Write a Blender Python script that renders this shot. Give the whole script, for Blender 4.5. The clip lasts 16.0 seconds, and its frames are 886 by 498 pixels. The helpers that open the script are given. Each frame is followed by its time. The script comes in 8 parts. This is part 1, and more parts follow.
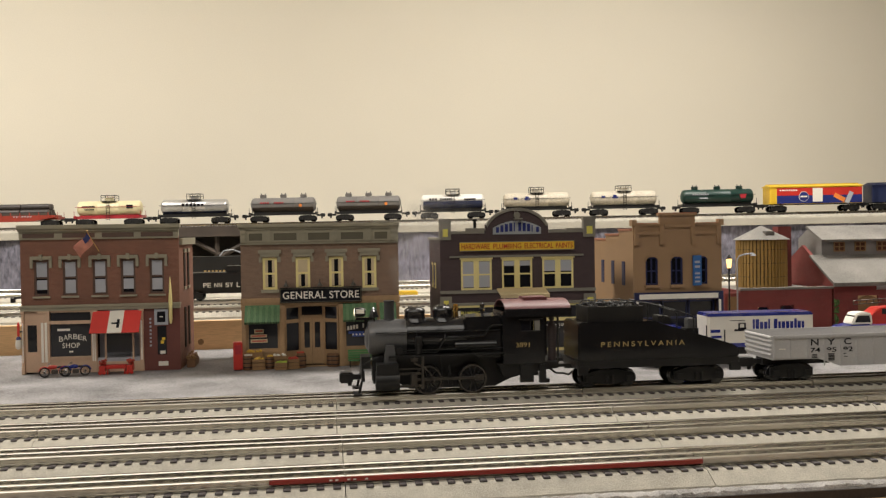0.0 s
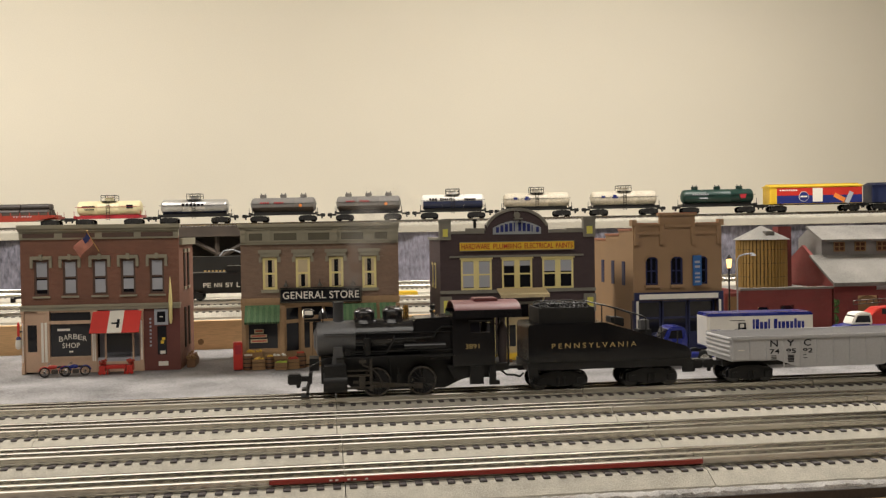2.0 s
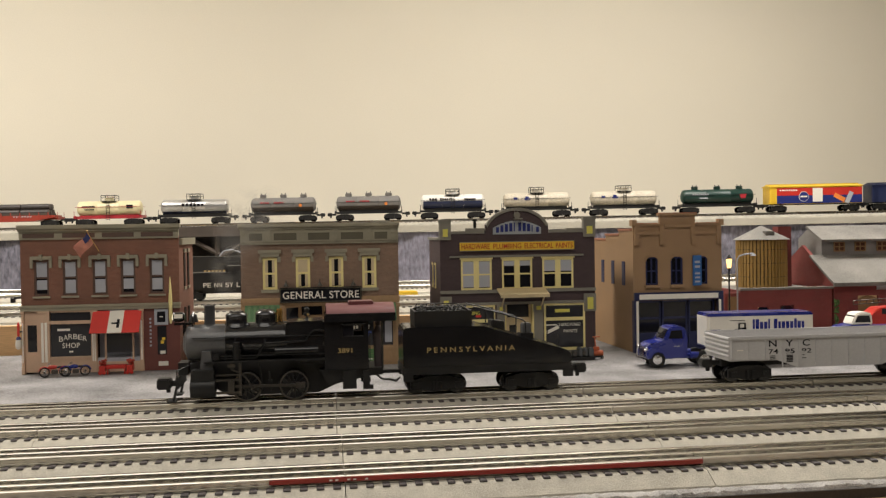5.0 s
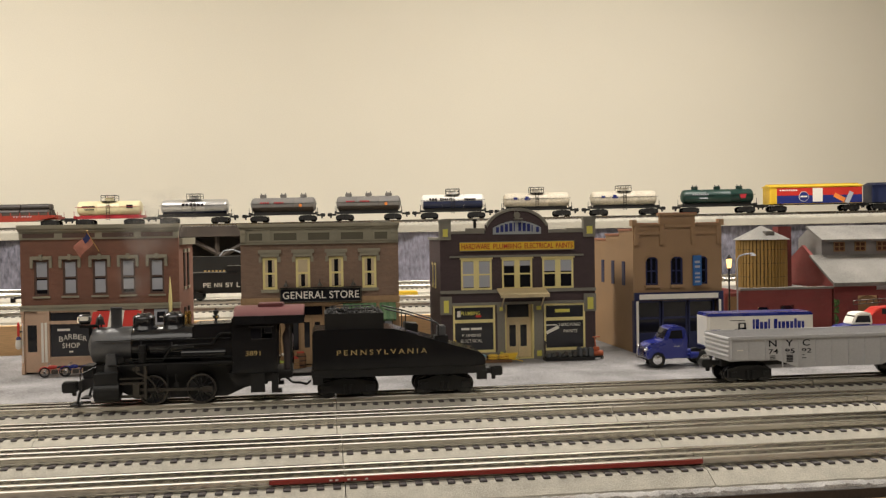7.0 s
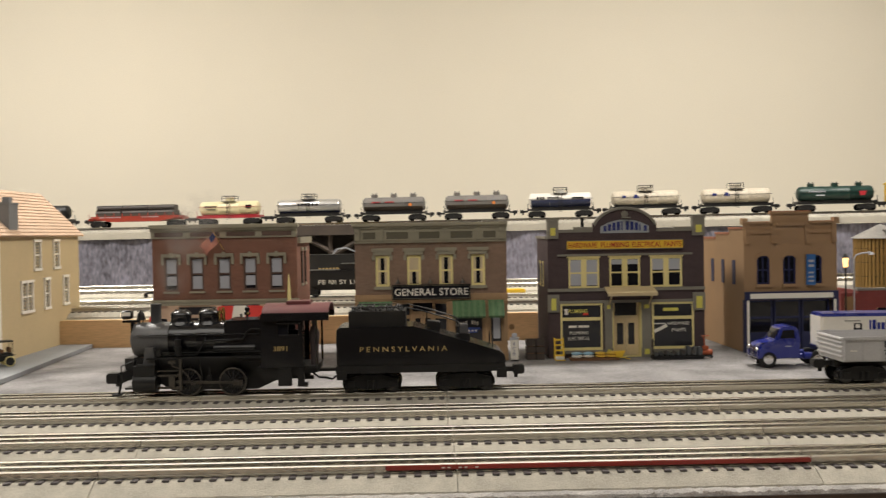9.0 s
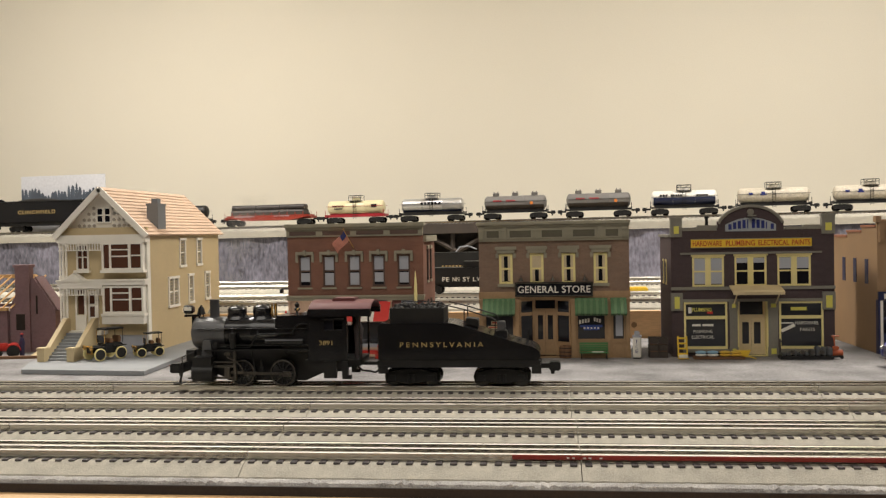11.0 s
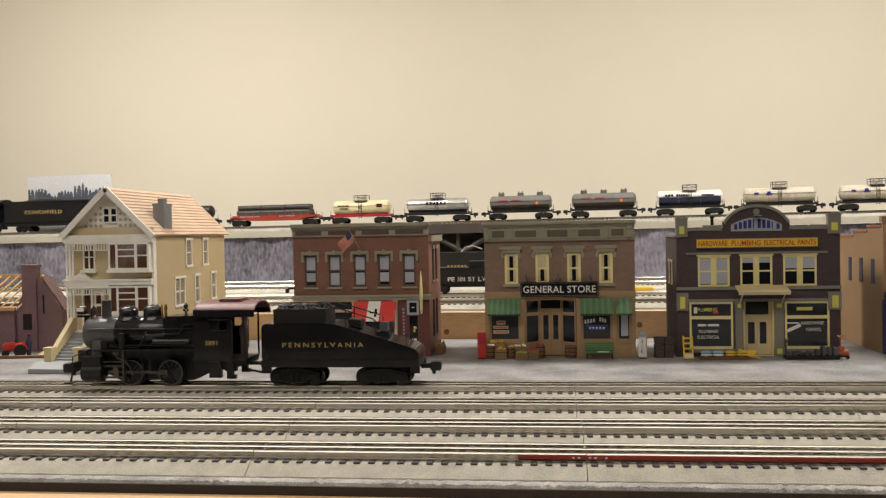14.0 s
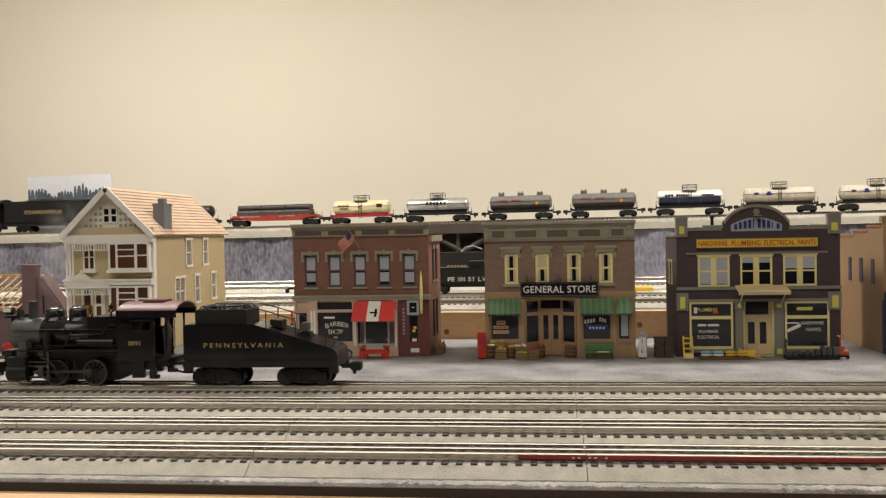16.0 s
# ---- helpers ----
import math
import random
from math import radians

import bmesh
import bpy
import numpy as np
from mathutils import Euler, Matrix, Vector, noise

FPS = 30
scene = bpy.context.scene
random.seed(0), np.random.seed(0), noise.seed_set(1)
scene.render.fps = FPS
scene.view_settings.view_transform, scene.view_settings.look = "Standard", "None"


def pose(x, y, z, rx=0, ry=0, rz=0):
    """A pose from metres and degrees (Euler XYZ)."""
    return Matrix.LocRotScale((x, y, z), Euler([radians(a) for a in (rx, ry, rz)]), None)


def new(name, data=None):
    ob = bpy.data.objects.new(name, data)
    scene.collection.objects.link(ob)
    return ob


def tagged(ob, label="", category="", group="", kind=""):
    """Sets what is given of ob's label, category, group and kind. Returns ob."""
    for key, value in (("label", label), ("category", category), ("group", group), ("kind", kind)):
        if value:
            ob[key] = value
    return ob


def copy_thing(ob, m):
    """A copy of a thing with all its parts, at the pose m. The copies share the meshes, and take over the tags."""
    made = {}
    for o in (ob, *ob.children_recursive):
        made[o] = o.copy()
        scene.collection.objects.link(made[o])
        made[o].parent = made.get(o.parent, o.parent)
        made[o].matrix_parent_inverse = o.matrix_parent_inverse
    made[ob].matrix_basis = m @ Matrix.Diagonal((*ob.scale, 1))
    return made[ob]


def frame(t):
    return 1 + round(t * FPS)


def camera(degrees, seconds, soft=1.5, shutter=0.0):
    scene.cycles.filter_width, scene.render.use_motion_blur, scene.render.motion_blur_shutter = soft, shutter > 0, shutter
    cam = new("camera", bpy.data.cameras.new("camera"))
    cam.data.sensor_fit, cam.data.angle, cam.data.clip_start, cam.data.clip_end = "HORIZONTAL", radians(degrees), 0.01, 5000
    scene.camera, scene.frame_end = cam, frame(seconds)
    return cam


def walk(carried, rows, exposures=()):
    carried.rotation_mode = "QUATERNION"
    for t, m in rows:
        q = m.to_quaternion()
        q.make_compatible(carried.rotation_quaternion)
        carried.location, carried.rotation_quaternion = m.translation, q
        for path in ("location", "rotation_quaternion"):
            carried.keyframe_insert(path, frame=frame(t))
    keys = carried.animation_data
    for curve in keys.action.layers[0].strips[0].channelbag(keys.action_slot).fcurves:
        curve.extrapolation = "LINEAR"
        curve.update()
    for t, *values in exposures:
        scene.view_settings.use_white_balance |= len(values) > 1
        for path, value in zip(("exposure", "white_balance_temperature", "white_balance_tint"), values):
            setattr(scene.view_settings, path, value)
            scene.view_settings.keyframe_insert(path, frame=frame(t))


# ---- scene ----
cam = camera(51.08, 16.0, soft=1.3, shutter=0.5)


def view(x, y, z, pitch, yaw, roll):
    return pose(x, y, z, 90 + pitch, 0, yaw) @ pose(0, 0, 0, 0, 0, roll)


START = view(0, 0, 0.1803, -1.009, -7.593, -0.870)
END = view(-0.0083, -0.0609, 0.1827, -1.034, 6.710, -1.025)
walk(cam, [
    (0.0, START), (7.0, START), (7.5, view(0, -0.0001, 0.1804, -1.009, -7.56, -0.8705)),
    (7.8, view(-0.0001, -0.0007, 0.1804, -1.0096, -7.418, -0.872)),
    (8.0, view(-0.0003, -0.0019, 0.1804, -1.010, -7.138, -0.875)),
    (8.5, view(-0.0019, -0.0141, 0.1809, -1.015, -4.285, -0.906)),
    (9.0, view(-0.0039, -0.0282, 0.1814, -1.021, -0.980, -0.942)),
    (9.5, view(-0.0054, -0.0397, 0.1819, -1.025, 1.723, -0.971)),
    (10.0, view(-0.0071, -0.0519, 0.1823, -1.030, 4.587, -1.002)),
    (10.2, view(-0.0076, -0.0554, 0.1825, -1.032, 5.414, -1.011)),
    (10.5, view(-0.0080, -0.0583, 0.1826, -1.033, 6.091, -1.019)),
    (11.2, view(-0.0082, -0.0596, 0.1826, -1.033, 6.395, -1.022)),
    (12.5, view(-0.0083, -0.0605, 0.1827, -1.034, 6.608, -1.024)),
    (13.0, END), (16.0, END)])

# ---- light: two warm ceiling panels over the layout, and an added fill over its edge ----
world = bpy.data.worlds.new("room_air")
world.use_nodes = True
world.node_tree.nodes["Background"].inputs[0].default_value = (1.0, 0.86, 0.66, 1)
world.node_tree.nodes["Background"].inputs[1].default_value = 0.02
scene.world = world
scene.view_settings.exposure = 0.0


def ceiling_lamp(x, y, z, sx, sy, watts):
    lamp = bpy.data.lights.new("ceiling_lamp", "AREA")
    lamp.shape, lamp.size, lamp.size_y, lamp.energy = "RECTANGLE", sx, sy, watts
    lamp.color = (1.0, 0.945, 0.865)
    new("ceiling_lamp", lamp).matrix_world = pose(x, y, z)


ceiling_lamp(-1.20, 1.70, 1.44, 0.9, 0.3, 36)
ceiling_lamp(0.95, 1.70, 1.44, 1.1, 0.3, 34)
# unseen front fill, added to brighten the facades and the locomotive
ceiling_lamp(-0.45, -0.1, 1.44, 2.4, 0.9, 21)


# ---- materials ----
def mat(name, col, rough=0.6, metal=0.0, var=0.12, scale=250.0, bump=0.15, fine=4.0, spread=0.0, emit=0.0, coat=0.0, stretch=(1, 1, 1), dist=0.0004, gloss=0.5):
    """Two scales of noise shade the colour and raise a fine relief; spread varies pieces of a kind."""
    m = bpy.data.materials.new(name)
    m.use_nodes = True
    n, l = m.node_tree.nodes, m.node_tree.links
    b = n["Principled BSDF"]
    tc, mp = n.new("ShaderNodeTexCoord"), n.new("ShaderNodeMapping")
    l.new(tc.outputs["Object"], mp.inputs[0])
    mp.inputs["Scale"].default_value = stretch
    a, f = n.new("ShaderNodeTexNoise"), n.new("ShaderNodeTexNoise")
    for node, s in ((a, scale * 0.12), (f, scale * fine)):
        node.inputs["Scale"].default_value = s
        node.inputs["Detail"].default_value = 4
        l.new(mp.outputs[0], node.inputs["Vector"])
    add = n.new("ShaderNodeMath")
    add.operation = "ADD"
    l.new(a.outputs["Fac"], add.inputs[0]), l.new(f.outputs["Fac"], add.inputs[1])
    src = add
    if spread:
        info, more = n.new("ShaderNodeObjectInfo"), n.new("ShaderNodeMath")
        more.operation, more.inputs[1].default_value = "MULTIPLY_ADD", spread
        l.new(info.outputs["Random"], more.inputs[0]), l.new(add.outputs[0], more.inputs[2])
        src = more
    r = n.new("ShaderNodeMapRange")
    r.inputs["From Min"].default_value, r.inputs["From Max"].default_value = 0.55, 1.45 + spread
    r.inputs["To Min"].default_value, r.inputs["To Max"].default_value = 1 - 2 * var, 1 + 2 * var
    l.new(src.outputs[0], r.inputs["Value"])
    mul = n.new("ShaderNodeVectorMath")
    mul.operation, mul.inputs[0].default_value = "SCALE", col[:3]
    l.new(r.outputs[0], mul.inputs["Scale"])
    l.new(mul.outputs[0], b.inputs["Base Color"])
    rr = n.new("ShaderNodeMapRange")
    rr.inputs["To Min"].default_value, rr.inputs["To Max"].default_value = max(0.02, rough - 0.12), min(1, rough + 0.12)
    l.new(a.outputs["Fac"], rr.inputs["Value"]), l.new(rr.outputs[0], b.inputs["Roughness"])
    b.inputs["Metallic"].default_value = metal
    b.inputs["Coat Weight"].default_value = coat
    b.inputs["Specular IOR Level"].default_value = gloss
    if bump:
        bp = n.new("ShaderNodeBump")
        bp.inputs["Strength"].default_value, bp.inputs["Distance"].default_value = bump, dist
        l.new(f.outputs["Fac"], bp.inputs["Height"]), l.new(bp.outputs[0], b.inputs["Normal"])
    if emit:
        b.inputs["Emission Color"].default_value = (*col[:3], 1)
        b.inputs["Emission Strength"].default_value = emit
    return m


def brick_mat(name, brick, mortar, width=0.0046, height=0.0016, plane="xz"):
    """Fine model brickwork: courses in the colour and in the relief."""
    m = mat(name, brick, 0.8, var=0.24, scale=150)
    n, l = m.node_tree.nodes, m.node_tree.links
    b = n["Principled BSDF"]
    tc, sep, comb, br = n.new("ShaderNodeTexCoord"), n.new("ShaderNodeSeparateXYZ"), n.new("ShaderNodeCombineXYZ"), n.new("ShaderNodeTexBrick")
    l.new(tc.outputs["Object"], sep.inputs[0])
    add = n.new("ShaderNodeMath")
    l.new(sep.outputs["X"], add.inputs[0]), l.new(sep.outputs["Y"], add.inputs[1])
    l.new(add.outputs[0], comb.inputs[0]), l.new(sep.outputs["Z"], comb.inputs[1])
    l.new(comb.outputs[0], br.inputs["Vector"])
    old = b.inputs["Base Color"].links[0].from_socket
    br.inputs["Scale"].default_value = 1.0
    br.inputs["Brick Width"].default_value, br.inputs["Row Height"].default_value = width, height
    br.inputs["Mortar Size"].default_value = 0.00016
    br.inputs["Mortar"].default_value = (*mortar, 1)
    l.new(old, br.inputs["Color1"])
    dark = n.new("ShaderNodeVectorMath")
    dark.operation, dark.inputs["Scale"].default_value = "SCALE", 0.8
    l.new(old, dark.inputs[0]), l.new(dark.outputs[0], br.inputs["Color2"])
    l.new(br.outputs["Color"], b.inputs["Base Color"])
    return m


def glass_mat(name, tint, rough=0.05):
    m = bpy.data.materials.new(name)
    m.use_nodes = True
    b = m.node_tree.nodes["Principled BSDF"]
    b.inputs["Base Color"].default_value = (*tint, 1)
    b.inputs["Roughness"].default_value = rough
    b.inputs["Specular IOR Level"].default_value = 0.3
    return m


PLASTER = mat("painted_plaster", (0.79, 0.735, 0.62), 0.85, var=0.025, scale=14, bump=0.08, fine=20)
CEIL = mat("ceiling_paint", (0.82, 0.78, 0.68), 0.9, var=0.02, scale=10, bump=0)
DIMWALL = mat("dim_back_wall", (0.10, 0.06, 0.035), 0.6, var=0.15, scale=30)
CARPET = mat("room_carpet", (0.22, 0.18, 0.14), 0.95, var=0.2, scale=40)
GRAVEL = mat("grey_gravel_mat", (0.24, 0.23, 0.23), 0.95, var=0.42, scale=120, bump=0.9, fine=3.6, dist=0.0016)
BALLAST = mat("moulded_ballast", (0.43, 0.40, 0.335), 0.8, var=0.24, scale=420, bump=0.9, fine=2.6, spread=0.2, dist=0.0009)
TIE = mat("dark_tie_plastic", (0.055, 0.045, 0.045), 0.55, var=0.15, spread=0.5)
NICKEL = mat("nickel_rail", (0.50, 0.475, 0.425), 0.27, 1.0, var=0.1, scale=40, bump=0, stretch=(0.2, 1, 1))
REDTAPE = mat("red_plastic_strip", (0.27, 0.03, 0.02), 0.45, var=0.12)
FOAM = mat("dark_foam_and_gap_shade", (0.035, 0.028, 0.025), 0.9, var=0.2, scale=200)
FUZZ = mat("pale_grey_mat_fuzz", (0.36, 0.345, 0.33), 0.95, var=0.4, scale=300, bump=0.9, fine=3.0, dist=0.0012)
PINE = mat("pine_board", (0.62, 0.40, 0.20), 0.6, var=0.12, scale=160, stretch=(0.12, 1, 1))
DECK = mat("pale_deck_board", (0.43, 0.40, 0.335), 0.8, var=0.07, scale=120)
ROCK = mat("rock_print_fascia", (0.165, 0.158, 0.195), 0.9, var=0.46, scale=90, bump=0.5, fine=1.6, stretch=(1, 1, 0.4), dist=0.003)
BLACK = mat("black_enamel", (0.011, 0.011, 0.0125), 0.16, var=0.2, scale=180, bump=0.04)
SOFTBLACK = mat("flat_black_casting", (0.011, 0.0105, 0.0105), 0.5, var=0.3, scale=260, bump=0.15, gloss=0.42)
STACKGREY = mat("dark_grey_stack_paint", (0.028, 0.028, 0.03), 0.6, var=0.15)
GRAPHITE = mat("graphite_smokebox", (0.105, 0.105, 0.108), 0.40, 0.2, var=0.15, scale=200)
STEEL = mat("dull_steel", (0.095, 0.085, 0.074), 0.4, 0.7, var=0.2)
BRASS = mat("brass", (0.65, 0.42, 0.14), 0.3, 0.9, var=0.1)
MAROON = mat("maroon_roof_paint", (0.13, 0.04, 0.042), 0.45, var=0.12)
GOLD = mat("gold_lettering", (0.44, 0.315, 0.125), 0.5, var=0.1, bump=0)
WHITE = mat("white_paint", (0.78, 0.74, 0.66), 0.55, var=0.05)
INK = mat("dark_lettering", (0.008, 0.008, 0.012), 0.6, var=0.05, bump=0, gloss=0.15)
LENS = mat("lit_lens", (1.0, 0.85, 0.6), 0.3, var=0.0, bump=0, emit=1.2)
GREYCAR = mat("grey_car_paint", (0.46, 0.45, 0.45), 0.45, var=0.06, scale=120)
DARKGLASS = glass_mat("dark_window_glass", (0.012, 0.012, 0.016))
ORANGE = mat("orange_mark", (0.72, 0.22, 0.04), 0.5, var=0.06)
BLUE = mat("dark_blue_paint", (0.02, 0.03, 0.16), 0.35, var=0.1, coat=0.3)
RED = mat("red_paint", (0.50, 0.03, 0.02), 0.4, var=0.1)
YELLOW = mat("yellow_paint", (0.78, 0.52, 0.04), 0.45, var=0.06)
GREEN = mat("green_paint", (0.07, 0.20, 0.07), 0.55, var=0.12)
SKIN = mat("figure_paint", (0.06, 0.045, 0.045), 0.7, var=0.1)


# ---- mesh helpers ----
def shape():
    return bmesh.new()


def box(bm, x0, x1, y0, y1, z0, z1, m=None):
    v = [Vector(p) for p in ((x0, y0, z0), (x1, y0, z0), (x1, y1, z0), (x0, y1, z0), (x0, y0, z1), (x1, y0, z1), (x1, y1, z1), (x0, y1, z1))]
    v = [bm.verts.new(m @ p if m else p) for p in v]
    for f in ((3, 2, 1, 0), (4, 5, 6, 7), (0, 1, 5, 4), (1, 2, 6, 5), (2, 3, 7, 6), (3, 0, 4, 7)):
        bm.faces.new([v[i] for i in f])
    return bm


def prism(bm, pts, y0, y1, m=None):
    """A closed outline in x and z, drawn out along y."""
    a = [bm.verts.new((m or Matrix()) @ Vector((x, y0, z))) for x, z in pts]
    b = [bm.verts.new((m or Matrix()) @ Vector((x, y1, z))) for x, z in pts]
    bm.faces.new(a), bm.faces.new(b[::-1])
    for i in range(len(a)):
        j = (i + 1) % len(a)
        bm.faces.new((a[j], a[i], b[i], b[j]))
    return bm


def tube(bm, p, q, r, n=12, r2=None):
    """A round bar from p to q."""
    p, q = Vector(p), Vector(q)
    m = Matrix.Translation((p + q) / 2) @ (q - p).to_track_quat("Z", "Y").to_matrix().to_4x4()
    bmesh.ops.create_cone(bm, cap_ends=True, segments=n, radius1=r, radius2=r if r2 is None else r2, depth=(q - p).length, matrix=m)
    return bm


def ball(bm, c, rx, ry=None, rz=None, n=12):
    m = Matrix.Translation(c) @ Matrix.Diagonal((rx, ry or rx, rz or rx, 1))
    bmesh.ops.create_uvsphere(bm, u_segments=n, v_segments=max(6, n // 2 + 2), radius=1, matrix=m)
    return bm


def lathe(bm, axis_from, axis_to, outline, n=20):
    """A turned body: outline of (fraction along the axis, radius)."""
    p, q = Vector(axis_from), Vector(axis_to)
    m = Matrix.Translation(p) @ (q - p).to_track_quat("Z", "Y").to_matrix().to_4x4()
    length, rings = (q - p).length, []
    for f, r in outline:
        rings.append([bm.verts.new(m @ Vector((r * math.cos(2 * math.pi * i / n), r * math.sin(2 * math.pi * i / n), f * length))) for i in range(n)])
    for a, b in zip(rings, rings[1:]):
        for i in range(n):
            j = (i + 1) % n
            bm.faces.new((a[i], a[j], b[j], b[i]))
    bm.faces.new(rings[0][::-1]), bm.faces.new(rings[-1])
    return bm


def ring(bm, y0, y1, r0, r1, n=28):
    """A flat ring round the y axis."""
    loops = [[bm.verts.new((r * math.cos(2 * math.pi * i / n), y, r * math.sin(2 * math.pi * i / n))) for i in range(n)] for r, y in ((r0, y0), (r1, y0), (r1, y1), (r0, y1))]
    for a, b in zip(loops, loops[1:] + loops[:1]):
        for i in range(n):
            j = (i + 1) % n
            bm.faces.new((a[i], a[j], b[j], b[i]))
    return bm


def part(name, bm, material, parent=None, label="", smooth=False, bevel=0.0):
    if bevel:
        bmesh.ops.bevel(bm, geom=list(bm.edges), offset=bevel, segments=2, affect="EDGES", clamp_overlap=True)
    bmesh.ops.recalc_face_normals(bm, faces=bm.faces[:])
    me = bpy.data.meshes.new(name)
    if smooth:
        for e in bm.edges:
            e.smooth = len(e.link_faces) == 2 and e.calc_face_angle(0) < 0.7
        for f in bm.faces:
            f.smooth = True
    bm.to_mesh(me), bm.free()
    me.materials.append(material)
    ob = new(name, me)
    ob.parent = parent
    if label:
        tagged(ob, label)
    return ob


def thing(name, m, label, category, group="", kind=""):
    ob = new(name)
    ob.empty_display_size = 0.01
    ob.matrix_world = m
    return tagged(ob, label, category, group, kind)


def share(name, me, parent, m, label=""):
    ob = new(name, me)
    ob.parent, ob.matrix_local = parent, m
    return tagged(ob, label)


FACE = pose(0, 0, 0, 90, 0, 0)


def lettering(words, material, parent, x0, x1, z0, z1, y, name="lettering", spacing=1.0, bold=0.0):
    """Words in the built-in font, fitted into a box on a face that looks towards -y."""
    c = bpy.data.curves.new(name, "FONT")
    c.body, c.extrude, c.space_character, c.offset = words, 0.01, spacing, bold
    tmp = bpy.data.objects.new(name, c)
    me = bpy.data.meshes.new_from_object(tmp)
    bpy.data.objects.remove(tmp)
    xs, ys = [v.co.x for v in me.vertices], [v.co.y for v in me.vertices]
    sx, sy = (x1 - x0) / (max(xs) - min(xs)), (z1 - z0) / (max(ys) - min(ys))
    a, b = min(xs), min(ys)
    for v in me.vertices:
        v.co = Vector((x0 + (v.co.x - a) * sx, y - 0.0002 - v.co.z * 0.01, z0 + (v.co.y - b) * sy))
    me.materials.clear()
    me.materials.append(material)
    ob = new(name, me)
    ob.parent = parent
    return ob


def bars(parent, material, rows, y, name="lettering_bar"):
    """Unreadable or private writing as plain bars: rows of x0, x1, z0, z1."""
    bm = shape()
    for x0, x1, z0, z1 in rows:
        box(bm, x0, x1, y - 0.0004, y, z0, z1)
    return part(name, bm, material, parent)


# ---- room ----
def slab(name, m, x0, x1, y0, y1, z0, z1, label, category):
    return tagged(part(name, box(shape(), x0, x1, y0, y1, z0, z1), m), label, category, kind="structure")


slab("wall_north", PLASTER, -4.2, 4.2, 3.0, 3.1, -0.95, 1.5, "cream painted plaster room wall behind the layout", "wall")
# south wall is out of view, kept dark to dim reflections on the black engine
slab("wall_south", DIMWALL, -4.2, 4.2, -4.6, -4.5, -0.95, 1.5, "unseen dark brown wall added behind the camera to dim reflections", "wall")
slab("wall_west", PLASTER, -4.2, -4.1, -4.5, 3.0, -0.95, 1.5, "cream painted plaster side wall", "wall")
slab("wall_east", PLASTER, 4.1, 4.2, -4.5, 3.0, -0.95, 1.5, "cream painted plaster side wall", "wall")
slab("ceiling", CEIL, -4.2, 4.2, -4.6, 3.1, 1.5, 1.6, "off-white painted ceiling", "ceiling")
slab("floor", CARPET, -4.2, 4.2, -4.6, 3.1, -1.05, -0.95, "brown carpet floor of the train room", "floor")

# ---- table and ground ----
slab("table_top", PINE, -3.0, 3.0, 0.5795, 2.99, -0.09, -0.028, "pine table top under the layout", "table")
slab("table_ledge", PINE, -3.0, 3.0, 0.49, 0.5790, -0.09, -0.0030, "pale pine ledge along the front of the table", "ledge")
slab("foam_edge", FOAM, -3.0, 3.0, 0.5793, 0.5813, -0.026, 0.0036, "dark foam edge strip at the front of the mat", "edge")
slab("foam_board", FOAM, -3.0, 3.0, 0.582, 2.99, -0.027, -0.0045, "dark foam board under the gravel mat", "board")


def ground():
    bm = shape()
    bmesh.ops.create_grid(bm, x_segments=200, y_segments=90, size=0.5)
    for v in bm.verts:
        x, y = v.co.x * 6, 0.585 + (v.co.y + 0.5) * 0.93
        v.co = Vector((x, y, -0.0004 + 0.0006 * noise.noise((x * 60, y * 60, 0))))
    box(bm, -3, 3, 0.5855, 1.5145, -0.0045, -0.002)
    return tagged(part("ground", bm, GRAVEL, smooth=True), "grey gravel-textured mat covering the layout table", "ground", kind="structure")


ground()


def mat_lip(x0, x1):
    """The fuzzy front edge of the mat, rolled up against the foremost roadbed."""
    bm = shape()
    n = int((x1 - x0) / 0.0022)
    rows = []
    for i in range(n + 1):
        x = x0 + (x1 - x0) * i / n
        w = noise.noise((x * 260, 3, 0)) * 0.0018 + noise.noise((x * 30, 9, 0)) * 0.0008
        rows.append([bm.verts.new((x, y, z)) for y, z in ((0.5815 + w * 0.5, -0.004), (0.5812 + w, 0.0030 + w), (0.5832 + w * 0.4, 0.0056 + w), (0.5880, 0.0062 + w * 0.8), (0.5945, 0.0052 + w * 0.6), (0.6000, 0.0))])
    for a, b in zip(rows, rows[1:]):
        for k in range(5):
            bm.faces.new((a[k], b[k], b[k + 1], a[k + 1]))
    return tagged(part("mat_edge", bm, FUZZ, smooth=True), "fuzzy rolled front edge of the grey mat", "mat", kind="structure")


for x0, x1 in ((-1.2, -0.2550), (-0.2540, 1.4)):
    mat_lip(x0, x1)

# ---- front tracks: sectional three-rail track on moulded ballast ----
SECTION, TIES = 0.254, 23
RAIL_Y = (0.9477, 0.8452, 0.7426, 0.6464)
JOINT_X = (0.0142, 0.0124, 0.0152, 0.0145)
RAIL_TOP = 0.017


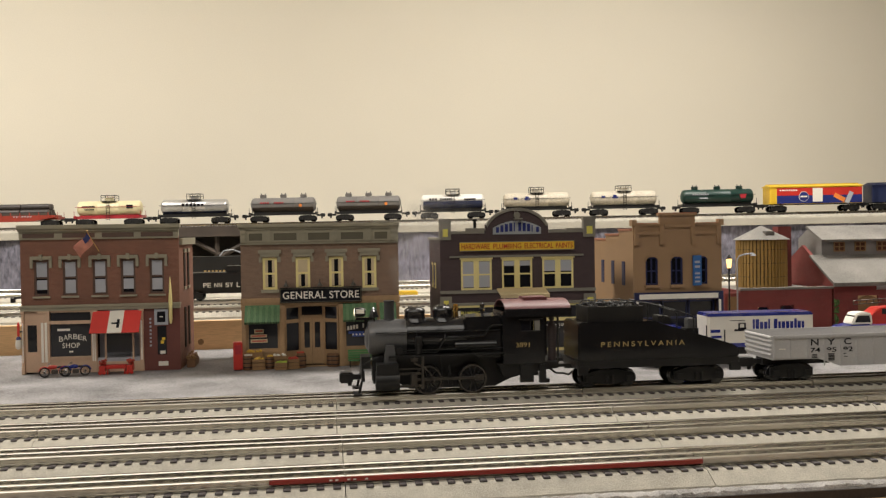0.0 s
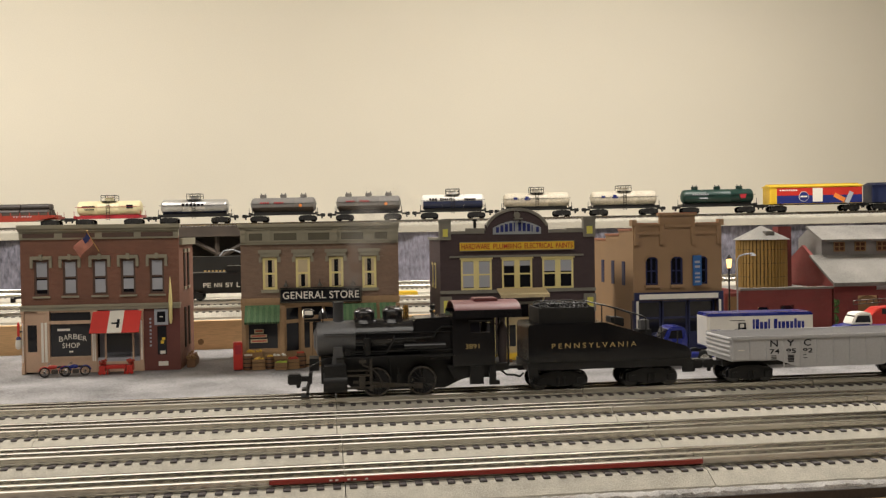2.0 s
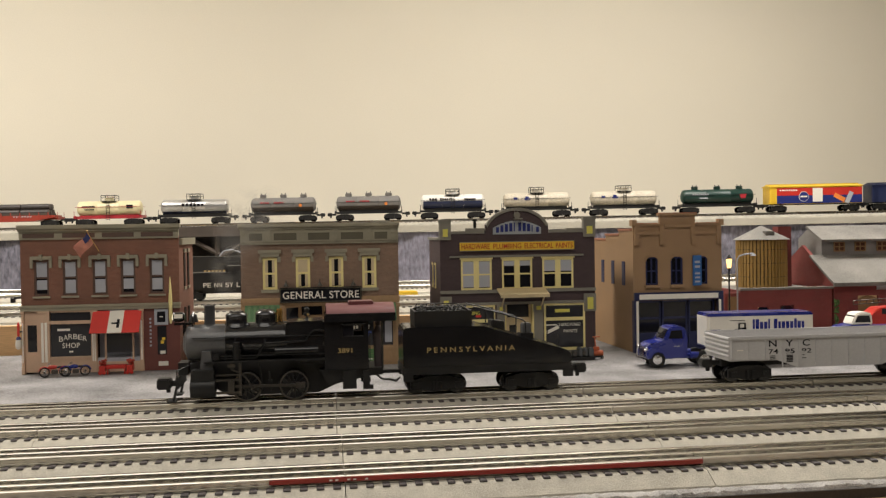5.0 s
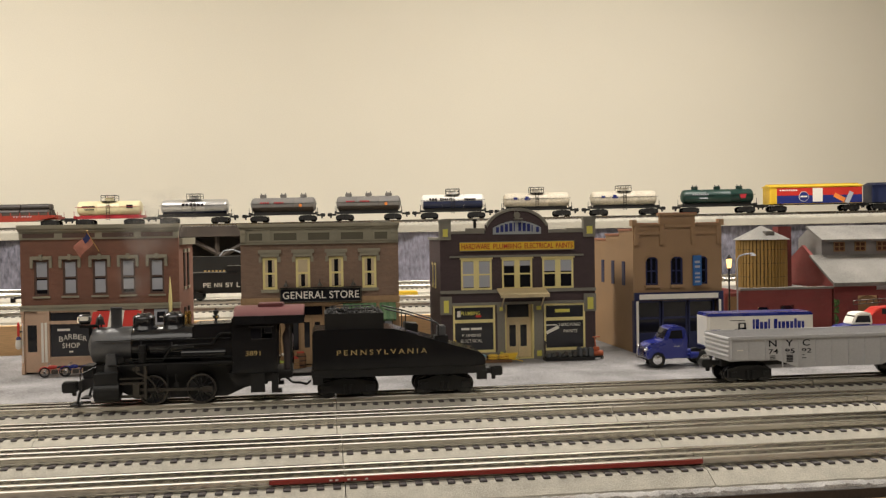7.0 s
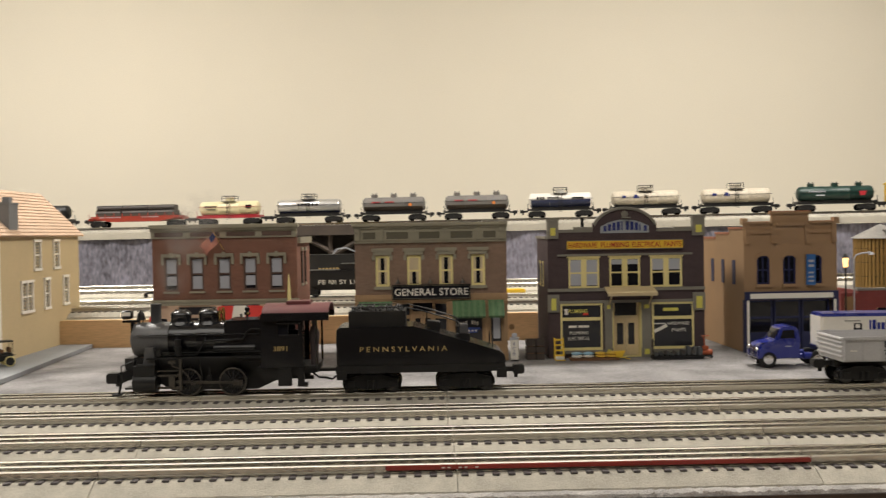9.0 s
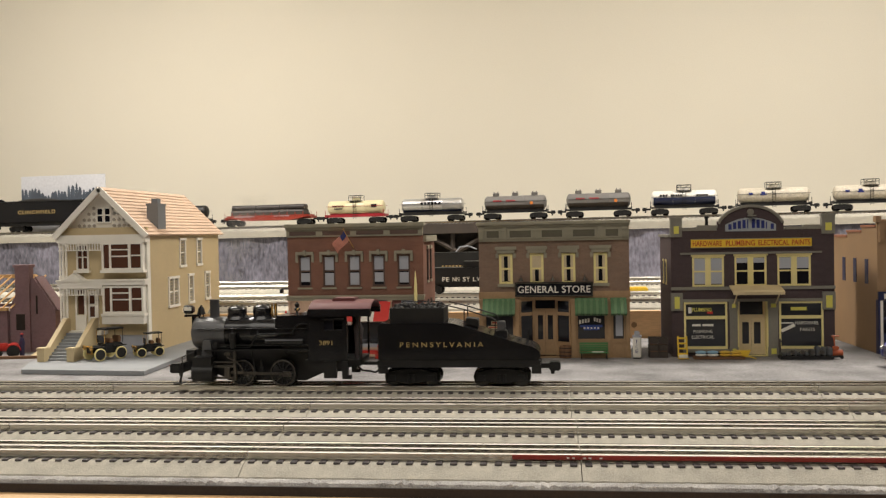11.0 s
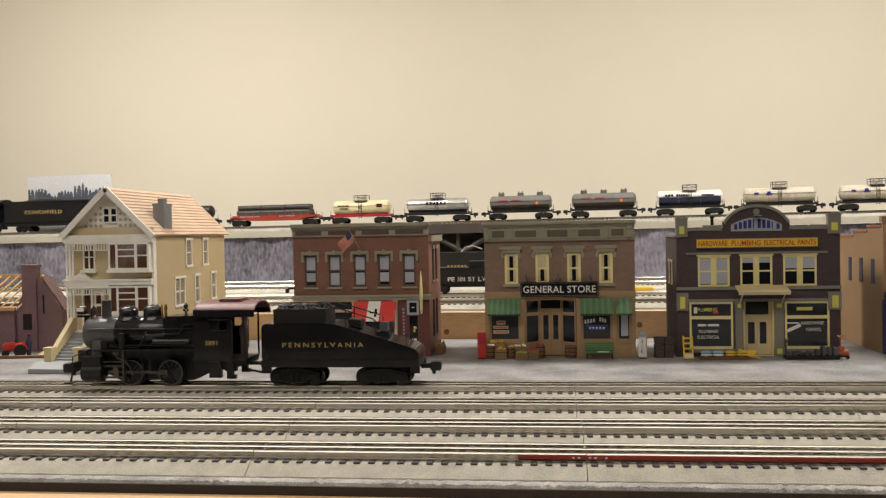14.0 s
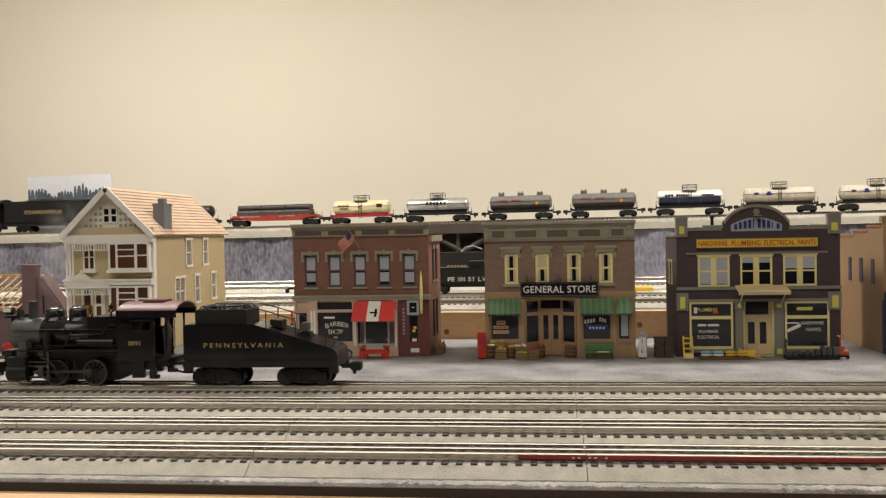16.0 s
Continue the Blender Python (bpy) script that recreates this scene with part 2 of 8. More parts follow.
def rail_shape(bm, y, x0, x1, top=RAIL_TOP):
    """A hollow-head rail: foot, web and rounded head."""
    pts = ((-0.0028, -0.0060), (-0.0028, -0.0052), (-0.0007, -0.0046), (-0.0007, -0.0020), (-0.0019, -0.0015), (-0.0019, -0.0006), (-0.0014, 0.0),
           (0.0014, 0.0), (0.0019, -0.0006), (0.0019, -0.0015), (0.0007, -0.0020), (0.0007, -0.0046), (0.0028, -0.0052), (0.0028, -0.0060))
    a = [bm.verts.new((x0, y + p, top + q)) for p, q in pts]
    b = [bm.verts.new((x1, y + p, top + q)) for p, q in pts]
    bm.faces.new(a), bm.faces.new(b[::-1])
    for i in range(len(a)):
        j = (i + 1) % len(a)
        bm.faces.new((a[j], a[i], b[i], b[j]))
    return bm


def roadbed_shape(bm, x0, x1, rough=True):
    prof = [(-0.0405, 0.0), (-0.0395, 0.003), (-0.0275, 0.0092), (-0.0245, 0.0104), (0.0245, 0.0104), (0.0275, 0.0092), (0.0395, 0.003), (0.0405, 0.0)]
    n = 48 if rough else 1
    rows = []
    for i in range(n + 1):
        x = x0 + (x1 - x0) * i / n
        rows.append([bm.verts.new((x, y, z + (0.0005 * noise.noise((x * 400, y * 400, 1)) if rough and 0 < i < n and z > 0 else 0))) for y, z in prof])
    for a, b in zip(rows, rows[1:]):
        for k in range(len(prof) - 1):
            bm.faces.new((a[k], b[k], b[k + 1], a[k + 1]))
    bm.faces.new(rows[0]), bm.faces.new(rows[-1][::-1])
    return bm


def tie_mesh():
    bm = box(shape(), -0.0026, 0.0026, -0.0262, 0.0262, 0.0085, 0.0113)
    bmesh.ops.bevel(bm, geom=list(bm.edges), offset=0.0005, segments=1, affect="EDGES")
    me = bpy.data.meshes.new("tie")
    bm.to_mesh(me), bm.free()
    me.materials.append(TIE)
    return me


def track_section(m):
    t = thing("track_section", m, "three-rail toy track section with grey moulded ballast and dark ties", "track", "front track sections")
    part("roadbed", roadbed_shape(shape(), 0.0003, SECTION - 0.0003), BALLAST, t, smooth=True)
    for y in (-0.015875, 0, 0.015875):
        part("rail", rail_shape(shape(), y, 0.0003, SECTION - 0.0003), NICKEL, t, "shiny nickel rail")
    me = tie_mesh()
    for i in range(TIES):
        share("tie", me, t, pose((i + 0.5) * SECTION / TIES, 0, 0))
    return t


first = None
for y, j in zip(RAIL_Y, JOINT_X):
    for k in range(-5, 6):
        m = pose(j + k * SECTION, y, 0)
        if first is None:
            first = track_section(m)
        else:
            copy_thing(first, m)


def red_strip():
    """A red strip lying along the foremost rail, its printing worn away."""
    bm = box(shape(), -0.036, 0.2683, 0.6464 - 0.0190, 0.6464 - 0.0181, 0.0130, 0.0160)
    t = tagged(part("red_strip", bm, REDTAPE, bevel=0.0001), "long red plastic strip lying along the foremost rail", "strip")
    bars(t, WHITE, [(0.004 + 0.004 * i, 0.006 + 0.004 * i, 0.0140, 0.0149) for i in (0, 1, 3, 4, 6)], 0.6464 - 0.0191, "worn_print")


red_strip()


# ---- rolling stock parts ----
def wheel(parent, x, y, r, name="wheel", spokes=0, m=BLACK):
    """A flanged wheel whose axle runs along y; y is its outer face."""
    s = -1 if y < 0 else 1
    bm = lathe(shape(), (0, s * 0.0, 0), (0, -s * 0.0055, 0), [(0, r * 0.97), (0.05, r), (0.65, r), (0.66, r * 1.07), (1, r * 1.07)], 28)
    w = part(name, bm, m, parent, smooth=True)
    w.location = (x, y, 0)
    if spokes:
        sp = shape()
        for i in range(spokes):
            sp = box(sp, -0.0006, 0.0006, s * 0.0002, s * 0.0008, 0.002, r * 0.86, Matrix.Rotation(2 * math.pi * i / spokes, 4, "Y"))
        lathe(sp, (0, 0, 0), (0, s * 0.0014, 0), [(0, 0.0036), (1, 0.0030)], 14)
        part("spokes", sp, SOFTBLACK, w)
        part("tyre", ring(shape(), s * 0.0008, s * 0.0001, r * 0.88, r * 0.99), STEEL, w, "worn steel tyre")
    return w


def truck(parent, x, r=0.0078, base=0.034, gauge=0.0315, m=SOFTBLACK, z=RAIL_TOP):
    """A four-wheel bogie: two side frames with springs and journal boxes, a bolster and four wheels."""
    t = part("truck", box(shape(), -0.006, 0.006, -gauge / 2, gauge / 2, z + r - 0.002, z + r + 0.008), m, parent)
    t.location.x = x
    for s in (-1, 1):
        y = s * (gauge / 2 + 0.0035)
        bm = prism(shape(), [(-base / 2 - 0.006, z + r - 0.003), (-base / 2 - 0.006, z + r + 0.0055), (-0.010, z + r + 0.0095), (0.010, z + r + 0.0095), (base / 2 + 0.006, z + r + 0.0055),
                             (base / 2 + 0.006, z + r - 0.003), (base / 2 - 0.005, z + r - 0.003), (0.006, z + r - 0.0055), (-0.006, z + r - 0.0055), (-base / 2 + 0.005, z + r - 0.003)], y - 0.0014, y + 0.0014)
        for dx in (-base / 2, base / 2):
            box(bm, dx - 0.0032, dx + 0.0032, y + s * 0.0005, y + s * 0.0032, z + r - 0.0032, z + r + 0.0032)
        for dx in (-0.003, 0.003):
            tube(bm, (dx, y + s * 0.0016, z + r - 0.005), (dx, y + s * 0.0016, z + r + 0.004), 0.0017, 8)
        part("side_frame", bm, m, t)
        for dx in (-base / 2, base / 2):
            w = wheel(t, dx, s * gauge / 2, r)
            w.location.z = z + r
    return t


def coupler(parent, x, s, z=0.034, m=SOFTBLACK):
    bm = box(shape(), min(0, s * 0.012), max(0, s * 0.012), -0.003, 0.003, z - 0.0025, z + 0.0025)
    prism(bm, [(s * 0.011, z - 0.0045), (s * 0.011, z + 0.0045), (s * 0.021, z + 0.0045), (s * 0.023, z), (s * 0.021, z - 0.0045)], -0.0052, 0.0052)
    box(bm, min(s * 0.012, s * 0.016), max(s * 0.012, s * 0.016), -0.0012, 0.0012, z - 0.009, z - 0.004)
    c = part("coupler", bm, m, parent, bevel=0.0004)
    c.location.x = x
    return c


def rail_loop(bm, pts, r=0.0005):
    for p, q in zip(pts, pts[1:]):
        tube(bm, p, q, r, 6)
    return bm


# ---- steam locomotive and tender; local x = 0 is where the tender's lettering begins ----
TRAIN_Y = RAIL_Y[0]
ZB = 0.0745


def locomotive():
    t = thing("steam_locomotive", pose(0.2844, TRAIN_Y, 0), "black four-coupled toy steam locomotive with graphite smokebox and maroon cab roof", "locomotive")
    part("boiler", lathe(shape(), (-0.1985, 0, ZB), (-0.100, 0, ZB), [(0, 0.0182), (0.02, 0.0188), (0.3, 0.0190), (0.31, 0.0194), (0.325, 0.0190), (0.62, 0.0192), (0.63, 0.0196), (0.645, 0.0192), (1, 0.0196)], 32), BLACK, t, smooth=True)
    smokebox = part("smokebox", lathe(shape(), (-0.2375, 0, ZB), (-0.1985, 0, ZB), [(0, 0.013), (0.03, 0.0165), (0.10, 0.0178), (1, 0.0181)], 32), GRAPHITE, t, "matt graphite smokebox", smooth=True)
    part("smokebox_door", lathe(shape(), (-0.2400, 0, ZB), (-0.2372, 0, ZB), [(0, 0.008), (0.5, 0.0115), (1, 0.0125)], 24), GRAPHITE, smokebox, smooth=True)
    fb = prism(shape(), [(-0.140, ZB - 0.004), (-0.140, ZB + 0.0195), (-0.101, ZB + 0.0205), (-0.101, ZB - 0.022), (-0.128, ZB - 0.022)], -0.0205, 0.0205)
    part("firebox", fb, BLACK, t, bevel=0.002)
    stack = lathe(shape(), (-0.2148, 0, ZB + 0.015), (-0.2148, 0, 0.1115), [(0, 0.0072), (0.14, 0.0058), (0.2, 0.0053), (0.94, 0.0053), (0.95, 0.0057), (1, 0.0057), (1.0, 0.0044)], 24)
    part("smokestack", stack, STACKGREY, t, smooth=True)
    for x, r, top, nm in ((-0.1885, 0.0106, 0.1050, "sand_dome"), (-0.1597, 0.0102, 0.1060, "steam_dome")):
        d = part(nm, lathe(shape(), (x, 0, ZB + 0.015), (x, 0, top), [(0, r * 1.25), (0.2, r * 1.05), (0.3, r), (0.66, r), (0.70, r * 1.03), (0.80, r * 0.97), (0.90, r * 0.78), (0.97, r * 0.45), (1, r * 0.12)], 28), BLACK, t, smooth=True)
        lid = shape()
        for i in range(6):
            ball(lid, (x + 0.006 * math.cos(i), 0.006 * math.sin(i), top - 0.0006), 0.0011, n=6)
        part("dome_bolts", lid, STEEL, d)
    v = shape()
    for dx, dy in ((0, -0.002), (0.0035, 0.001), (0.002, 0.003)):
        lathe(v, (-0.1478 + dx, dy, ZB + 0.018), (-0.1478 + dx, dy, 0.1065), [(0, 0.0016), (0.5, 0.0012), (0.6, 0.0018), (1, 0.0008)], 10)
    part("safety_valve", v, BRASS, t, "brass safety valves", smooth=True)
    wst = lathe(shape(), (-0.1187, -0.004, ZB + 0.019), (-0.1187, -0.004, 0.1085), [(0, 0.0030), (0.12, 0.0016), (0.3, 0.0012), (0.36, 0.0030), (0.52, 0.0032), (0.58, 0.0016), (0.7, 0.0026), (0.85, 0.0026), (0.9, 0.0010), (1, 0.0007)], 12)
    w = part("whistle", wst, SOFTBLACK, t, smooth=True)
    part("valve_knob", ball(shape(), (-0.1175, -0.0070, 0.1000), 0.0012, n=8), BRASS, w, "bright brass knob")
    # headlight and bell on brackets
    hl = part("headlight", lathe(shape(), (-0.2500, 0, 0.1005), (-0.2390, 0, 0.1005), [(0, 0.0042), (0.1, 0.0050), (0.8, 0.0048), (1, 0.0032)], 18), BLACK, t, smooth=True)
    br = box(shape(), -0.2490, -0.2320, -0.0035, 0.0035, 0.0925, 0.0950)
    box(br, -0.2405, -0.2375, -0.0035, 0.0035, ZB + 0.004, 0.0925)
    part("bracket", br, BLACK, hl)
    part("lens", lathe(shape(), (-0.2508, 0, 0.1005), (-0.2498, 0, 0.1005), [(0, 0.003), (1, 0.0040)], 16), LENS, hl, "lit headlight lens", smooth=True)
    # white plate stands in for the bright glint on the headlight's side
    part("lens_side_glint", box(shape(), -0.2485, -0.2405, -0.0057, -0.0045, 0.0995, 0.1035), WHITE, hl, "white plate painting the bright side of the headlight lens")
    bell = part("bell", lathe(shape(), (-0.2305, 0, 0.1040), (-0.2305, 0, 0.0950), [(0, 0.0012), (0.25, 0.0034), (0.7, 0.0040), (1, 0.0050)], 16), SOFTBLACK, t, smooth=True)
    part("bell_frame", rail_loop(shape(), [(-0.2305, -0.006, ZB + 0.016), (-0.2305, -0.006, 0.101), (-0.2305, 0, 0.105), (-0.2305, 0.006, 0.101), (-0.2305, 0.006, ZB + 0.016)], 0.0007), BLACK, bell)
    # cab
    cab = part("cab", box(shape(), -0.1015, -0.0985, -0.0265, 0.0265, 0.046, 0.0985), BLACK, t)
    for s in (-1, 1):
        y0, y1 = sorted((s * 0.0250, s * 0.0268))
        b = shape()
        for x0, x1, z0, z1 in ((-0.1015, -0.058, 0.046, 0.0785), (-0.1015, -0.0830, 0.0785, 0.0905), (-0.0630, -0.058, 0.0785, 0.0905), (-0.1015, -0.058, 0.0905, 0.1000)):
            box(b, x0, x1, y0, y1, z0, z1)
        part("cab_side", b, BLACK, cab)
        w = shape()
        for x0, x1, z0, z1 in ((-0.0830, -0.0630, 0.0785, 0.0795), (-0.0830, -0.0630, 0.0895, 0.0905), (-0.0735, -0.0728, 0.0795, 0.0895)):
            box(w, x0, x1, y0, y1, z0, z1)
        part("window_frame", w, SOFTBLACK, cab)
        p = box(shape(), -0.0830, -0.0735, y0 + 0.0008, y1 - 0.0006, 0.0795, 0.0895)
        part("window_pane", p, DARKGLASS, cab)
        hood = prism(shape(), [(-0.0850, 0.0917), (-0.0610, 0.0917), (-0.0610, 0.0909), (-0.0850, 0.0909)], s * 0.0266, s * 0.0300)
        part("window_awning", hood, SOFTBLACK, cab)
        post = rail_loop(shape(), [(-0.0445, s * 0.0255, 0.046), (-0.0445, s * 0.0255, 0.099)], 0.0012)
        rail_loop(post, [(-0.0585, s * 0.0262, 0.052), (-0.0568, s * 0.0272, 0.055), (-0.0568, s * 0.0272, 0.086), (-0.0585, s * 0.0262, 0.089)], 0.0005)
        part("grab_rail", post, BLACK, cab)
    part("cab_floor", box(shape(), -0.1015, -0.044, -0.0255, 0.0255, 0.0440, 0.0470), SOFTBLACK, cab)
    part("backhead", box(shape(), -0.0985, -0.0860, -0.016, 0.016, 0.047, 0.090), SOFTBLACK, cab, bevel=0.002)
    arc = [(0.0305 * math.sin(a), 0.0985 + 0.0120 * (math.cos(a) - 0.02)) for a in np.linspace(-1.55, 1.55, 15)]
    arc_in = [(y * 0.96, z - 0.0012) for y, z in arc][::-1]
    rb = shape()
    m_roof = Matrix(((0, 1, 0, 0), (1, 0, 0, 0), (0, 0, 1, 0), (0, 0, 0, 1)))
    prism(rb, arc + arc_in, -0.0995, -0.0315, m_roof)
    roof = part("cab_roof", rb, MAROON, t, "maroon painted arched cab roof", smooth=True)
    part("roof_hatch", box(shape(), -0.077, -0.052, -0.012, 0.012, 0.1085, 0.1125), MAROON, roof, bevel=0.0008)
    for s in (-1, 1):
        y0, y1 = sorted((s * 0.0285, s * 0.0312))
        part("roof_edge", box(shape(), -0.0998, -0.0312, y0, y1, 0.0940, 0.1020), BLACK, roof)
    crew = ball(shape(), (-0.0480, -0.014, 0.0905), 0.0030, n=10)
    lathe(crew, (-0.0480, -0.014, 0.0470), (-0.0480, -0.014, 0.0880), [(0, 0.004), (0.5, 0.0045), (0.8, 0.0058), (1, 0.002)], 10)
    lathe(crew, (-0.0480, -0.014, 0.0920), (-0.0480, -0.014, 0.0945), [(0, 0.0036), (1, 0.0026)], 10)
    part("crew_figure", crew, SKIN, t, "small painted crew figurine", smooth=True)
    for s in (-1, 1):
        y0, y1 = sorted((s * 0.019, s * 0.0275))
        part("running_board", box(shape(), -0.2180, -0.1000, y0, y1, 0.0565, 0.0580), SOFTBLACK, t)
        pipes = rail_loop(shape(), [(-0.2300, s * 0.0190, ZB + 0.006), (-0.1030, s * 0.0212, ZB + 0.006)], 0.0006)
        for x in (-0.225, -0.195, -0.165, -0.135, -0.108):
            tube(pipes, (x, s * 0.017, ZB + 0.006), (x, s * 0.0205, ZB + 0.006), 0.0006, 6)
        rail_loop(pipes, [(-0.1885, s * 0.010, ZB + 0.017), (-0.1885, s * 0.0195, ZB + 0.002), (-0.1885, s * 0.0205, 0.058)], 0.0007)
        rail_loop(pipes, [(-0.1597, s * 0.010, ZB + 0.017), (-0.1597, s * 0.0200, ZB), (-0.168, s * 0.0210, 0.060), (-0.205, s * 0.0210, 0.060)], 0.0008)
        rail_loop(pipes, [(-0.100, s * 0.0225, ZB + 0.011), (-0.112, s * 0.0225, ZB + 0.011), (-0.116, s * 0.0222, ZB + 0.008), (-0.120, s * 0.0220, ZB + 0.001), (-0.160, s * 0.0214, ZB - 0.0005)], 0.0009)
        rail_loop(pipes, [(-0.100, s * 0.0232, 0.0625), (-0.205, s * 0.0215, 0.0625)], 0.0007)
        part("piping", pipes, SOFTBLACK, t)
        part("lubricator", box(shape(), -0.2095, -0.2035, *sorted((s * 0.0205, s * 0.0250)), 0.0590, 0.0655), SOFTBLACK, t, bevel=0.0006)
        lift = rail_loop(shape(), [(-0.1920, s * 0.0265, 0.0575), (-0.1920, s * 0.0265, 0.0500), (-0.1850, s * 0.0268, 0.0470)], 0.0010)
        box(lift, -0.1955, -0.1885, *sorted((s * 0.0240, s * 0.0275)), 0.0520, 0.0550)
        part("reversing_link", lift, STEEL, t)
        brk = rail_loop(shape(), [(-0.1560, s * 0.0200, 0.0460), (-0.1550, s * 0.0205, 0.0340), (-0.1540, s * 0.0205, 0.0260)], 0.0012)
        box(brk, -0.1575, -0.1535, *sorted((s * 0.0180, s * 0.0215)), 0.0280, 0.0380)
        part("brake_shoe", brk, SOFTBLACK, t)
        part("sand_pipe", rail_loop(shape(), [(-0.1660, s * 0.0210, 0.0565), (-0.1640, s * 0.0205, 0.0420), (-0.1620, s * 0.0195, 0.0230)], 0.0008), SOFTBLACK, t)
        part("air_tank", tube(shape(), (-0.150, s * 0.0205, 0.0660), (-0.108, s * 0.0205, 0.0660), 0.0042, 14), BLACK, t, smooth=True)
        pump = tube(shape(), (-0.187, s * 0.0215, 0.059), (-0.187, s * 0.0215, 0.076), 0.0034, 12)
        tube(pump, (-0.187, s * 0.0215, 0.066), (-0.187, s * 0.0215, 0.069), 0.0042, 12)
        part("air_pump", pump, SOFTBLACK, t, smooth=True)
        steam = prism(shape(), [(-0.2200, 0.068), (-0.2120, 0.068), (-0.2090, 0.046), (-0.2230, 0.046)], min(s * 0.014, s * 0.024), max(s * 0.014, s * 0.024))
        part("steam_pipe", steam, GRAPHITE, t)
        cy = tube(shape(), (-0.2310, s * 0.0235, 0.0330), (-0.2075, s * 0.0235, 0.0330), 0.0100, 20)
        prism(cy, [(-0.2300, 0.040), (-0.2300, 0.0505), (-0.2085, 0.0505), (-0.2085, 0.040)], min(s * 0.015, s * 0.0315), max(s * 0.015, s * 0.0315))
        part("cylinder", cy, SOFTBLACK, t, smooth=True, bevel=0.0)
        gear = shape()
        for z in (0.0395, 0.0270):
            y0, y1 = sorted((s * 0.0225, s * 0.0255))
            box(gear, -0.2075, -0.1830, y0, y1, z - 0.0011, z + 0.0011)
        y0, y1 = sorted((s * 0.0215, s * 0.0270))
        box(gear, -0.1850, -0.1825, y0, y1, 0.024, 0.0560)
        box(gear, -0.1955, -0.1895, y0, y1, 0.0275, 0.0388)
        rail_loop(gear, [(-0.1840, s * 0.027, 0.048), (-0.176, s * 0.027, 0.039), (-0.172, s * 0.027, 0.030)], 0.0009)
        rail_loop(gear, [(-0.2075, s * 0.026, 0.0445), (-0.1840, s * 0.026, 0.0445)], 0.0009)
        part("valve_gear", gear, STEEL, t, "dark steel crosshead guides")
        steps = shape()
        y0, y1 = sorted((s * 0.0215, s * 0.0275))
        for x0, x1, z0, z1 in ((-0.0840, -0.0705, 0.0270, 0.0450), (-0.0640, -0.0575, 0.0300, 0.0450), (-0.0640, -0.0540, 0.0260, 0.0300)):
            box(steps, x0, x1, y0, y1, z0, z1)
        part("cab_step", steps, SOFTBLACK, t)
    frame_bm = prism(shape(), [(-0.2330, 0.030), (-0.2330, 0.0560), (-0.1015, 0.0560), (-0.0450, 0.0445), (-0.0450, 0.0390), (-0.0900, 0.0300), (-0.1080, 0.0220), (-0.1960, 0.0220), (-0.2100, 0.030)], -0.0105, 0.0105)
    part("frame", frame_bm, SOFTBLACK, t)
    ash = prism(shape(), [(-0.1060, 0.046), (-0.0440, 0.046), (-0.0440, 0.0400), (-0.0600, 0.0385), (-0.0760, 0.0350), (-0.1000, 0.0330)], -0.0235, 0.0235)
    part("ash_pan", ash, SOFTBLACK, t)
    pilot = box(shape(), -0.2450, -0.2420, -0.0270, 0.0270, 0.0330, 0.0440)
    box(pilot, -0.2445, -0.2350, -0.0120, 0.0120, 0.0440, 0.0560)
    for s in (-1, 1):
        y0, y1 = sorted((s * 0.0120, s * 0.0290))
        box(pilot, -0.2530, -0.2450, y0, y1, 0.0200, 0.0214)
        rail_loop(pilot, [(-0.2475, s * 0.024, 0.021), (-0.2445, s * 0.024, 0.034)], 0.0013)
        rail_loop(pilot, [(-0.2440, s * 0.025, 0.044), (-0.2440, s * 0.025, 0.050), (-0.2280, s * 0.022, 0.057)], 0.0006)
    part("pilot", pilot, SOFTBLACK, t)
    c = coupler(t, -0.2420, -1, 0.0345)
    part("knuckle", box(shape(), -0.0245, -0.0110, -0.0066, 0.0066, 0.0292, 0.0398), SOFTBLACK, c, bevel=0.0012)
    part("drawbar", box(shape(), -0.046, -0.018, -0.004, 0.004, 0.038, 0.041), SOFTBLACK, t)
    hose = rail_loop(shape(), [(-0.052, -0.012, 0.0400), (-0.044, -0.014, 0.0335), (-0.036, -0.014, 0.0330), (-0.030, -0.013, 0.0310), (-0.026, -0.012, 0.0345)], 0.0011)
    part("coupling_hose", hose, SOFTBLACK, t)
    wheels = []
    for x in (-0.1780, -0.1320):
        for s in (-1, 1):
            w = wheel(t, x, s * 0.0190, 0.0145, "driving_wheel", 12)
            w.location.z = RAIL_TOP + 0.0145
            cw = prism(shape(), [(-0.009, -0.0095), (-0.0035, -0.0035), (0.0035, -0.0035), (0.009, -0.0095), (0, -0.0122)], s * 0.0003, s * 0.0010)
            part("counterweight", cw, SOFTBLACK, w)
            part("crank_pin", tube(shape(), (0, 0, 0.0062), (0, s * 0.0068, 0.0062), 0.0014, 10), STEEL, w)
            wheels.append(w)
    rods = []
    for s in (-1, 1):
        bm = shape()
        y0, y1 = sorted((s * 0.0208, s * 0.0220))
        box(bm, -0.1795, -0.1305, y0, y1, -0.0011, 0.0011)
        for x in (-0.1780, -0.1320):
            tube(bm, (x, y0, 0), (x, y1, 0), 0.0026, 12)
        rods.append(part("side_rod", bm, STEEL, t, "dull steel side rod"))
    mains = []
    for s in (-1, 1):
        bm = shape()
        y0, y1 = sorted((s * 0.0232, s * 0.0244))
        box(bm, -0.0650, 0.0, y0, y1, -0.0013, 0.0013)
        tube(bm, (0, y0, 0), (0, y1, 0), 0.0030, 12)
        box(bm, -0.0045, 0.0045, y0 - 0.0004, y1 + 0.0004, -0.0028, 0.0028)
        mains.append(part("main_rod", bm, STEEL, t, "dull steel main rod"))
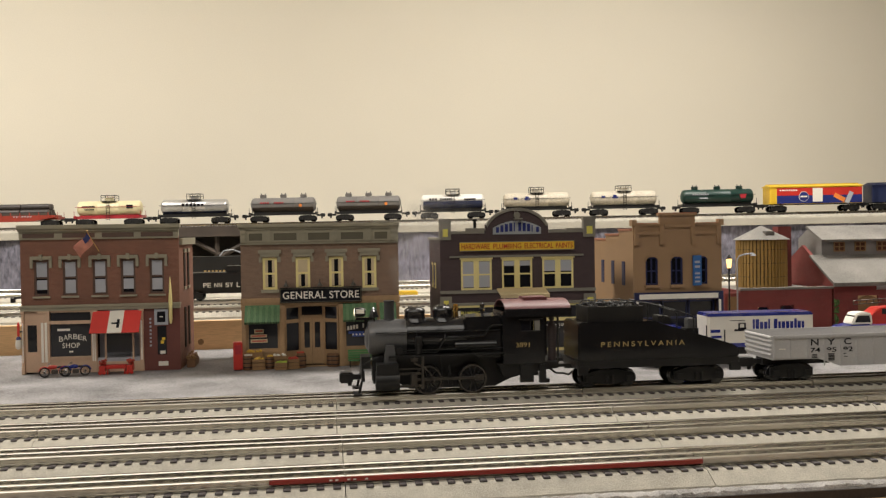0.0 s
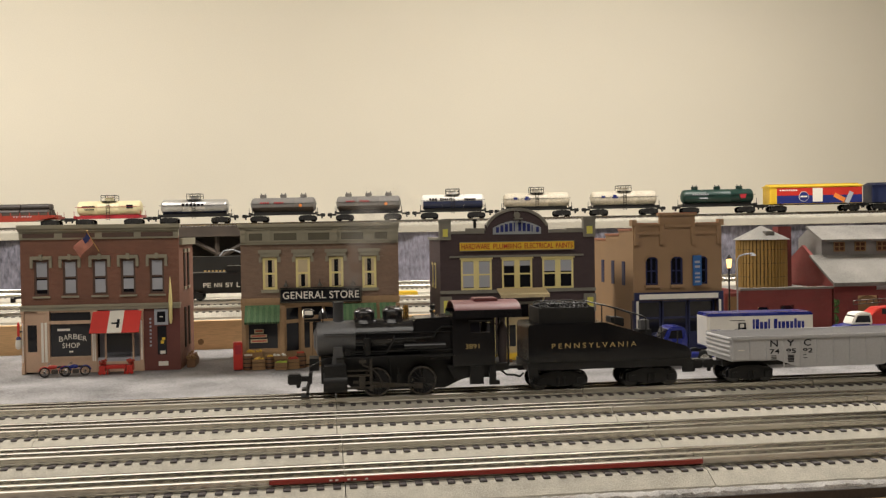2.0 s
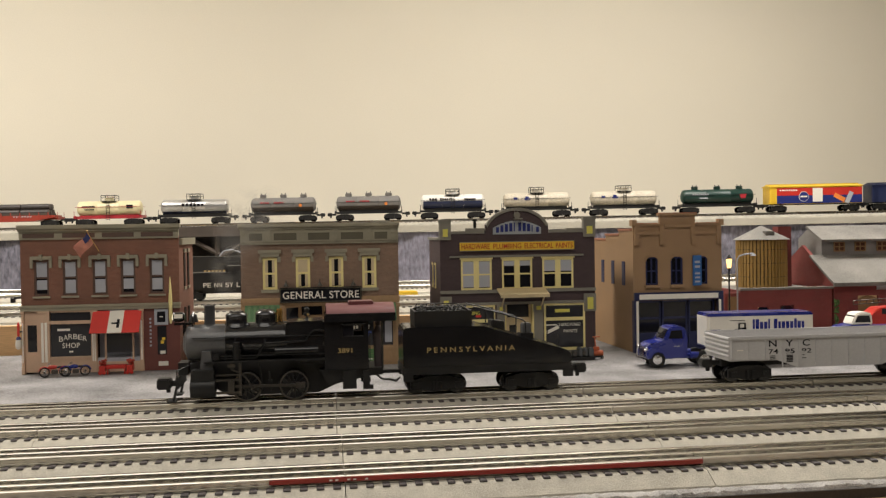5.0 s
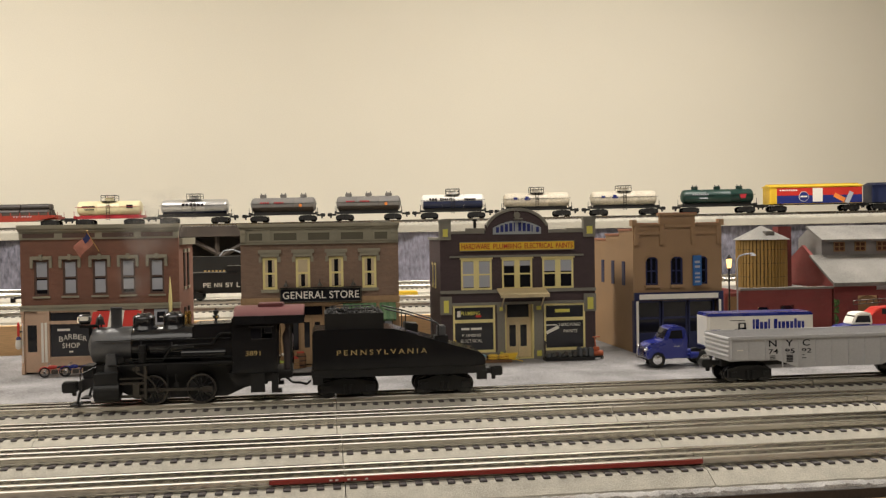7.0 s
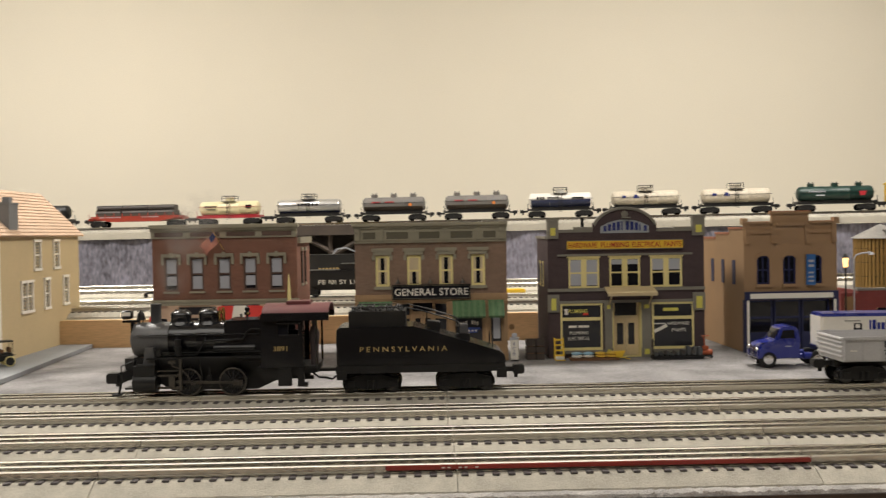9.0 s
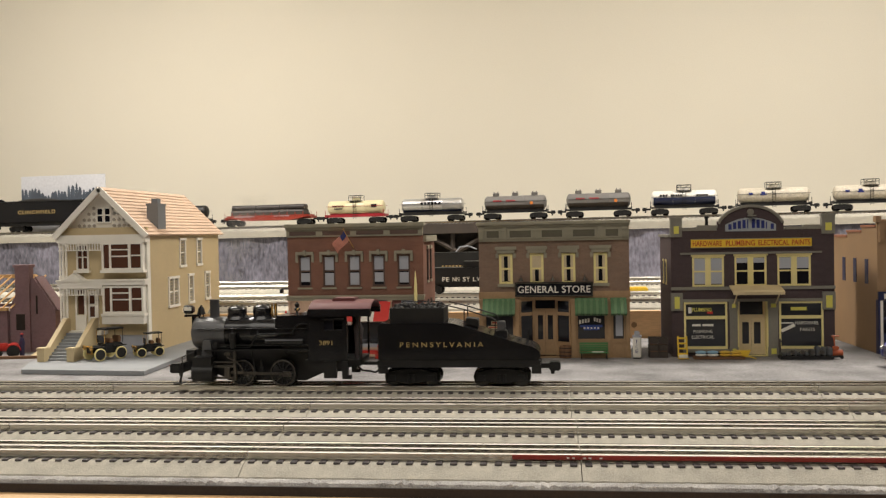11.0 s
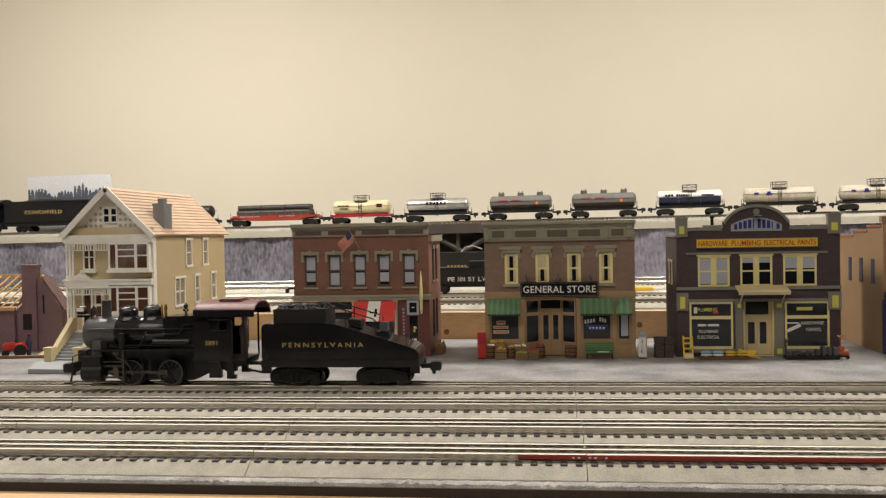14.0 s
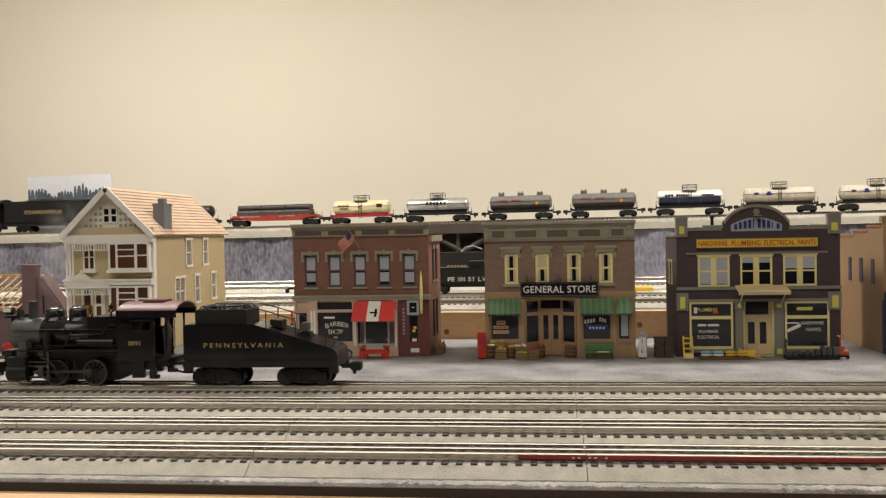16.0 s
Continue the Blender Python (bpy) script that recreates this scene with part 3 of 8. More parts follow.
    for s in (-1, 1):
        if s < 0:
            lettering("3891", GOLD, t, -0.0885, -0.0743, 0.0628, 0.0676, -0.0268, "cab_number")
    return t, wheels, rods, mains


def tender():
    t = thing("coal_tender", pose(0.2844, TRAIN_Y, 0), "black slope-backed toy tender with gold lettering", "tender")
    w = 0.0290
    body = prism(shape(), [(-0.0240, 0.0460), (-0.0240, 0.0830), (-0.0215, 0.0858), (0.0560, 0.0858), (0.1440, 0.0590), (0.1490, 0.0540), (0.1490, 0.0460)], -w, w)
    b = part("body", body, BLACK, t, bevel=0.0012)
    part("side_sill", box(shape(), -0.0250, 0.1490, -0.0280, 0.0280, 0.0385, 0.0460), SOFTBLACK, t)
    rivets = shape()
    for s in (-1, 1):
        for i in range(40):
            box(rivets, -0.021 + i * 0.0042, -0.0203 + i * 0.0042, s * w - 0.0002, s * w + 0.0002, 0.0476, 0.0483)
    part("rivets", rivets, BLACK, b)
    bunker = shape()
    for x0, x1, y0, y1 in ((-0.0115, -0.0095, -0.0230, 0.0230), (0.0450, 0.0470, -0.0230, 0.0230), (-0.0095, 0.0450, -0.0230, -0.0212), (-0.0095, 0.0450, 0.0212, 0.0230)):
        box(bunker, x0, x1, y0, y1, 0.0858, 0.1015)
    part("coal_bunker", bunker, SOFTBLACK, t)
    coal = shape()
    rnd = random.Random(4)
    for i in range(220):
        x, y = rnd.uniform(-0.008, 0.043), rnd.uniform(-0.020, 0.020)
        h = 0.1000 + 0.004 * math.exp(-(y / 0.012) ** 2) + rnd.uniform(-0.001, 0.001)
        bmesh.ops.create_icosphere(coal, subdivisions=1, radius=rnd.uniform(0.0014, 0.0026), matrix=pose(x, y, h, rnd.uniform(0, 360), rnd.uniform(0, 360), 0) @ Matrix.Diagonal((1, 0.8, 0.7, 1)))
    box(coal, -0.0095, 0.0450, -0.0212, 0.0212, 0.0880, 0.0995)
    tagged(part("coal_load", coal, SOFTBLACK, t, "heaped black coal"), kind="stuff")
    rails = shape()
    for s in (-1, 1):
        rail_loop(rails, [(-0.008, s * 0.022, 0.1010), (-0.004, s * 0.022, 0.1055), (0.038, s * 0.022, 0.1055), (0.044, s * 0.022, 0.1010)], 0.0006)
        for x in (0.006, 0.017, 0.028):
            tube(rails, (x, s * 0.022, 0.1010), (x, s * 0.022, 0.1055), 0.0005, 6)
    for x in (0.000, 0.013, 0.026, 0.038):
        tube(rails, (x, -0.022, 0.1053), (x, 0.022, 0.1053), 0.0005, 6)
    part("bunker_rail", rails, SOFTBLACK, t)
    for s in (-1, 1):
        hand = shape()
        rail_loop(hand, [(0.0480, s * 0.023, 0.1050), (0.0690, s * 0.023, 0.1000), (0.0990, s * 0.023, 0.0905), (0.1020, s * 0.023, 0.0880)], 0.0007)
        for x, z0, z1 in ((0.0690, 0.0815, 0.1000), (0.1020, 0.0710, 0.0880), (0.1360, 0.0600, 0.0740)):
            tube(hand, (x, s * 0.023, z0), (x, s * 0.023, z1), 0.0007, 6)
        part("hand_rail", hand, SOFTBLACK, t)
    lamp = part("rear_lamp", box(shape(), 0.1030, 0.1120, -0.0060, 0.0060, 0.0745, 0.0850), GRAPHITE, t, bevel=0.001)
    part("lamp_foot", box(shape(), 0.1000, 0.1140, -0.0070, 0.0070, 0.0670, 0.0748), SOFTBLACK, lamp)
    hatch = prism(shape(), [(0.0690, 0.0830), (0.0690, 0.0895), (0.0830, 0.0880), (0.0830, 0.0785)], -0.010, 0.010)
    part("water_hatch", hatch, SOFTBLACK, t, bevel=0.0008)
    for x in (0.0110, 0.1080):
        truck(t, x, 0.0092, 0.042)
    steps = shape()
    for s in (-1, 1):
        for x in (-0.0240, 0.1400):
            y0, y1 = sorted((s * 0.0240, s * 0.0285))
            box(steps, x, x + 0.010, y0, y1, 0.0320, 0.0334)
            box(steps, x, x + 0.010, y0, y1, 0.0334, 0.0410)
    part("step", steps, SOFTBLACK, t)
    part("drawbar", box(shape(), -0.034, -0.024, -0.003, 0.003, 0.0385, 0.0405), SOFTBLACK, t)
    c = coupler(t, 0.1480, 1, 0.0365)
    part("knuckle", box(shape(), 0.0105, 0.0225, -0.0062, 0.0062, 0.0316, 0.0414), SOFTBLACK, c, bevel=0.0012)
    lettering("PENNSYLVANIA", GOLD, t, 0.0, 0.0895, 0.0604, 0.0656, -w, spacing=1.5, bold=0.002)
    return t


loco, drivers, side_rods, main_rods = locomotive()
coal_tender = tender()


# ---- grey gondola; local x = 0 is its coupler end ----
def gondola():
    t = thing("gondola_car", pose(0.4500, TRAIN_Y, 0), "grey toy gondola car with dark lettering and ribbed sides", "freight car")
    x0, x1, w = 0.0060, 0.2500, 0.0315
    for s in (-1, 1):
        y0, y1 = sorted((s * (w - 0.0015), s * w))
        side = part("side_panel", prism(shape(), [(x0, 0.0430), (x0, 0.0650), (x1, 0.0650), (x1, 0.0430), (x1 - 0.05, 0.0415), (x1 - 0.075, 0.0330), (x0 + 0.075, 0.0330), (x0 + 0.05, 0.0415)], y0, y1), GREYCAR, t)
        y2, y3 = sorted((s * w, s * (w + 0.0011)))
        for i in range(14):
            x = x0 + 0.0005 + i * (x1 - x0 - 0.002) / 13
            z0 = 0.0430 if i in (0, 1, 2, 11, 12, 13) else 0.0340
            part("rib", box(shape(), x, x + 0.0010, y2, y3, z0, 0.0632), GREYCAR, side)
        part("top_rail", box(shape(), x0 - 0.001, x1 + 0.001, y2 - 0.0005, y3 + 0.0005, 0.0632, 0.0672), GREYCAR, side, bevel=0.0005)
    for x in (x0, x1):
        e = box(shape(), x - 0.0008, x + 0.0008, -w + 0.0016, w - 0.0016, 0.0430, 0.0660)
        s = -1 if x == x0 else 1
        for z in (0.0460, 0.0508, 0.0556, 0.0604, 0.0645):
            tube(e, (x + s * 0.001, -w + 0.002, z), (x + s * 0.001, w - 0.002, z), 0.0016, 8)
        part("corrugated_end", e, GREYCAR, t)
    part("floor", box(shape(), x0, x1, -w + 0.0016, w - 0.0016, 0.0410, 0.0440), GREYCAR, t)
    part("center_sill", box(shape(), x0, x1, -0.008, 0.008, 0.0330, 0.0409), SOFTBLACK, t)
    for x in (0.0320, 0.2240):
        truck(t, x, 0.0085, 0.036)
    coupler(t, 0.0080, -1, 0.0365)
    coupler(t, 0.2480, 1, 0.0365)
    y = -w
    lettering("N", INK, t, 0.0480, 0.0565, 0.0555, 0.0622, y, bold=0.01)
    lettering("Y", INK, t, 0.0665, 0.0750, 0.0555, 0.0622, y, bold=0.01)
    lettering("C", INK, t, 0.0855, 0.0935, 0.0555, 0.0622, y, bold=0.01)
    for s, x in (("74", 0.0475), ("95", 0.0658), ("92", 0.0845)):
        lettering(s, INK, t, x, x + 0.0108, 0.0480, 0.0530, y, "car_number", bold=0.01)
    bars(t, INK, [(0.0490, 0.0550, 0.0455 - 0.0016 * i, 0.0462 - 0.0016 * i) for i in range(3)] + [(0.0675, 0.0745, 0.0455 - 0.0016 * i, 0.0464 - 0.0016 * i) for i in range(5)] + [(0.0850, 0.0880, 0.0456, 0.0463), (0.0850, 0.0895, 0.0425, 0.0431)], y)
    bars(t, WHITE, [(0.0125, 0.0195, 0.0520, 0.0530)], y)
    return t


gondola_car = gondola()


# ---- building kit ----
WOODTAN = mat("stained_storefront_wood", (0.36, 0.23, 0.12), 0.6, var=0.14, scale=260, stretch=(1, 1, 0.2))
# darker copy of the cornice olive; shade of the panel fields put into the colour
OLIVEDARK = mat("shaded_olive_paint", (0.11, 0.098, 0.066), 0.75, var=0.12)
OLIVE = mat("olive_grey_cornice", (0.30, 0.275, 0.20), 0.7, var=0.1)
BRICK_BROWN = brick_mat("brown_brick", (0.225, 0.140, 0.095), (0.26, 0.19, 0.14))
BRICK_RED = brick_mat("red_brown_brick", (0.21, 0.089, 0.056), (0.25, 0.14, 0.10))
BRICK_DARK = brick_mat("dark_purple_brick", (0.060, 0.038, 0.040), (0.085, 0.06, 0.06))
BRICK_TAN = mat("tan_moulded_wall", (0.34, 0.215, 0.115), 0.75, var=0.08, scale=200)
BRICK_PLUM = brick_mat("plum_brick", (0.20, 0.115, 0.125), (0.22, 0.15, 0.15))
BRICK_ENGINE = brick_mat("deep_red_brick", (0.215, 0.036, 0.034), (0.20, 0.075, 0.06))
STONE = mat("grey_stone_trim", (0.215, 0.20, 0.165), 0.8, var=0.12)
CREAM = mat("cream_trim", (0.78, 0.67, 0.30), 0.6, var=0.06)
SALMON = mat("salmon_wood_trim", (0.58, 0.40, 0.28), 0.6, var=0.1, scale=220)
BLIND = mat("window_blind", (0.40, 0.41, 0.45), 0.8, var=0.08)
CURTAIN = mat("cream_curtain", (0.58, 0.47, 0.30), 0.9, var=0.12)
# near-black: the shade of unlit insides is put into the colour
DARKIN = mat("interior_shade", (0.03, 0.024, 0.02), 0.9, var=0.2, gloss=0.2)
TANSIDING = mat("tan_siding", (0.55, 0.44, 0.26), 0.7, var=0.06, scale=150)
SHINGLE = mat("salmon_shingle", (0.56, 0.40, 0.285), 0.8, var=0.1, scale=160)
HOUSEWHITE = mat("house_white_trim", (0.84, 0.80, 0.72), 0.6, var=0.05)
GREYROOF = mat("weathered_grey_roof", (0.20, 0.188, 0.17), 0.85, var=0.28, scale=120)
PAVING = mat("grey_painted_slab", (0.27, 0.28, 0.29), 0.8, var=0.08)
BARREL = mat("barrel_wood", (0.17, 0.085, 0.04), 0.7, var=0.2)
CRATE = mat("crate_wood", (0.25, 0.145, 0.065), 0.8, var=0.2)
CLEARGLASS = glass_mat("shop_window_glass", (0.03, 0.03, 0.035), 0.08)
STAVE = mat("yellow_brown_stave", (0.27, 0.16, 0.04), 0.7, var=0.2, scale=260, spread=0.5, stretch=(1, 1, 0.15))
LEAF = mat("small_plant_leaves", (0.07, 0.13, 0.03), 0.8, var=0.3)


def kit(parent, u, tall=1.0):
    """A maker of parts whose boxes are given in the building's own unit."""
    def make(name, boxes, material, label="", under=None, bevel=0.0):
        bm = shape()
        for b in boxes:
            box(bm, *[q * u for q in b[:4]], b[4] * u * tall, b[5] * u * tall)
        if len(boxes) > 1 and not bevel:
            bmesh.ops.remove_doubles(bm, verts=bm.verts, dist=1e-6)
        return part(name, bm, material, under or parent, label, bevel=bevel * u)
    return make


def pierced(x0, x1, z0, z1, y0, y1, holes):
    """The boxes of a wall with openings right through it."""
    xs = sorted({x0, x1, *[h[0] for h in holes], *[h[1] for h in holes]})
    zs = sorted({z0, z1, *[h[2] for h in holes], *[h[3] for h in holes]})
    xs, zs, out = [x for x in xs if x0 <= x <= x1], [z for z in zs if z0 <= z <= z1], []
    for a, b in zip(xs, xs[1:]):
        run = None
        for c, d in zip(zs, zs[1:]):
            solid = not any(h[0] <= (a + b) / 2 <= h[1] and h[2] <= (c + d) / 2 <= h[3] for h in holes)
            if solid:
                run = [c, d] if run is None else [run[0], d]
            if run and (not solid or d == zs[-1]):
                out.append((a, b, y0, y1, *run))
                run = None
    return out


def window(make, x0, x1, z0, z1, y, frame_m, glass_m, fw=2.0, mid=True, cols=1, depth=3.0, name="window"):
    """A sash window set in its opening: frame and bars, with panes under it."""
    bs = [(x0, x0 + fw, y, y + depth, z0, z1), (x1 - fw, x1, y, y + depth, z0, z1), (x0 + fw, x1 - fw, y, y + depth, z0, z0 + fw), (x0 + fw, x1 - fw, y, y + depth, z1 - fw, z1)]
    zs = [z0 + fw, (z0 + z1) / 2 - fw * 0.4, (z0 + z1) / 2 + fw * 0.4, z1 - fw] if mid else [z0 + fw, z1 - fw]
    if mid:
        bs.append((x0 + fw, x1 - fw, y + 0.3, y + depth, zs[1], zs[2]))
    step = (x1 - x0 - 2 * fw) / cols
    for c in range(1, cols):
        x = x0 + fw + c * step
        bs.append((x - fw * 0.4, x + fw * 0.4, y + 0.2, y + depth, z0 + fw, z1 - fw))
    w = make(name, bs, frame_m)
    for a, b in (((zs[0], zs[1]), (zs[2], zs[3])) if mid else ((zs[0], zs[1]),)):
        make("pane", [(x0 + fw, x1 - fw, y + depth * 0.55, y + depth * 0.75, a, b)], glass_m, under=w)
    return w


def shell(make, w, h, d, t, wall_m, roof_m, back=0.0):
    """Side and back walls, a flat roof behind the facade, and a near-black floor and sheet that paint the unlit room.
    """
    make("side_wall", [(0, t, t, d, 0, h)], wall_m)
    make("side_wall", [(w - t, w, t, d, 0, h)], wall_m)
    make("back_wall", [(t, w - t, d - t, d, 0, h)], wall_m)
    make("roof", [(t, w - t, t, d - t, h - 12, h - 9)], roof_m)
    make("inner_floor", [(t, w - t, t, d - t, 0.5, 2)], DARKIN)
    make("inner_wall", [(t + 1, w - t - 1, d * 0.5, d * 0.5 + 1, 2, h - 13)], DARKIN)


# ---- general store ----
def general_store():
    t = thing("general_store", pose(-0.1058, 1.278, 0, 0, 0, -0.5), "brown brick two-storey model store with green awnings and olive cornice", "building")
    u = 0.000806
    k = kit(t, u)
    W, H = 265, 244
    cx = (48, 103, 159, 215)
    holes = [(c - 12, c + 12, 132, 186) for c in cx] + [(0, W, -1, 106)]
    k("facade", pierced(0, W, 0, 233, 0, 5, holes), BRICK_BROWN)
    shell(k, W, 223, 165, 5, BRICK_BROWN, GREYROOF)
    k("cornice", [(-4, W + 2, -8, 6, 237, 243), (-2, W + 1, -5, 6, 233, 237), (0, W, -2.5, 0, 211, 233), (0, W, -4, 0, 208, 211)], OLIVE, "olive grey painted cornice", bevel=0.5)
    xs = (5, 46, 103, 158, 215, 256)
    for x in xs:
        k("bracket", [(x - 4.5, x + 4.5, -6, -2.4, 211.5, 233), (x - 4, x + 4, -7.5, -6, 226, 233), (x - 3.4, x + 3.4, -6.8, -6, 212.5, 217)], OLIVE, bevel=0.5)
    for a, b in zip(xs, xs[1:]):
        k("panel_field", [(a + 9.6, b - 9.6, -2.8, -2.4, 215, 227)], OLIVEDARK)
        k("cornice_panel", [(a + 8, b - 8, -3.6, -2.4, 213, 215), (a + 8, b - 8, -3.6, -2.4, 227, 229), (a + 8, a + 9.6, -3.6, -2.4, 215, 227), (b - 9.6, b - 8, -3.6, -2.4, 215, 227)], OLIVE)
    for i, c in enumerate(cx):
        hood = k("window_hood", [(c - 19, c + 19, -5, 0, 193, 199), (c - 16, c + 16, -3.5, 0, 187, 193), (c - 18, c - 13, -3, 0, 178, 187), (c + 13, c + 18, -3, 0, 178, 187)], OLIVE, bevel=0.4)
        w = window(k, c - 12, c + 12, 132, 186, 0.5, CREAM, DARKGLASS, 4.2)
        k("curtain", [(c - 8, c - 3.4, 1.3, 1.9, 137, 182), (c + 3.4, c + 8, 1.3, 1.9, 137, 182)] + ([(c - 3.4, c + 3.4, 1.3, 1.9, 160, 182)] if i == 1 else []), CURTAIN, under=w)
        k("window_sill", [(c - 15, c + 15, -4, 0, 127, 132)], OLIVE)
    k("belt_course", [(-1, W + 1, -3, 5, 110, 118), (-1, W + 1, -2, 5, 106, 110)], WOODTAN, "stained wooden belt course")
    sign = k("sign_board", [(64, 201, -8, -3.2, 109, 135)], INK, "black sign board with white letters", bevel=0.6)
    k("sign_border", [(65, 200, -8.5, -7.9, 132.6, 133.6), (65, 200, -8.5, -7.9, 110.4, 111.4), (65, 66, -8.5, -7.9, 111.4, 132.6), (199, 200, -8.5, -7.9, 111.4, 132.6)], OLIVEDARK, under=sign)
    lettering("GENERAL STORE", WHITE, sign, 69 * u, 196.5 * u, 116 * u, 128.5 * u, -8.1 * u, spacing=1.06, bold=0.012)
    for x in (75, 131, 187):
        bm = rail_loop(shape(), [(x * u, 0, 136 * u), (x * u, -6 * u, 147 * u), (x * u, -13 * u, 148 * u), (x * u, -15 * u, 143 * u)], 0.0006)
        lathe(bm, (x * u, -15 * u, 144 * u), (x * u, -15 * u, 137 * u), [(0, 0.001), (0.4, 0.0022), (1, 0.0045)], 12)
        part("sign_lamp", bm, STEEL, t)
    for x0, x1 in ((0, 8), (62, 71), (162, 171), (224, 233), (257, 265)):
        k("post", [(x0, x1, -3, 5, 0, 104), (x0 - 1, x1 + 1, -4, 5, 0, 12), (x0 - 1, x1 + 1, -4.5, 5, 98, 105), (x0 + 1, x1 - 1, -4, -3, 30, 92)], WOODTAN, bevel=0.4)
    for x0, x1, z1 in ((8, 62, 104), (171, 224, 104), (233, 257, 104)):
        k("bulkhead", [(x0, x1, -1, 4, 0, 26), (x0 + 4, x1 - 4, -2, -1, 5, 21), (x0, x1, -2.5, 4, 26, 30)], WOODTAN)
        wd = window(k, x0, x1, 30, 104, 0.5, WOODTAN, CLEARGLASS, 3, mid=False, name="shop_window")
        n = max(3, int((x1 - x0) / 4.5))
        m = Matrix.Translation((0, -3 * u, 106 * u)) @ Matrix.Rotation(radians(52), 4, "X")
        for i in range(n):
            a, b = x0 - 2 + (x1 - x0 + 4) * i / n, x0 - 2 + (x1 - x0 + 4) * (i + 1) / n
            aw = box(shape(), a * u, (b - 0.2) * u, -33 * u, 0, -0.4 * u + (i % 2) * 0.3 * u, 0.4 * u + (i % 2) * 0.3 * u, m)
            box(aw, a * u, (b - 0.9) * u, -34 * u, -33 * u, -5 * u, 0.3 * u, m)
            part("awning_strip", aw, GREEN_PALE if i % 2 else GREEN_CLOTH, t, "green striped awning cloth")
    box_label = k("window_card", [(20, 36, 0.2, 0.5, 59, 66), (14, 41, 0.2, 0.5, 52, 57), (14, 42, 0.2, 0.5, 43, 49)], CURTAIN, "pale price cards")
    k("card_print", [(22, 34, -0.1, 0.2, 61.5, 64), (16, 39, -0.1, 0.2, 53.5, 55.5), (16, 40, -0.1, 0.2, 45, 47)], RED, under=box_label)
    k("window_poster", [(178, 217, 0.2, 0.5, 54, 58), (184, 212, 0.2, 0.5, 49, 54)], BLUEPRINT, "dark blue painted window sign")
    bars(t, WHITE, [((176 + 5 * i) * u, (179.5 + 5 * i) * u, (60 + 0.8 * i) * u, (67 + 0.8 * i) * u) for i in range(4)] + [((202 + 4.5 * i) * u, (205 + 4.5 * i) * u, (64 - 1.2 * i) * u, (71 - 1.2 * i) * u) for i in range(3)] + [((184 + 6 * i) * u, (187 + 6 * i) * u, 51 * u, 54 * u) for i in range(5)], 0.4 * u)
    k("narrow_pane_card", [(240, 252, 0.2, 0.6, 38, 76)], BLIND)
    # recessed entrance
    k("entrance_floor", [(71, 162, -3, 22, 0.4, 2)], WOODTAN)
    k("entrance_ceiling", [(71, 162, -1, 22, 103, 106)], WOODTAN)
    k("entrance_back", pierced(96, 137, 2, 103, 20, 24, [(99, 134, 2, 82), (99, 134, 86, 101)]), WOODTAN)
    for x0, x1 in ((99, 116.3), (116.7, 134)):
        d = k("door", pierced(x0, x1, 2, 82, 20.5, 23, [(x0 + 4, x1 - 4, 30, 74)]), WOODTAN, "stained wooden door leaf with tall glass")
        k("pane", [(x0 + 4, x1 - 4, 21.4, 22, 30, 74)], DARKGLASS, under=d)
        k("door_panel", [(x0 + 4, x1 - 4, 19.8, 20.5, 8, 22)], WOODTAN, under=d, bevel=0.4)
    k("transom", [(99, 134, 21.4, 22, 86, 101)], DARKGLASS)
    for x0, x1, s in ((71, 96, 1), (137, 162, -1)):
        bm = shape()
        xa, ya, xb, yb = (x0, 1, x1, 20) if s > 0 else (x1, 1, x0, 20)
        ang = math.atan2(yb - ya, xb - xa)
        m = Matrix.Translation((xa * u, ya * u, 0)) @ Matrix.Rotation(ang, 4, "Z")
        L = math.hypot(xb - xa, yb - ya)
        for b in pierced(0, L, 2, 103, -1, 2, [(3, L - 3, 27, 74), (3, L - 3, 80, 100)]):
            box(bm, *[q * u for q in b], m)
        sw = part("side_light", bm, WOODTAN, t)
        g = shape()
        for z0, z1 in ((27, 74), (80, 100)):
            box(g, 3 * u, (L - 3) * u, 0.2 * u, 0.8 * u, z0 * u, z1 * u, m)
        part("pane", g, DARKGLASS, sw)
    return t


GREEN_CLOTH = mat("green_awning_cloth", (0.075, 0.155, 0.07), 0.8, var=0.3, scale=200)
GREEN_PALE = mat("pale_green_awning_cloth", (0.115, 0.20, 0.095), 0.8, var=0.25, scale=200)
BLUEPRINT = mat("blue_window_paint", (0.03, 0.07, 0.30), 0.5, var=0.1)
general_store()


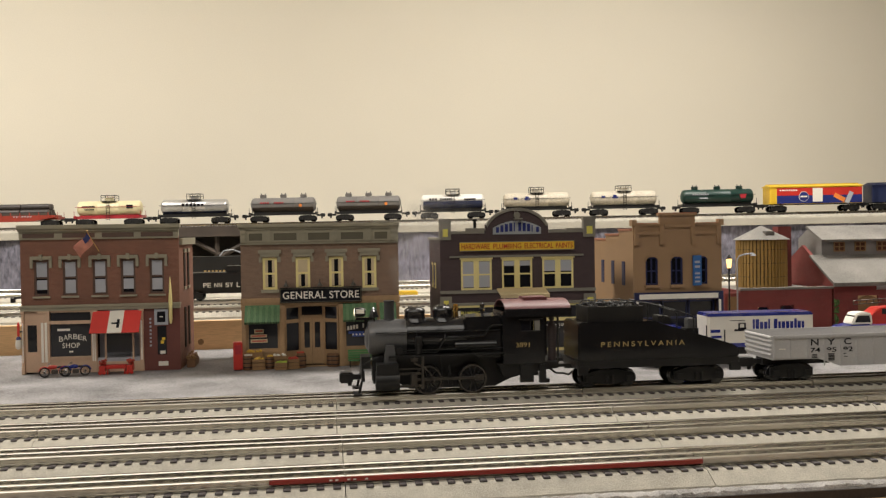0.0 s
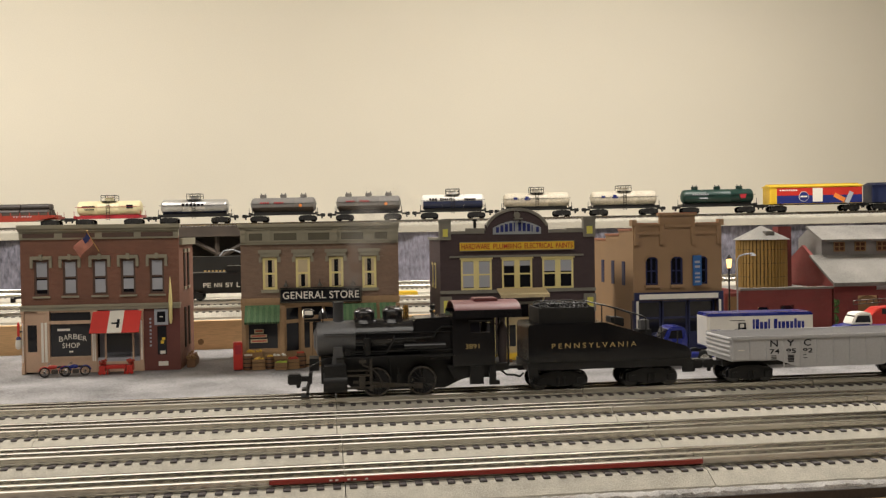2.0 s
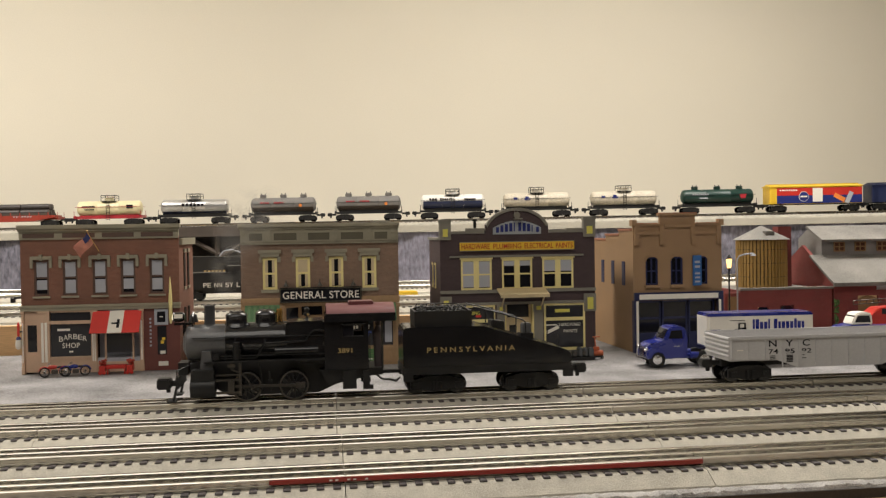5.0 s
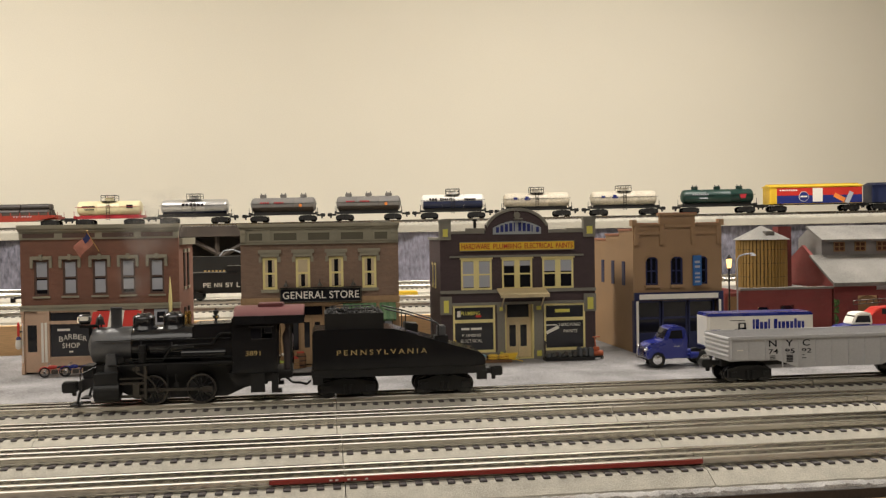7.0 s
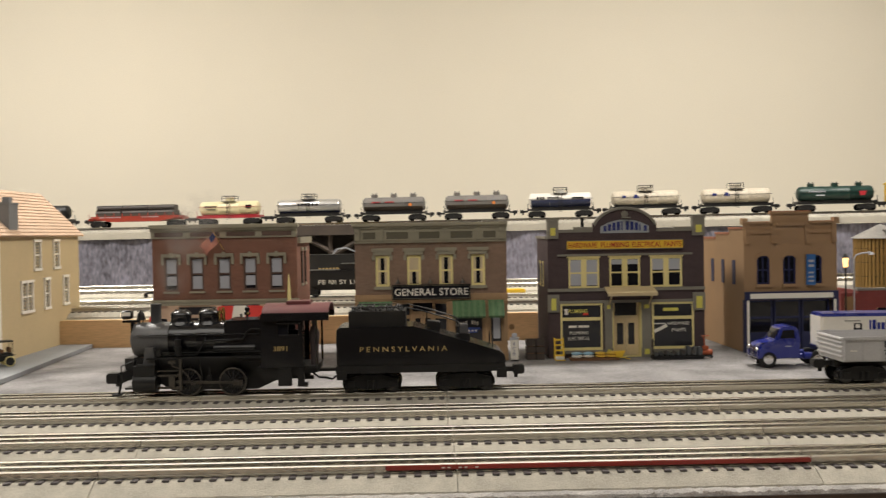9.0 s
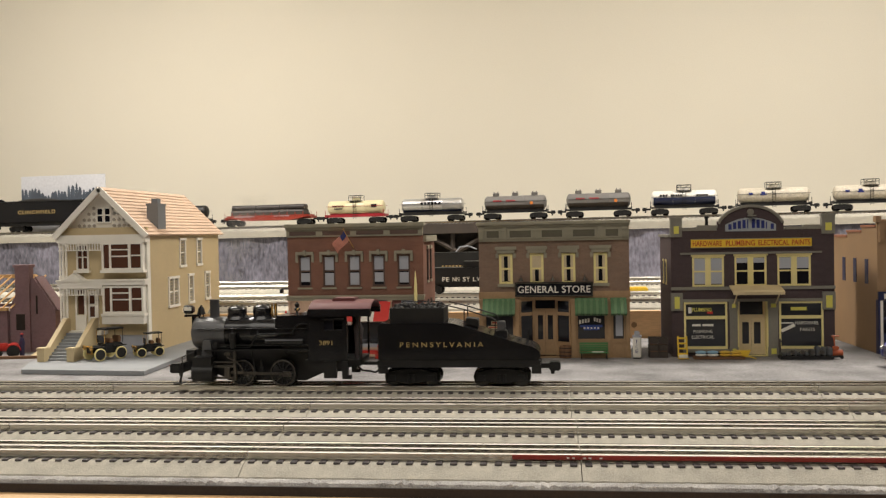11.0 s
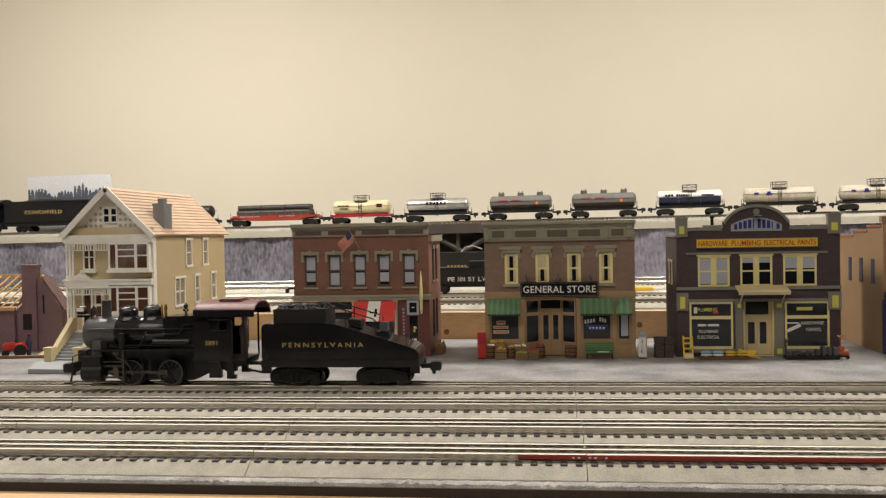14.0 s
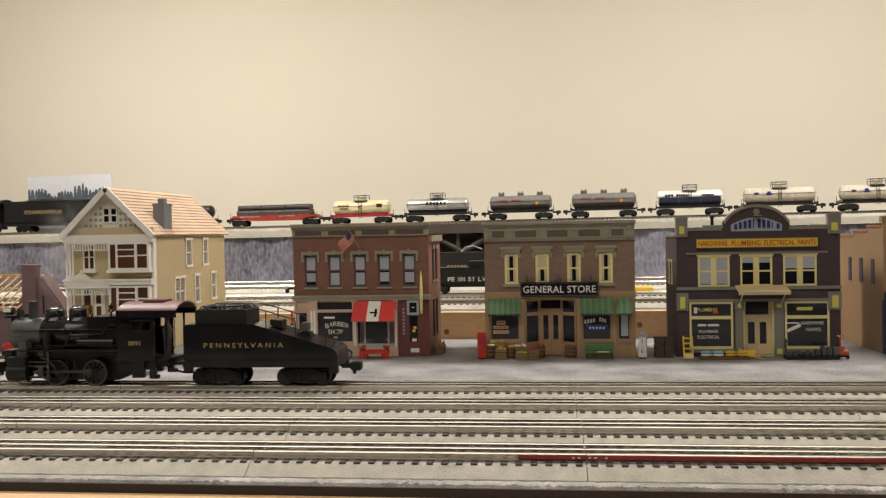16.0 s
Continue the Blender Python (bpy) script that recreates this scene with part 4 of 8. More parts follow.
# ---- barber shop ----
def barber_shop():
    t = thing("barber_shop", pose(-0.3945, 1.296, 0, 0, 0, -0.6), "red-brown brick two-storey model barber shop with red and white awning", "building")
    u = 0.000855
    k = kit(t, u)
    W = 240
    cx = (31, 74, 119, 162, 206)
    holes = [(c - 11, c + 11, 122, 177) for c in cx] + [(0, 184, -1, 102)]
    k("facade", pierced(0, W, 0, 212, 0, 5, holes), BRICK_RED)
    k("lower_front", [(184, W, -1.2, -0.1, 0, 102)], SIGNRED, "dark red painted panel front")
    shell(k, W, 206, 150, 5, BRICK_RED, GREYROOF)
    k("side_cornice", [(W, W + 5, 8, 150, 198, 209)], OLIVE)
    # side windows are near-black blocks, the dark of the rooms painted on
    for y0 in (45, 85):
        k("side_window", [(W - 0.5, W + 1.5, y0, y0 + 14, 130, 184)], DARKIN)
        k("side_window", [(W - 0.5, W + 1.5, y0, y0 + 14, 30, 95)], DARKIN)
        k("side_window_trim", [(W + 0.5, W + 2.5, y0 - 3, y0 + 17, 125, 129), (W + 0.5, W + 3, y0 - 3, y0 + 17, 185, 191)], OLIVE)
    k("cornice", [(-3, W + 3, -9, 6, 225.5, 232), (-2, W + 1, -6, 0, 221.5, 225.5), (-1, W, -3, 0, 209, 221.5), (-1, W, 0, 5, 212, 225.5)], OLIVE, "olive grey painted cornice", bevel=0.5)
    for a, b in ((5, 52), (64, 113), (124, 172), (183, 232)):
        k("cornice_panel", [(a, b, -3.8, -2.9, 212, 219)], BROWNFRAME)
    for i, c in enumerate(cx):
        k("window_hood", [(c - 16, c + 16, -4, 0, 178, 183.5), (c - 2.5, c + 2.5, -5, 0, 177, 186), (c - 16.5, c - 12, -3, 0, 165, 180), (c + 12, c + 16.5, -3, 0, 165, 180)], OLIVE, bevel=0.4)
        w = window(k, c - 11, c + 11, 122, 177, 1.0, BROWNFRAME, DARKGLASS, 3.0)
        drop = (6, 0, 0, 5, 3)[i]
        k("blind", [(c - 8, c + 8, 2.3, 2.7, 125 + drop, 146), (c - 8, c + 8, 2.3, 2.7, 151, 174)], BLIND, "pale half-drawn blind", under=w)
        k("window_sill", [(c - 13, c + 13, -3, 0, 118, 121)], OLIVE)
    k("belt_cornice", [(-2, W + 2, -7, 5, 103, 107), (-1, W + 1, -5, 5, 98, 103)], OLIVE, bevel=0.4)
    # storefront
    for x0, x1 in ((0, 4), (26, 42), (104, 113), (178, 184)):
        k("post", [(x0, x1, -3, 4, 0, 102), (x0 - 0.5, x1 + 0.5, -4, 4, 0, 12), (x0 - 0.8, x1 + 0.8, -4.4, 4, 94, 102)], SALMON, bevel=0.4)
        for q in ((0.22, 0.44), (0.56, 0.78)) if x1 - x0 > 8 else ((0.3, 0.7),):
            k("post_panel", [(x0 + (x1 - x0) * q[0], x0 + (x1 - x0) * q[1], -3.8, -3, 18, 80)], HOUSEWHITE)
    k("corner_door", pierced(4, 26, 2, 84, 1, 3, [(8, 22, 34, 76)]), SALMON)
    k("corner_pane", [(8, 22, 1.6, 2.2, 34, 76)], DARKGLASS)
    k("corner_head", [(4, 26, 0, 3, 84, 102)], SALMON)
    k("bulkhead", [(42, 104, -2, 4, 0, 22), (113, 178, -2, 4, 0, 16)], SALMON)
    for y0, z0, z1 in ((-3, 22, 26), (-3, 77, 82), (-2, 95, 102)):
        k("window_rail", [(42, 104, y0, 3, z0, z1)], SALMON)
    big = k("shop_window", [(43, 104, 0.5, 1.1, 26, 77)], CLEARGLASS, "dark shop window with pale lettering")
    k("upper_light", [(43, 104, 0.5, 1.1, 82, 97)], CLEARGLASS)
    for i, ch in enumerate("BARBER"):
        a = (i - 2.5) * 7.2
        lettering(ch, WHITE, big, (76 + a - 3) * u, (76 + a + 3.2) * u, (53 - 0.011 * a * a) * u, (61 - 0.011 * a * a) * u, 0.4 * u)
    lettering("SHOP", WHITE, big, 60 * u, 86 * u, 39 * u, 47 * u, 0.4 * u, spacing=1.1)
    bars(big, WHITE, [(53 * u, 72 * u, 66 * u, 69.5 * u), (70 * u, 76 * u, 32 * u, 34.5 * u)], 0.4 * u)
    k("shop_back", [(113, 178, 14, 15, 16, 102)], BLIND)
    k("display_frame", [(113, 178, -1, 2, 60, 64), (124, 127, -1, 2, 16, 60), (166, 169, -1, 2, 16, 60)], SALMON)
    k("display_pane", [(127, 166, 0.4, 1, 30, 60)], CLEARGLASS)
    k("shelf", [(113, 178, -0.5, 12, 16, 22)], BLIND)
    m = Matrix.Translation((0, -3 * u, 96 * u)) @ Matrix.Rotation(radians(50), 4, "X")
    for x0, x1, mm in ((108, 134, AWNRED), (134, 156, WHITE), (156, 182, AWNRED)):
        bm = box(shape(), x0 * u, x1 * u, -42 * u, 0, -0.5 * u, 0.6 * u, m)
        part("awning_strip", bm, mm, t, "awning cloth strip")
    bm = shape()
    box(bm, 139 * u, 152 * u, -26 * u, -23 * u, 0.6 * u, 1.0 * u, m), box(bm, 147 * u, 151 * u, -33 * u, -17 * u, 0.6 * u, 1.0 * u, m)
    part("awning_emblem", bm, INK, t)
    f = k("framed_sign", pierced(201, 222, 72, 97, -3, -1.1, [(205, 218, 76, 93)]), BLIND, "grey framed notice")
    k("notice", [(205, 218, -2, -1.2, 76, 93)], INK, under=f)
    bars(f, WHITE, [(209 * u, 214 * u, 84 * u, 85.5 * u)], -2 * u)
    d = k("side_door", [(205, 219, -2, -1.2, 25, 70)], DARKGLASS, "narrow dark door glass")
    k("door_notice", [(209, 217, -2.4, -2, 26, 31)], WHITE, under=d)
    k("door_emblem", [(210, 215, -2.4, -2, 42, 47), (212, 217, -2.4, -2, 48, 52)], YELLOW, under=d)
    k("white_plate", [(206, 221, -1.7, -1.2, 7, 14)], WHITE)
    bars(t, BLIND, [(193 * u, 196 * u, (38 + 6 * i) * u, (41 + 6 * i) * u) for i in range(8)], -1.2 * u)
    # flag on a staff
    bm = tube(shape(), (119 * u, -2 * u, 189 * u), (107 * u, -26 * u, 221 * u), 0.0005, 8)
    ball(bm, (107 * u, -26 * u, 222 * u), 0.0009, n=8)
    part("flag_staff", bm, BRASS, t)
    fl = shape()
    rows = []
    for i in range(9):
        f = i / 8
        p = Vector((107 * u, -26 * u, 219 * u)).lerp(Vector((113 * u, -14 * u, 203 * u)), f)
        rows.append([fl.verts.new(p + Vector((-20 * u * g + 1.8 * u * math.sin(6 * g), 2.6 * u * math.sin(6 * g + 2 * f), -23 * u * g))) for g in (0, 0.2, 0.4, 0.6, 0.8, 1)])
    for a, b in zip(rows, rows[1:]):
        for c in range(5):
            fl.faces.new((a[c], a[c + 1], b[c + 1], b[c]))
    flag = part("flag", fl, FLAGRED, t, "small faded red, white and blue flag", smooth=True)
    can = shape()
    rows2 = []
    for i in range(5):
        f = i / 8
        p = Vector((107 * u, -26.5 * u, 219 * u)).lerp(Vector((113 * u, -14.5 * u, 203 * u)), f)
        rows2.append([can.verts.new(p + Vector((-20 * u * g + 1.8 * u * math.sin(6 * g), -0.6 * u + 2.6 * u * math.sin(6 * g + 2 * f), -23 * u * g))) for g in (0, 0.2, 0.4)])
    for a, b in zip(rows2, rows2[1:]):
        for c in range(2):
            can.faces.new((a[c], a[c + 1], b[c + 1], b[c]))
    part("canton", can, BLUE, flag, smooth=True)
    # slim cream pole sign on the corner
    bm = lathe(shape(), (227 * u, -8 * u, 74 * u), (227 * u, -8 * u, 148 * u), [(0, 0.0012), (0.1, 0.0024), (0.5, 0.0026), (0.8, 0.0016), (1, 0.0004)], 10)
    part("pole_sign", bm, CREAM, t, "slim cream painted corner pole", smooth=True)
    # barber pole on a bracket at the corner
    bm = lathe(shape(), (-3 * u, -7 * u, 40 * u), (-3 * u, -7 * u, 55 * u), [(0, 0.0020), (0.15, 0.0036), (0.5, 0.0042), (0.85, 0.0036), (1, 0.003)], 14)
    globe = part("pole_globe", bm, WHITE, t, "white globe of the barber pole", smooth=True)
    part("globe_cap", lathe(shape(), (-3 * u, -7 * u, 55 * u), (-3 * u, -7 * u, 60 * u), [(0, 0.0034), (0.6, 0.0030), (1, 0.0012)], 12), BLUE, globe, smooth=True)
    bm = lathe(shape(), (-3 * u, -7 * u, 60 * u), (-3 * u, -7 * u, 82 * u), [(0, 0.0012), (0.1, 0.0017), (0.85, 0.0017), (1, 0.0006)], 12)
    part("barber_pole", bm, AWNRED, t, "red barber pole", smooth=True)
    k("pole_bracket", [(-3.6, 2, -7.5, 0, 66, 68)], SOFTBLACK)
    k("wall_light", [(-10, 0, -4, 0, 118, 121), (-14, -9, -6, 2, 112, 119)], SOFTBLACK)
    return t


SIGNRED = mat("dark_red_door_paint", (0.145, 0.045, 0.035), 0.6, var=0.12)
BROWNFRAME = mat("brown_sash", (0.10, 0.06, 0.045), 0.6, var=0.1)
AWNRED = mat("red_awning_cloth", (0.62, 0.035, 0.025), 0.65, var=0.08)
FLAGRED = mat("faded_flag_cloth", (0.70, 0.30, 0.22), 0.8, var=0.2, scale=300, stretch=(3, 0.3, 3))
barber_shop()


# ---- hardware store ----
def hardware_store():
    t = thing("hardware_store", pose(0.1668, 1.283, 0, 0, 0, 0.2), "dark purple brick model hardware store with cream windows and yellow sign", "building")
    u = 0.000768
    k = kit(t, u)
    W = 290
    pairs = ((38, 95), (114, 171), (190, 249))
    holes = [(a, b, 129, 185) for a, b in pairs] + [(22, 100, 14, 101), (118, 173, -1, 106), (192, 270, 14, 101)]
    k("facade", pierced(0, W, 0, 232, 0, 6, holes), BRICK_DARK)
    def curve(rise, r):
        return [(143 + r * math.sin(a), rise + 31 * (math.cos(a) - 0.35) / 0.65) for a in np.linspace(-1.2, 1.2, 25)]
    arch = [(84, 232), (84, 249)] + curve(242, 59) + [(202, 249), (202, 232)]
    part("arched_parapet", prism(shape(), [(x * u, z * u) for x, z in arch], 0, 6 * u), BRICK_DARK, t)
    cap = curve(247.5, 62) + curve(242.5, 59.5)[::-1]
    part("arch_coping", prism(shape(), [(x * u, z * u) for x, z in cap], -3 * u, 9 * u), STONE, t, "grey stone arched coping")
    k("coping", [(20, 82, -2, 8, 232, 237), (48, 84, -2.5, 8.5, 237, 242)], STONE)
    k("coping", [(204, 268, -2, 8, 232, 237), (236, 266, -2.5, 8.5, 237, 240)], STONE)
    shell(k, W, 221, 160, 6, BRICK_DARK, GREYROOF)
    k("vent_pipe", [(66, 71, 20, 25, 212, 259), (65, 72, 19, 26, 255, 259)], SOFTBLACK)
    k("side_coping", [(-3, 6, 8, 160, 221, 226)], STONE)
    for y0 in (60, 100):
        k("side_window", [(-2, 1, y0, y0 + 12, 130, 178)], CREAM)
        k("side_pane", [(-2.6, -1.9, y0 + 2, y0 + 10, 134, 174)], DARKGLASS)
    for x0, x1, dz in ((-1, 20, 0), (268, 291, 2)):
        p = k("corner_pier", [(x0, x1, -4, 8, 221 + dz, 253 + dz), (x0 - 1, x1 + 1, -5, 9, 253 + dz, 258 + dz)], STONE, "grey stone pier", bevel=0.5)
        k("pier_panel", [(x0 + 6, x1 - 6, -5, -4, 227 + dz, 241 + dz)], PALEYELLOW, under=p)
        p2 = k("lower_pier", [(x0, x1, -4, 6, 85, 118)], STONE, "grey stone pier", bevel=0.5)
        k("pier_panel", [(x0 + 6, x1 - 6, -5, -4, 89, 111)], PALEYELLOW, under=p2)
    s = k("sign_board", [(36, 250, -4, -0.2, 200, 217)], YELLOW, "yellow sign board with red letters", bevel=0.4)
    k("sign_rim", [(36, 250, -4.6, -3.9, 215.8, 217.2), (36, 250, -4.6, -3.9, 200, 201.2)], STONE, under=s)
    for wd, a, b in (("HARDWARE", 39, 91), ("PLUMBING", 98, 150), ("ELECTRICAL", 156, 210), ("PAINTS", 215, 247)):
        lettering(wd, SIGNLETTER, s, a * u, b * u, 203.6 * u, 213.2 * u, -4.1 * u, bold=0.012)
    name = prism(shape(), [(x * u, z * u) for x, z in [(98, 230), (98, 242)] + [(143 + 45 * q, 242 + 13 * (1 - q * q)) for q in np.linspace(-0.9, 0.9, 9)] + [(188, 242), (188, 230)]], -2 * u, -0.1 * u)
    nb = part("name_board", name, STONEBLUE, t, "grey arched name board with blue bars")
    for i in range(10):
        q = (i - 4.5) / 4.8
        bars(nb, BLUE, [((141 + 40 * q) * u, (141 + 40 * q + (2.0 if i in (4, 8) else 5.6)) * u, (233 + 2.5 * (1 - q * q)) * u, (242 + 9.5 * (1 - q * q)) * u)], -2 * u)
    bm = tube(shape(), (143 * u, 0, 265 * u), (143 * u, -4 * u, 265 * u), 6 * u, 14)
    box(bm, 137 * u, 151 * u, -14 * u, -2 * u, 257 * u, 259.5 * u)
    part("gable_lamp", bm, STONE, t)
    k("string_course", [(17, 268, -3, 0, 188.2, 192), (-1, 291, -3.5, 0, 123, 128.8), (14, 276, -3, 0, 101, 106)], STONE)
    for i, (a, b) in enumerate(pairs):
        mid = (a + b) / 2
        for x0, x1 in ((a, mid - 1.5), (mid + 1.5, b)):
            w = window(k, x0, x1, 129, 185, 0.2, CREAM, DARKGLASS, 3.6)
            if i != 1:
                k("blind", [(x0 + 3.6, x1 - 3.6, 1.2, 1.6, 161 if i == 2 else 134, 181)], BLIND, under=w)
            else:
                k("blind", [(x0 + 3.6, x1 - 3.6, 1.2, 1.6, 172, 181)], BLIND, under=w)
        k("mullion", [(mid - 1.5, mid + 1.5, -0.5, 4, 129, 185)], CREAM)
        k("window_head", [(a - 2, b + 2, -1.5, 0, 185, 188)], CREAM)
    # canopy over the door
    m = Matrix.Translation((0, 0, 128 * u)) @ Matrix.Rotation(radians(14), 4, "X")
    cn = shape()
    for i in range(18):
        box(cn, (104 + i * 5) * u, (108.7 + i * 5) * u, -38 * u, 0, 0, 3.2 * u, m)
    box(cn, 104 * u, 194 * u, -39 * u, -37 * u, -3 * u, 3.4 * u, m)
    can = part("canopy", cn, CREAMWOOD, t, "cream plank canopy over the entrance")
    for x in (112, 186):
        bm = tube(shape(), (x * u, -1 * u, 96 * u), (x * u, -32 * u, 118 * u), 0.0011, 8)
        part("brace", bm, CREAMWOOD, can)
    for x0, x1 in ((22, 100), (192, 270)):
        w = k("shop_window", pierced(x0, x1, 14, 101, -1, 4, [(x0 + 3.5, x1 - 3.5, 19, 69), (x0 + 3.5, x1 - 3.5, 75, 97)]), CREAM, "cream framed shop window")
        k("pane", [(x0 + 3.5, x1 - 3.5, 1, 1.6, 19, 69)], CLEARGLASS, under=w)
        k("pane", [(x0 + 3.5, x1 - 3.5, 1, 1.6, 75, 97)], CLEARGLASS, under=w)
        k("stone_sill", [(x0 - 2, x1 + 2, -4, 0, 8, 14)], STONE)
    lettering("PLUMBING", PALEYELLOW, t, 37 * u, 72 * u, 83 * u, 90 * u, 0.8 * u, bold=0.01)
    lettering("PLUMBING", WHITE, t, 39 * u, 73 * u, 43.5 * u, 49 * u, 0.8 * u)
    lettering("ELECTRICAL", WHITE, t, 36 * u, 76 * u, 33 * u, 39 * u, 0.8 * u)
    lettering("HARDWARE", WHITE, t, 221 * u, 261 * u, 58 * u, 64 * u, 0.8 * u)
    lettering("PAINTS", WHITE, t, 229 * u, 255 * u, 46 * u, 52 * u, 0.8 * u)
    bars(t, WHITE, [(37 * u, 52 * u, 56 * u, 60 * u), (55 * u, 75 * u, 56 * u, 60 * u), (30 * u, 36 * u, 80 * u, 91 * u), (195 * u, 217 * u, 60 * u, 62 * u)], 0.8 * u)
    bars(t, PALEYELLOW, [(213 * u, 241 * u, 84 * u, 90 * u)], 0.8 * u)
    bars(t, AWNRED, [(64 * u, 74 * u, 79 * u, 83 * u)], 0.7 * u)
    bm = shape()
    box(bm, -13 * u, 13 * u, 0.3 * u, 0.8 * u, -3 * u, 3 * u, Matrix.Translation((208 * u, 0, 52 * u)) @ Matrix.Rotation(radians(-25), 4, "Y"))
    part("window_emblem", bm, WHITE, t)
    for x0, x1 in ((104, 118), (173, 190)):
        k("door_pier", [(x0, x1, -2, 6, 0, 104), (x0 - 1, x1 + 1, -4, 6, 0, 17), (x0 - 1, x1 + 1, -3.5, 6, 86, 101)], STONE)
        k("pier_panel", [(x0 + 4, x1 - 4, -5, -4, 5, 15)], PALEYELLOW)
        k("pier_panel", [(x0 + 4, x1 - 4, -4.4, -3.5, 90, 97)], PALEYELLOW)
    k("door_recess", [(118, 121, 0, 14, 0, 106), (170, 173, 0, 14, 0, 106), (121, 170, 0, 14, 104, 106), (121, 170, 0, 14, 0.4, 2)], CREAM)
    k("door_frame", pierced(121, 170, 2, 104, 12, 15, [(125, 166, 2, 70), (125, 166, 76, 100)]), CREAMWOOD)
    k("transom", [(125, 166, 13, 13.6, 76, 100)], DARKGLASS)
    for x0, x1 in ((125, 145.2), (145.8, 166)):
        d = k("door", pierced(x0, x1, 2, 70, 12.5, 14.5, [(x0 + 4, x1 - 4, 22, 62)]), CREAMWOOD, "cream wooden door leaf")
        k("pane", [(x0 + 4, x1 - 4, 13.2, 13.8, 22, 62)], DARKGLASS, under=d)
    return t


PALEYELLOW = mat("pale_yellow_paint", (0.68, 0.62, 0.12), 0.6, var=0.06)
SIGNLETTER = mat("red_sign_letters", (0.42, 0.03, 0.02), 0.6, var=0.05, bump=0)
STONEBLUE = mat("grey_name_board", (0.33, 0.35, 0.36), 0.6, var=0.06)
CREAMWOOD = mat("cream_plank", (0.62, 0.50, 0.29), 0.6, var=0.1, scale=220)
hardware_store()


# ---- tan garage ----
def garage():
    t = thing("tan_garage", pose(0.4550, 1.308, 0, 0, 0, 1.5), "tan moulded two-storey model garage with dark blue windows", "building")
    u = 0.00086
    k = kit(t, u, 0.955)
    W = 160
    wins = (33, 78, 123)
    holes = [(c - 11, c + 11, 120, 170) for c in wins] + [(5, 152, -1, 92)]
    k("facade", pierced(0, W, 0, 226, 0, 6, holes) + [(48, 112, 0, 6, 226, 244)], BRICK_TAN)
    k("coping", [(-2, 48, -3, 8, 226, 230), (112, W + 2, -3, 8, 226, 230), (45, 115, -3, 8, 244, 248), (-3, 6, -4, 9, 226, 237), (W - 6, W + 3, -4, 9, 226, 237)], BRICK_TAN, bevel=0.5)
    k("coping_edge", [(7, 44, -2, 7, 230, 231.2), (116, W - 7, -2, 7, 230, 231.2), (46, 114, -2, 7, 248, 249.4)], TERRACOTTA, "thin reddish coping edge")
    for x0, x1, z in ((10, 47, 216), (56, 104, 229), (112, 152, 216)):
        k("corbel_band", [(x0, x1, -3, 0, z - 6, z)], BRICK_TAN)
    for x in (2, 47, 104, 150):
        k("corbel", [(x, x + 8, -4, 0, 192, 226), (x + 1, x + 7, -5.5, -4, 192, 200)], BRICK_TAN, bevel=0.5)
    shell(k, W, 200, 230, 6, BRICK_TAN, GREYROOF)
    k("stepped_side", [(0, 6, 6, 70, 200, 218), (0, 6, 70, 140, 200, 209)], BRICK_TAN)
    k("stepped_coping", [(-2, 8, 6, 70, 218, 222), (-2, 8, 70, 140, 209, 213), (-2, 8, 140, 230, 200, 204)], TERRACOTTA)
    for y0 in (40, 95, 150):
        k("side_window", [(-1, 1, y0, y0 + 14, 118, 162)], BLUEFRAME)
    for c in wins:
        arch = [(c - 13, 164)] + [(c + 13 * math.sin(a), 164 + 12 * math.cos(a)) for a in np.linspace(-1.5, 1.5, 9)] + [(c + 13, 164), (c + 11, 164)] + [(c + 11 * math.sin(a), 162 + 9 * math.cos(a)) for a in np.linspace(1.5, -1.5, 9)] + [(c - 11, 164)]
        part("window_arch", prism(shape(), [(x * u, z * u * 0.955) for x, z in arch], -2 * u, 0), BRICK_TAN, t)
        window(k, c - 11, c + 11, 120, 170, 1, BLUEFRAME, DARKGLASS, 3, cols=2)
        k("window_sill", [(c - 13, c + 13, -4, 0, 115, 120)], BRICK_TAN)
    # small glowing block added for the glint in the left window
    k("lit_bulb", [(34, 37, 4.3, 5, 149, 158)], LENS)
    sg = k("hanging_sign", [(104, 119, -9, -6, 118, 172)], SIGNBLUE, "blue hanging sign with pale bars")
    k("sign_arm", [(108, 110, -6, 0, 166, 169), (108, 110, -6, 0, 122, 125)], SOFTBLACK, under=sg)
    bars(sg, BLIND, [(107 * u, 116 * u, (151 - 8 * i) * u, (155 - 8 * i) * u) for i in range(2)] + [(107 * u, 116 * u, (132 - 7 * i) * u, (135 - 7 * i) * u) for i in range(3)], -9 * u)
    k("beam", [(0, W, -6, 0, 93, 107)], BLUEFRAME)
    k("fascia", [(8, 150, -7.5, -6, 95, 104)], HOUSEWHITE)
    for x0, x1 in ((-1, 5), (152, 160)):
        k("door_post", [(x0, x1, -6, 5, 0, 93)], BLUEFRAME)
    k("post_trim", [(2, 6, -7.5, -6, 0, 92), (151, 155, -7.5, -6, 0, 92)], HOUSEWHITE)
    for a, b in ((8, 52), (54, 100), (102, 150)):
        d = k("garage_door", pierced(a, b, 2, 93, 8, 11, [(a + 3, b - 3, 34, 58), (a + 3, b - 3, 62, 88)]), BLUEFRAME, "dark blue glazed garage door")
        k("pane", [(a + 3, b - 3, 9, 9.6, 34, 58), (a + 3, b - 3, 9, 9.6, 62, 88)], DARKGLASS, under=d)
    return t


